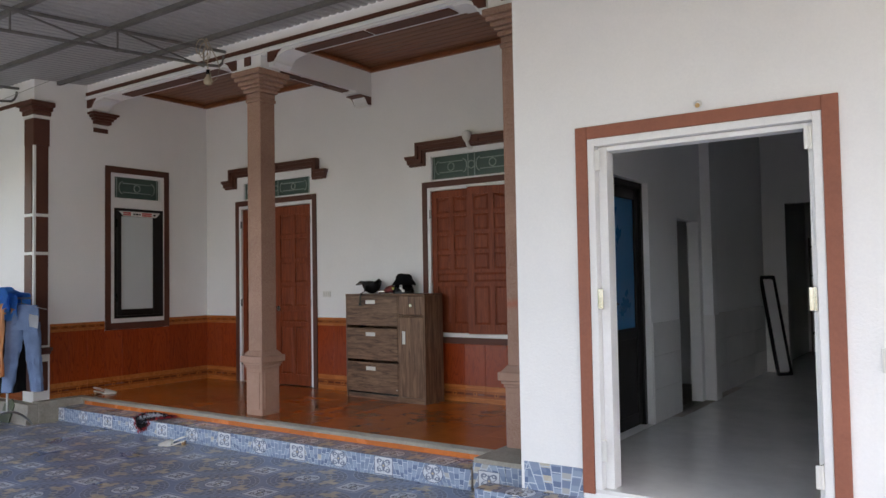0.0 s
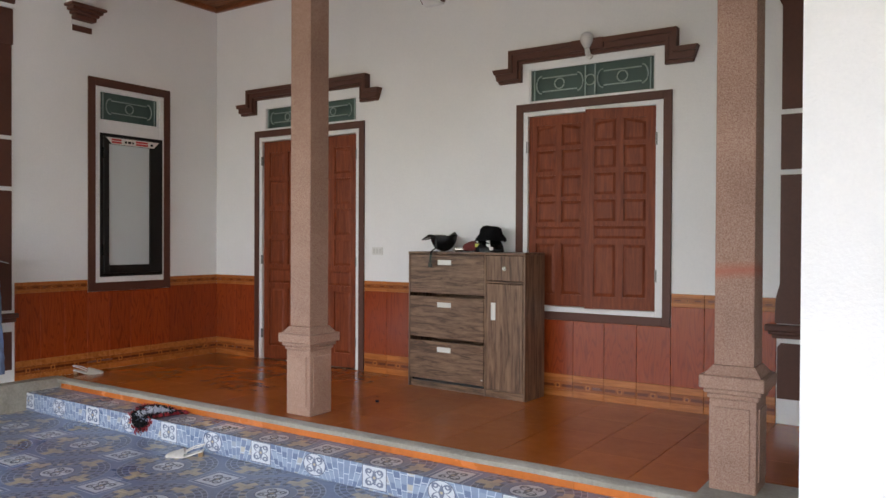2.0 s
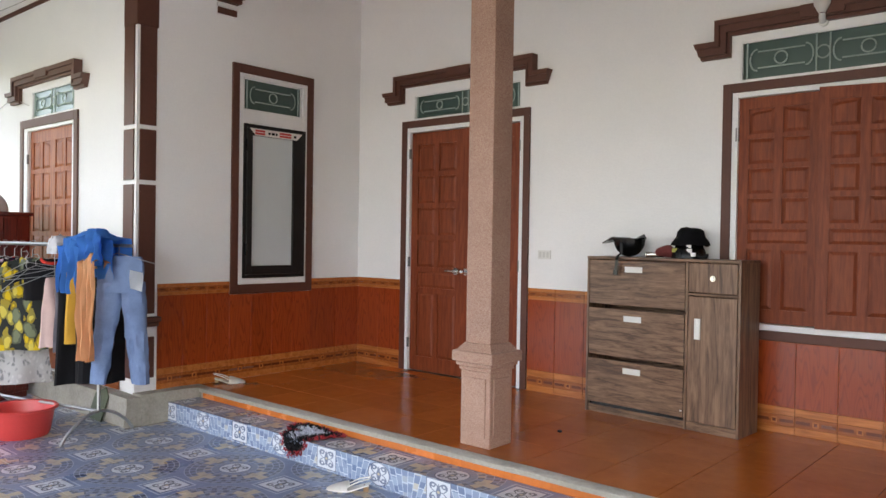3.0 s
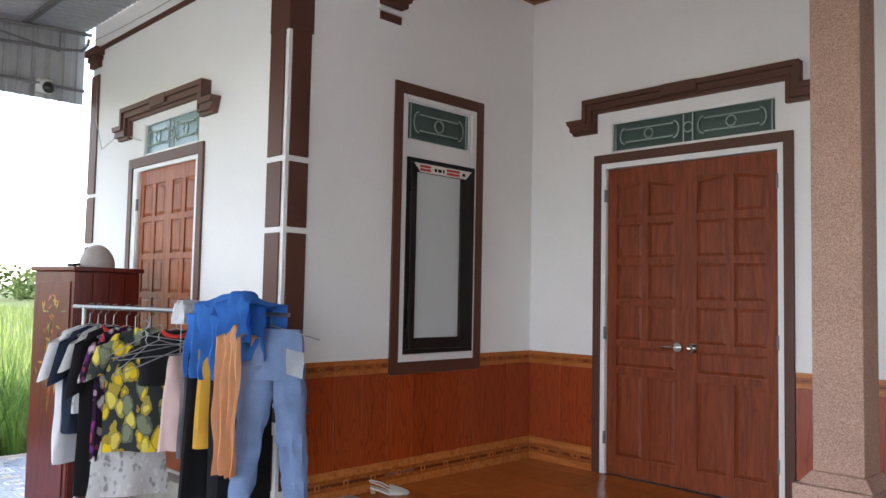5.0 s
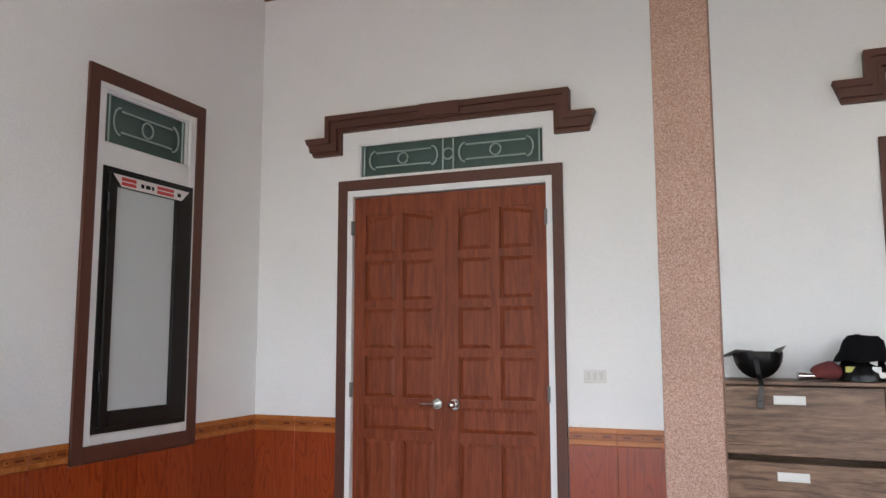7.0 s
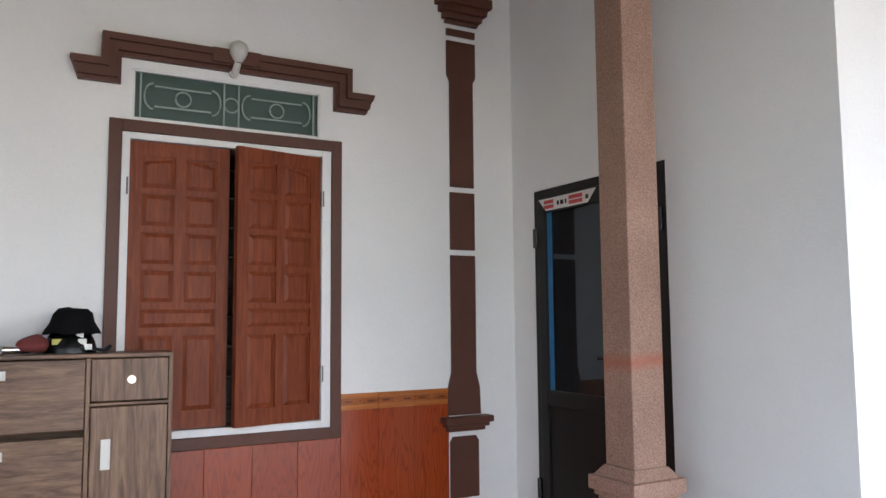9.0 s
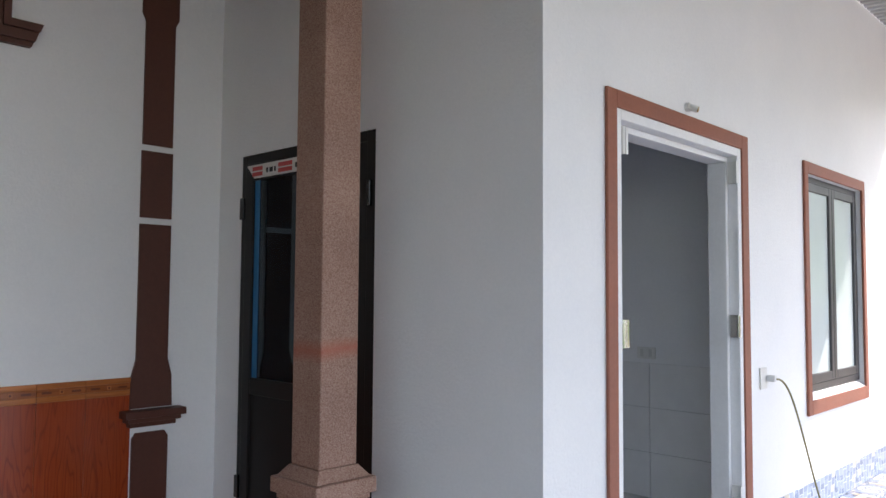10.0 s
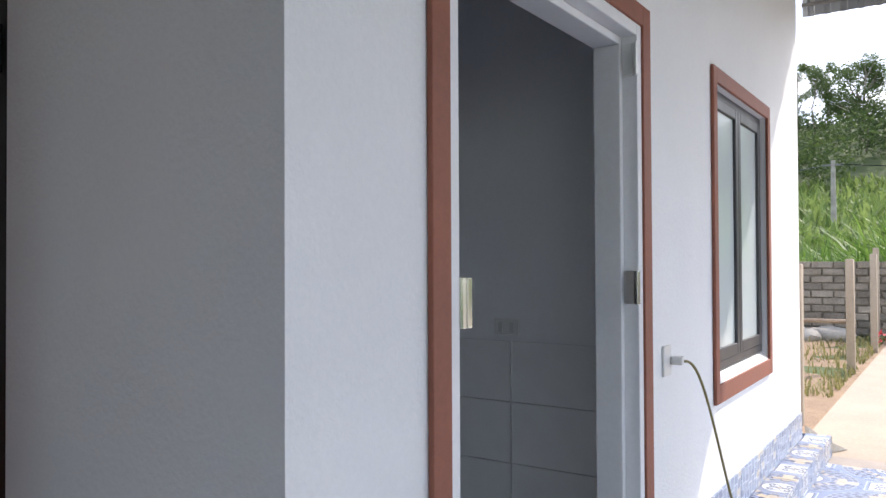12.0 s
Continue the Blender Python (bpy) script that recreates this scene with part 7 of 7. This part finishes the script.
# ---- the room behind the doorway ----
IX = EAST + 0.11
bm = bmesh.new()
box(bm, IX, IX + 0.10, 7.93, 8.12, 0.187, 3.6)
structure("wall_pier", bm, GREYW, "pale plaster pier in the room", "pier")
dado = thing("baseboard_room", (IX, 6.0, 0.19), "white glazed dado tiles round the room", "wainscot", kind="structure")
def dado_run(axis, a0, a1, d, out):
    n_ = max(1, round((a1 - a0) / 0.6))
    for k in range(n_):
        for r in range(3):
            b0, b1 = a0 + (a1 - a0) * k / n_, a0 + (a1 - a0) * (k + 1) / n_
            wall_tile(axis, b0, b1, 0.19 + r * 0.285, 0.19 + (r + 1) * 0.285, d, out, DADO, dado)
dado_run("y", 6.44, 7.16, IX, 1)
dado_run("y", 8.13, 10.59, IX, 1)
dado_run("y", FRONT + 0.16, 10.59, -0.22, -1)
dado_run("x", IX, -2.05, 10.6, -1)
wall_tile("y", 7.93, 8.12, 0.19, 1.045, IX + 0.10, 1, DADO, dado)
wall_tile("x", IX, IX + 0.10, 0.19, 1.045, 7.93, -1, DADO, dado)
lean = thing("metal_trestle", (-2.1, 10.3, 0.19), "narrow black metal frame leaning in the room corner", "frame")
A0, B0 = Vector((-1.98, 10.36, 0.19)), Vector((-2.10, 10.22, 0.19))
T0 = Vector((-2.20, 10.56, 1.42)) - A0
for p, q in ((A0, A0 + T0), (B0, B0 + T0), (A0 + T0 * 0.012, B0 + T0 * 0.012), (A0 + T0 * 0.99, B0 + T0 * 0.99)):
    bm = bmesh.new()
    sweep(bm, [p, q], 0.024, 8)
    part("bar", bm, BPLAST, lean)
bm = bmesh.new()
prism(bm, [A0 + T0 * 0.04, B0 + T0 * 0.04, B0 + T0 * 0.96, A0 + T0 * 0.96], (0.006, -0.006, 0))
part("panel", bm, GREYW, lean, "pale inner panel")
shelf = thing("kitchen_shelf", (-1.7, 13.2, 0.19), "dark metal kitchen shelf with dishes", "shelf")
for z in (0.5, 0.95, 1.4, 1.85):
    boxpart("board", (-2.2, -1.1, 13.1, 13.55, z, z + 0.025), RUSTY, shelf)
for x in (-2.2, -1.12):
    for y in (13.1, 13.53):
        boxpart("post", (x, x + 0.025, y, y + 0.025, 0.186, 2.0), RUSTY, shelf)
rnd = random.Random(3)
for z in (0.525, 0.975, 1.425):
    for k in range(4):
        bm = bmesh.new()
        rr1 = rnd.uniform(0.06, 0.1)
        lathe(bm, [(0.001, 0), (rr1 * 0.6, 0), (rr1, rnd.uniform(0.06, 0.18)), (rr1 * 0.95, 0.06), (0.001, 0.02)], (-2.02 + k * 0.25, 13.3, z), 16)
        tagged(part("cooking_pot", bm, CHROME if k % 2 else RUSTY, None, "", True), "dull metal cooking pot on the dark shelf", "pot", "pots on the shelf")

# ---- yard and fields beyond ----
def post(x, y, h, w=0.10):
    bm = bmesh.new()
    box(bm, x - w / 2, x + w / 2, y - w / 2, y + w / 2, G - 0.2, h, 0.012)
    for v in bm.verts:
        v.co += Vector((noise.noise(v.co * 5), noise.noise(v.co * 5 + Vector((4, 0, 0))), 0)) * 0.012
    tagged(part("concrete_post", bm, PATHC, None, "", True), "rough pale concrete fence post in the yard", "post", "yard posts")


for x, y, h in ((4.02, 4.56, 1.38), (7.83, 4.55, 1.42), (10.4, 4.50, 1.5), (12.3, 4.62, 1.62)):
    post(x, y, h)

# block wall: single blocks with recessed joints
bw = thing("block_wall", (13.2, 6.0, G), "weathered grey cement block garden wall", "wall", kind="structure")
boxpart("mortar", (13.165, 13.235, -2.0, 16.0, G - 0.3, 1.36), MORTAR, bw)
blk = []
for k in range(4):
    bm = bmesh.new()
    box(bm, -0.085, 0.085, -0.183, 0.183, -0.058, 0.058, 0.008)
    for v in bm.verts:
        v.co += Vector((noise.noise(v.co * 9 + Vector((k * 7, 0, 0))), noise.noise(v.co * 8 + Vector((0, k * 5, 0))), noise.noise(v.co * 7 + Vector((0, 0, k * 3))))) * 0.010
    blk.append(finish(bm, "block", BLOCK))
rnd = random.Random(11)
for r in range(10):
    for c in range(20):
        y = 0.6 + c * 0.40 + (0.2 if r % 2 else 0)
        lay(blk[rnd.randrange(4)], bw, pose(13.2 + rnd.uniform(-0.012, 0.012), y, 0.035 + r * 0.142, rnd.uniform(-1, 1), 0, rnd.uniform(-1, 1)), "block")
# rubble and a leaning panel by the wall
pan = bmesh.new()
prism(pan, [(12.4, 6.0, G), (12.4, 7.0, G), (12.85, 6.9, 0.95), (12.85, 6.1, 0.95)], (0.03, 0, 0))
tagged(part("blue_sheet", pan, paint("faded_blue_panel", (0.13, 0.19, 0.25), 0.5, 0.3)), "faded blue plastic sheet leaning near the block wall", "sheet")
rnd = random.Random(21)
for k in range(12):
    bm = bmesh.new()
    bmesh.ops.create_icosphere(bm, subdivisions=2, radius=1, matrix=Matrix.Translation((rnd.uniform(11.6, 12.6), rnd.uniform(5.0, 6.6), G + 0.07)) @ Matrix.Diagonal((rnd.uniform(0.12, 0.3), rnd.uniform(0.15, 0.4), rnd.uniform(0.08, 0.18), 1)))
    for v in bm.verts:
        v.co += Vector((1, 1, 1)) * 0.06 * noise.noise(v.co * 4)
    tagged(part("rubble_sack" if k % 3 else "stone", bm, WPLAST if k % 5 == 4 else CONCR, None, "", True), "pale rubble heaped near the block wall", "rubble", "rubble heap")
bm = bmesh.new()
sweep(bm, [(11.8, 4.9, 0.32), (11.9, 7.0, 0.30)], 0.04, 8)
for y in (4.95, 6.9):
    sweep(bm, [(11.85, y, G - 0.05), (11.85, y, 0.33)], 0.03, 6)
tagged(part("wooden_rail", bm, wood_mat("weathered_pole_wood", (0.2, 0.13, 0.08), (0.32, 0.22, 0.14), (0.42, 0.32, 0.2), "y")), "weathered wooden rail on short stakes", "rail")
rt = bmesh.new()
for k in range(30):
    p = Vector((11.4 + rnd.uniform(-0.15, 0.15), 4.45 + rnd.uniform(-0.15, 0.15), G + rnd.uniform(0.0, 0.2)))
    d = Vector((rnd.uniform(-1, 1), rnd.uniform(-1, 1), rnd.uniform(-0.3, 1))) * 0.09
    s = Vector((d.y, -d.x, 0)) * 0.5
    rt.faces.new([rt.verts.new(q) for q in (p - s, p + d, p + s)])
tagged(part("red_flowers", rt, paint("red_petal", (0.5, 0.03, 0.03), 0.6)), "small clump of red flowers by the path", "flower")
# shards beside the ledge
sd = bmesh.new()
prism(sd, [(3.0, 4.30, G), (3.22, 4.16, G), (3.10, 4.34, G + 0.16)], (0.02, 0.03, 0.0))
prism(sd, [(2.98, 4.2, G), (3.2, 4.08, G), (3.05, 4.22, G + 0.09)], (0.02, 0.03, 0.0))
tagged(part("broken_tile", sd, CONCR), "broken tile shards leaning by the ledge", "tile")


def leaf_mat(name, dark, light, rough=0.55):
    m, nt, b = base_mat(name, rough, 0, 0.3)
    g = nt.nodes.new("ShaderNodeNewGeometry")
    v = coords(nt, (1, 1, 1), "World")
    nz = node(nt, "ShaderNodeTexNoise", Scale=0.5, Detail=3.0)
    nt.links.new(v, nz.inputs["Vector"])
    f = math_node(nt, "ADD", math_node(nt, "MULTIPLY", g.outputs["Random Per Island"], 0.6), math_node(nt, "MULTIPLY", nz.outputs["Fac"], 0.5))
    nt.links.new(ramp(nt, f, [(0.15, dark), (0.9, light)]), b.inputs["Base Color"])
    tr = nt.nodes.new("ShaderNodeBsdfTranslucent")
    nt.links.new(ramp(nt, f, [(0.15, dark), (0.9, light)]), tr.inputs["Color"])
    ms = nt.nodes.new("ShaderNodeMixShader")
    ms.inputs[0].default_value = 0.42
    nt.links.new(b.outputs[0], ms.inputs[1])
    nt.links.new(tr.outputs[0], ms.inputs[2])
    nt.links.new(ms.outputs[0], nt.nodes["Material Output"].inputs["Surface"])
    return m


GRASS = leaf_mat("tall_green_grass", (0.07, 0.13, 0.03), (0.24, 0.32, 0.10))
CANE = leaf_mat("sugar_cane_leaf", (0.04, 0.11, 0.015), (0.18, 0.30, 0.06))
LEAFD = leaf_mat("dark_tree_leaf", (0.03, 0.06, 0.018), (0.10, 0.15, 0.045))
LEAFM = leaf_mat("mid_tree_leaf", (0.05, 0.09, 0.025), (0.15, 0.21, 0.065))
DRY = leaf_mat("dry_weed", (0.12, 0.13, 0.04), (0.30, 0.27, 0.11))
BARK = grainy("pale_bark", (0.13, 0.11, 0.085), (0.30, 0.27, 0.22), scale=3, fine=20, rough=0.9, relief=0.5)


def blades(name, mat, label, category, cells, seed, hmin, hmax, width, lean=0.35, segs=3):
    """Bent tapering blades, joined: one field of grass."""
    r = random.Random(seed)
    vs, fs = [], []
    for x, y, z in cells(r):
        h, a = r.uniform(hmin, hmax), r.uniform(0, 2 * math.pi)
        d = Vector((math.cos(a), math.sin(a), 0))
        sd_ = Vector((-d.y, d.x, 0)) * width * r.uniform(0.6, 1.3)
        ln = r.uniform(0.2, 1.0) * lean * h
        k0 = len(vs)
        for i in range(segs + 1):
            f = i / segs
            c = Vector((x, y, z)) + d * ln * f ** 2 + Vector((0, 0, h * (f - 0.25 * f ** 3 * min(1, ln / h * 2))))
            w = sd_ * (1 - f) ** 0.6
            vs += [tuple(c - w), tuple(c + w)]
        for i in range(segs):
            q = k0 + 2 * i
            fs.append((q, q + 1, q + 3, q + 2))
    me = bpy.data.meshes.new(name)
    me.from_pydata(vs, [], fs)
    me.materials.append(mat)
    return tagged(new(name, me), label, category, "", "stuff")


def field_left(r):
    for _ in range(26000):
        f = r.random() ** 1.8
        x = -12.6 - f * 60
        y = r.uniform(-2, 12 + f * 40) if f < 0.3 else r.uniform(-10, 50)
        yield x, y, G - 0.48


blades("rice_field", GRASS, "tall bright green crop field beside the house", "grass", field_left, 1, 0.6, 1.0, 0.022)
blades("tall_grass", CANE, "tall green grass close to the house", "grass", lambda r: ((r.uniform(-15.5, -12.5), r.uniform(1.5, 9), G - 0.48) for _ in range(2600)), 2, 0.9, 1.5, 0.018, 0.5)
blades("sugar_cane", CANE, "tall green cane behind the block wall", "cane", lambda r: ((13.8 + 10 * r.random() ** 1.3, r.uniform(-6, 22), G) for _ in range(9000)), 3, 1.5, 2.4, 0.028, 0.7, 4)
blades("arching_grass", CANE, "long arching grass leaves above the wall", "grass", lambda r: ((13.9 + r.random() * 2, r.choice((1.8, 3.3, 3.6, 4.6)) + r.gauss(0, 0.25), G) for _ in range(260)), 4, 2.2, 3.2, 0.045, 1.0, 6)
blades("hill_crop", GRASS, "bright green crop rows on the slope", "crop", lambda r: (lambda c: c)((x, y, ground_z(x, y)) for x, y in ((25 + 42 * r.random(), r.uniform(-14, 50)) for _ in range(19000))), 5, 0.9, 1.8, 0.17, 0.6)
blades("dry_weeds", DRY, "dry cut weeds on the dirt", "weeds", lambda r: ((r.uniform(5.5, 12.8), 4.5 + 2.6 * r.random() ** 1.5, G - 0.02) for _ in range(1500)), 6, 0.06, 0.22, 0.012, 1.2)


def leaf_cloud(vs, fs, r, c, rad, n, size, flat=0.75):
    for _ in range(n):
        d = Vector((r.gauss(0, 1), r.gauss(0, 1), r.gauss(0, 1))).normalized()
        p = Vector(c) + Vector((d.x * rad, d.y * rad, d.z * rad * flat)) * r.uniform(0.45, 1.05)
        a = Vector((r.gauss(0, 1), r.gauss(0, 1), r.gauss(0, 0.6))).normalized() * size * r.uniform(0.6, 1.4)
        b = a.cross(Vector((r.gauss(0, 1), r.gauss(0, 1), r.gauss(0, 1)))).normalized() * size * 0.45
        k = len(vs)
        vs += [tuple(p - a), tuple(p + b), tuple(p + a), tuple(p - b)]
        fs.append((k, k + 1, k + 2, k + 3))


def tree(seed, h, spread, leaf, name, label, bare=0.45, n_leaf=95, clumps=16):
    r = random.Random(seed)
    t = thing(name, (0, 0, 0), label, "tree", "hillside trees")
    bm = bmesh.new()
    pts = [Vector((0.05 * h * noise.noise((seed, k * 0.4, 0)), 0.05 * h * noise.noise((k * 0.4, seed, 5)), h * 0.92 * k / 7)) for k in range(8)]
    sweep(bm, pts, [h * 0.017 * (1 - 0.11 * k) for k in range(8)], 8)
    ends = []
    for k in range(clumps):
        f = bare + (0.98 - bare) * (k + r.random()) / clumps
        a = r.uniform(0, 2 * math.pi)
        reach = spread * (0.35 + 0.75 * math.sin(math.pi * min(1, (f - bare) / (1 - bare) * 0.85 + 0.15))) * r.uniform(0.5, 1.1)
        i = min(6, int(f / 0.92 * 7 * 0.9))
        s = pts[i]
        e = Vector((s.x + reach * math.cos(a), s.y + reach * math.sin(a), h * f + reach * 0.2))
        m_ = (s + e) / 2 + Vector((0, 0, -0.05 * reach))
        sweep(bm, [s, m_, e], [h * 0.006, h * 0.004, h * 0.0015], 5)
        ends.append(e)
    local_part("trunk", bm, BARK, t, "pale trunk and limbs", True)
    n_leaf = int(n_leaf * 2.6)
    vs, fs = [], []
    for e in ends:
        leaf_cloud(vs, fs, r, e, spread * r.uniform(0.22, 0.42), n_leaf, 0.0125 * h)
    me = bpy.data.meshes.new("crown")
    me.from_pydata(vs, [], fs)
    me.materials.append(leaf)
    cr = new("crown", me)
    cr.parent = t
    return t


kinds = [tree(1, 11, 2.6, LEAFM, "slender_tree", "tall slender tree with a light airy crown", 0.5), tree(2, 13, 3.0, LEAFM, "slender_tree", "tall pale-trunked tree with an open crown", 0.55, 80), tree(3, 9, 3.6, LEAFD, "broad_tree", "dense dark green broadleaf tree", 0.25, 150, 20), tree(4, 10, 3.2, LEAFD, "broad_tree", "dark broadleaf tree on the hill slope", 0.3, 130, 18)]
r7 = random.Random(17)
first = [True] * 4
for k in range(46):
    x, y = r7.uniform(72, 104), r7.uniform(-14, 62)
    i = r7.randrange(4)
    m = pose(x, y, ground_z(x, y) - 0.1, 0, 0, r7.uniform(0, 360)) @ Matrix.Diagonal((*[r7.uniform(0.7, 1.0)] * 3, 1))
    if first[i]:
        first[i] = False
        kinds[i].matrix_basis = m
    else:
        copy_thing(kinds[i], Matrix.LocRotScale(m.to_translation(), m.to_quaternion(), None))
vs, fs = [], []
for k in range(330):
    x, y = r7.uniform(64, 112), r7.uniform(-45, 85)
    leaf_cloud(vs, fs, r7, (x, y, ground_z(x, y) + r7.uniform(0.8, 3.5)), r7.uniform(1.8, 3.6), 250, 0.21)
me = bpy.data.meshes.new("hill_woods")
me.from_pydata(vs, [], fs)
me.materials.append(LEAFD)
tagged(new("hill_woods", me), "dense dark green undergrowth on the wooded hill", "woods", "", "stuff")
vs, fs = [], []
for k in range(200):
    y = r7.uniform(-60, 160)
    x = -120 + r7.uniform(-14, 14)
    leaf_cloud(vs, fs, r7, (x, y, r7.uniform(0.3, 2.6)), r7.uniform(1.8, 3.4), 60, 0.5)
me = bpy.data.meshes.new("distant_tree_line")
me.from_pydata(vs, [], fs)
me.materials.append(LEAFD)
tagged(new("distant_tree_line", me), "low distant line of trees beyond the field", "woods", "", "stuff")
# utility pole with wires
pz = ground_z(41.5, 8.9)
pole = thing("utility_pole", (41.5, 8.9, pz), "grey concrete utility pole with sagging wires", "pole")
bm = bmesh.new()
tube(bm, (41.5, 8.9, pz - 0.3), (41.5, 8.9, pz + 4.2), 0.16, 12, 0.11)
part("shaft", bm, CONCR, pole, "", True)
boxpart("crossarm", (41.44, 41.56, 8.4, 9.4, pz + 3.9, pz + 4.0), RUSTY, pole)
for y1, x1, z1 in ((40, 44, 4.2), (-20, 38, 4.6)):
    bm = bmesh.new()
    sweep(bm, [(41.5 + (x1 - 41.5) * k / 12, 8.9 + (y1 - 8.9) * k / 12, pz + 4.0 + (z1 - 5.0) * k / 12 - 1.0 * math.sin(math.pi * k / 12)) for k in range(13)], 0.022, 5)
    part("wire", bm, BPLAST, pole, "sagging black wire", True)
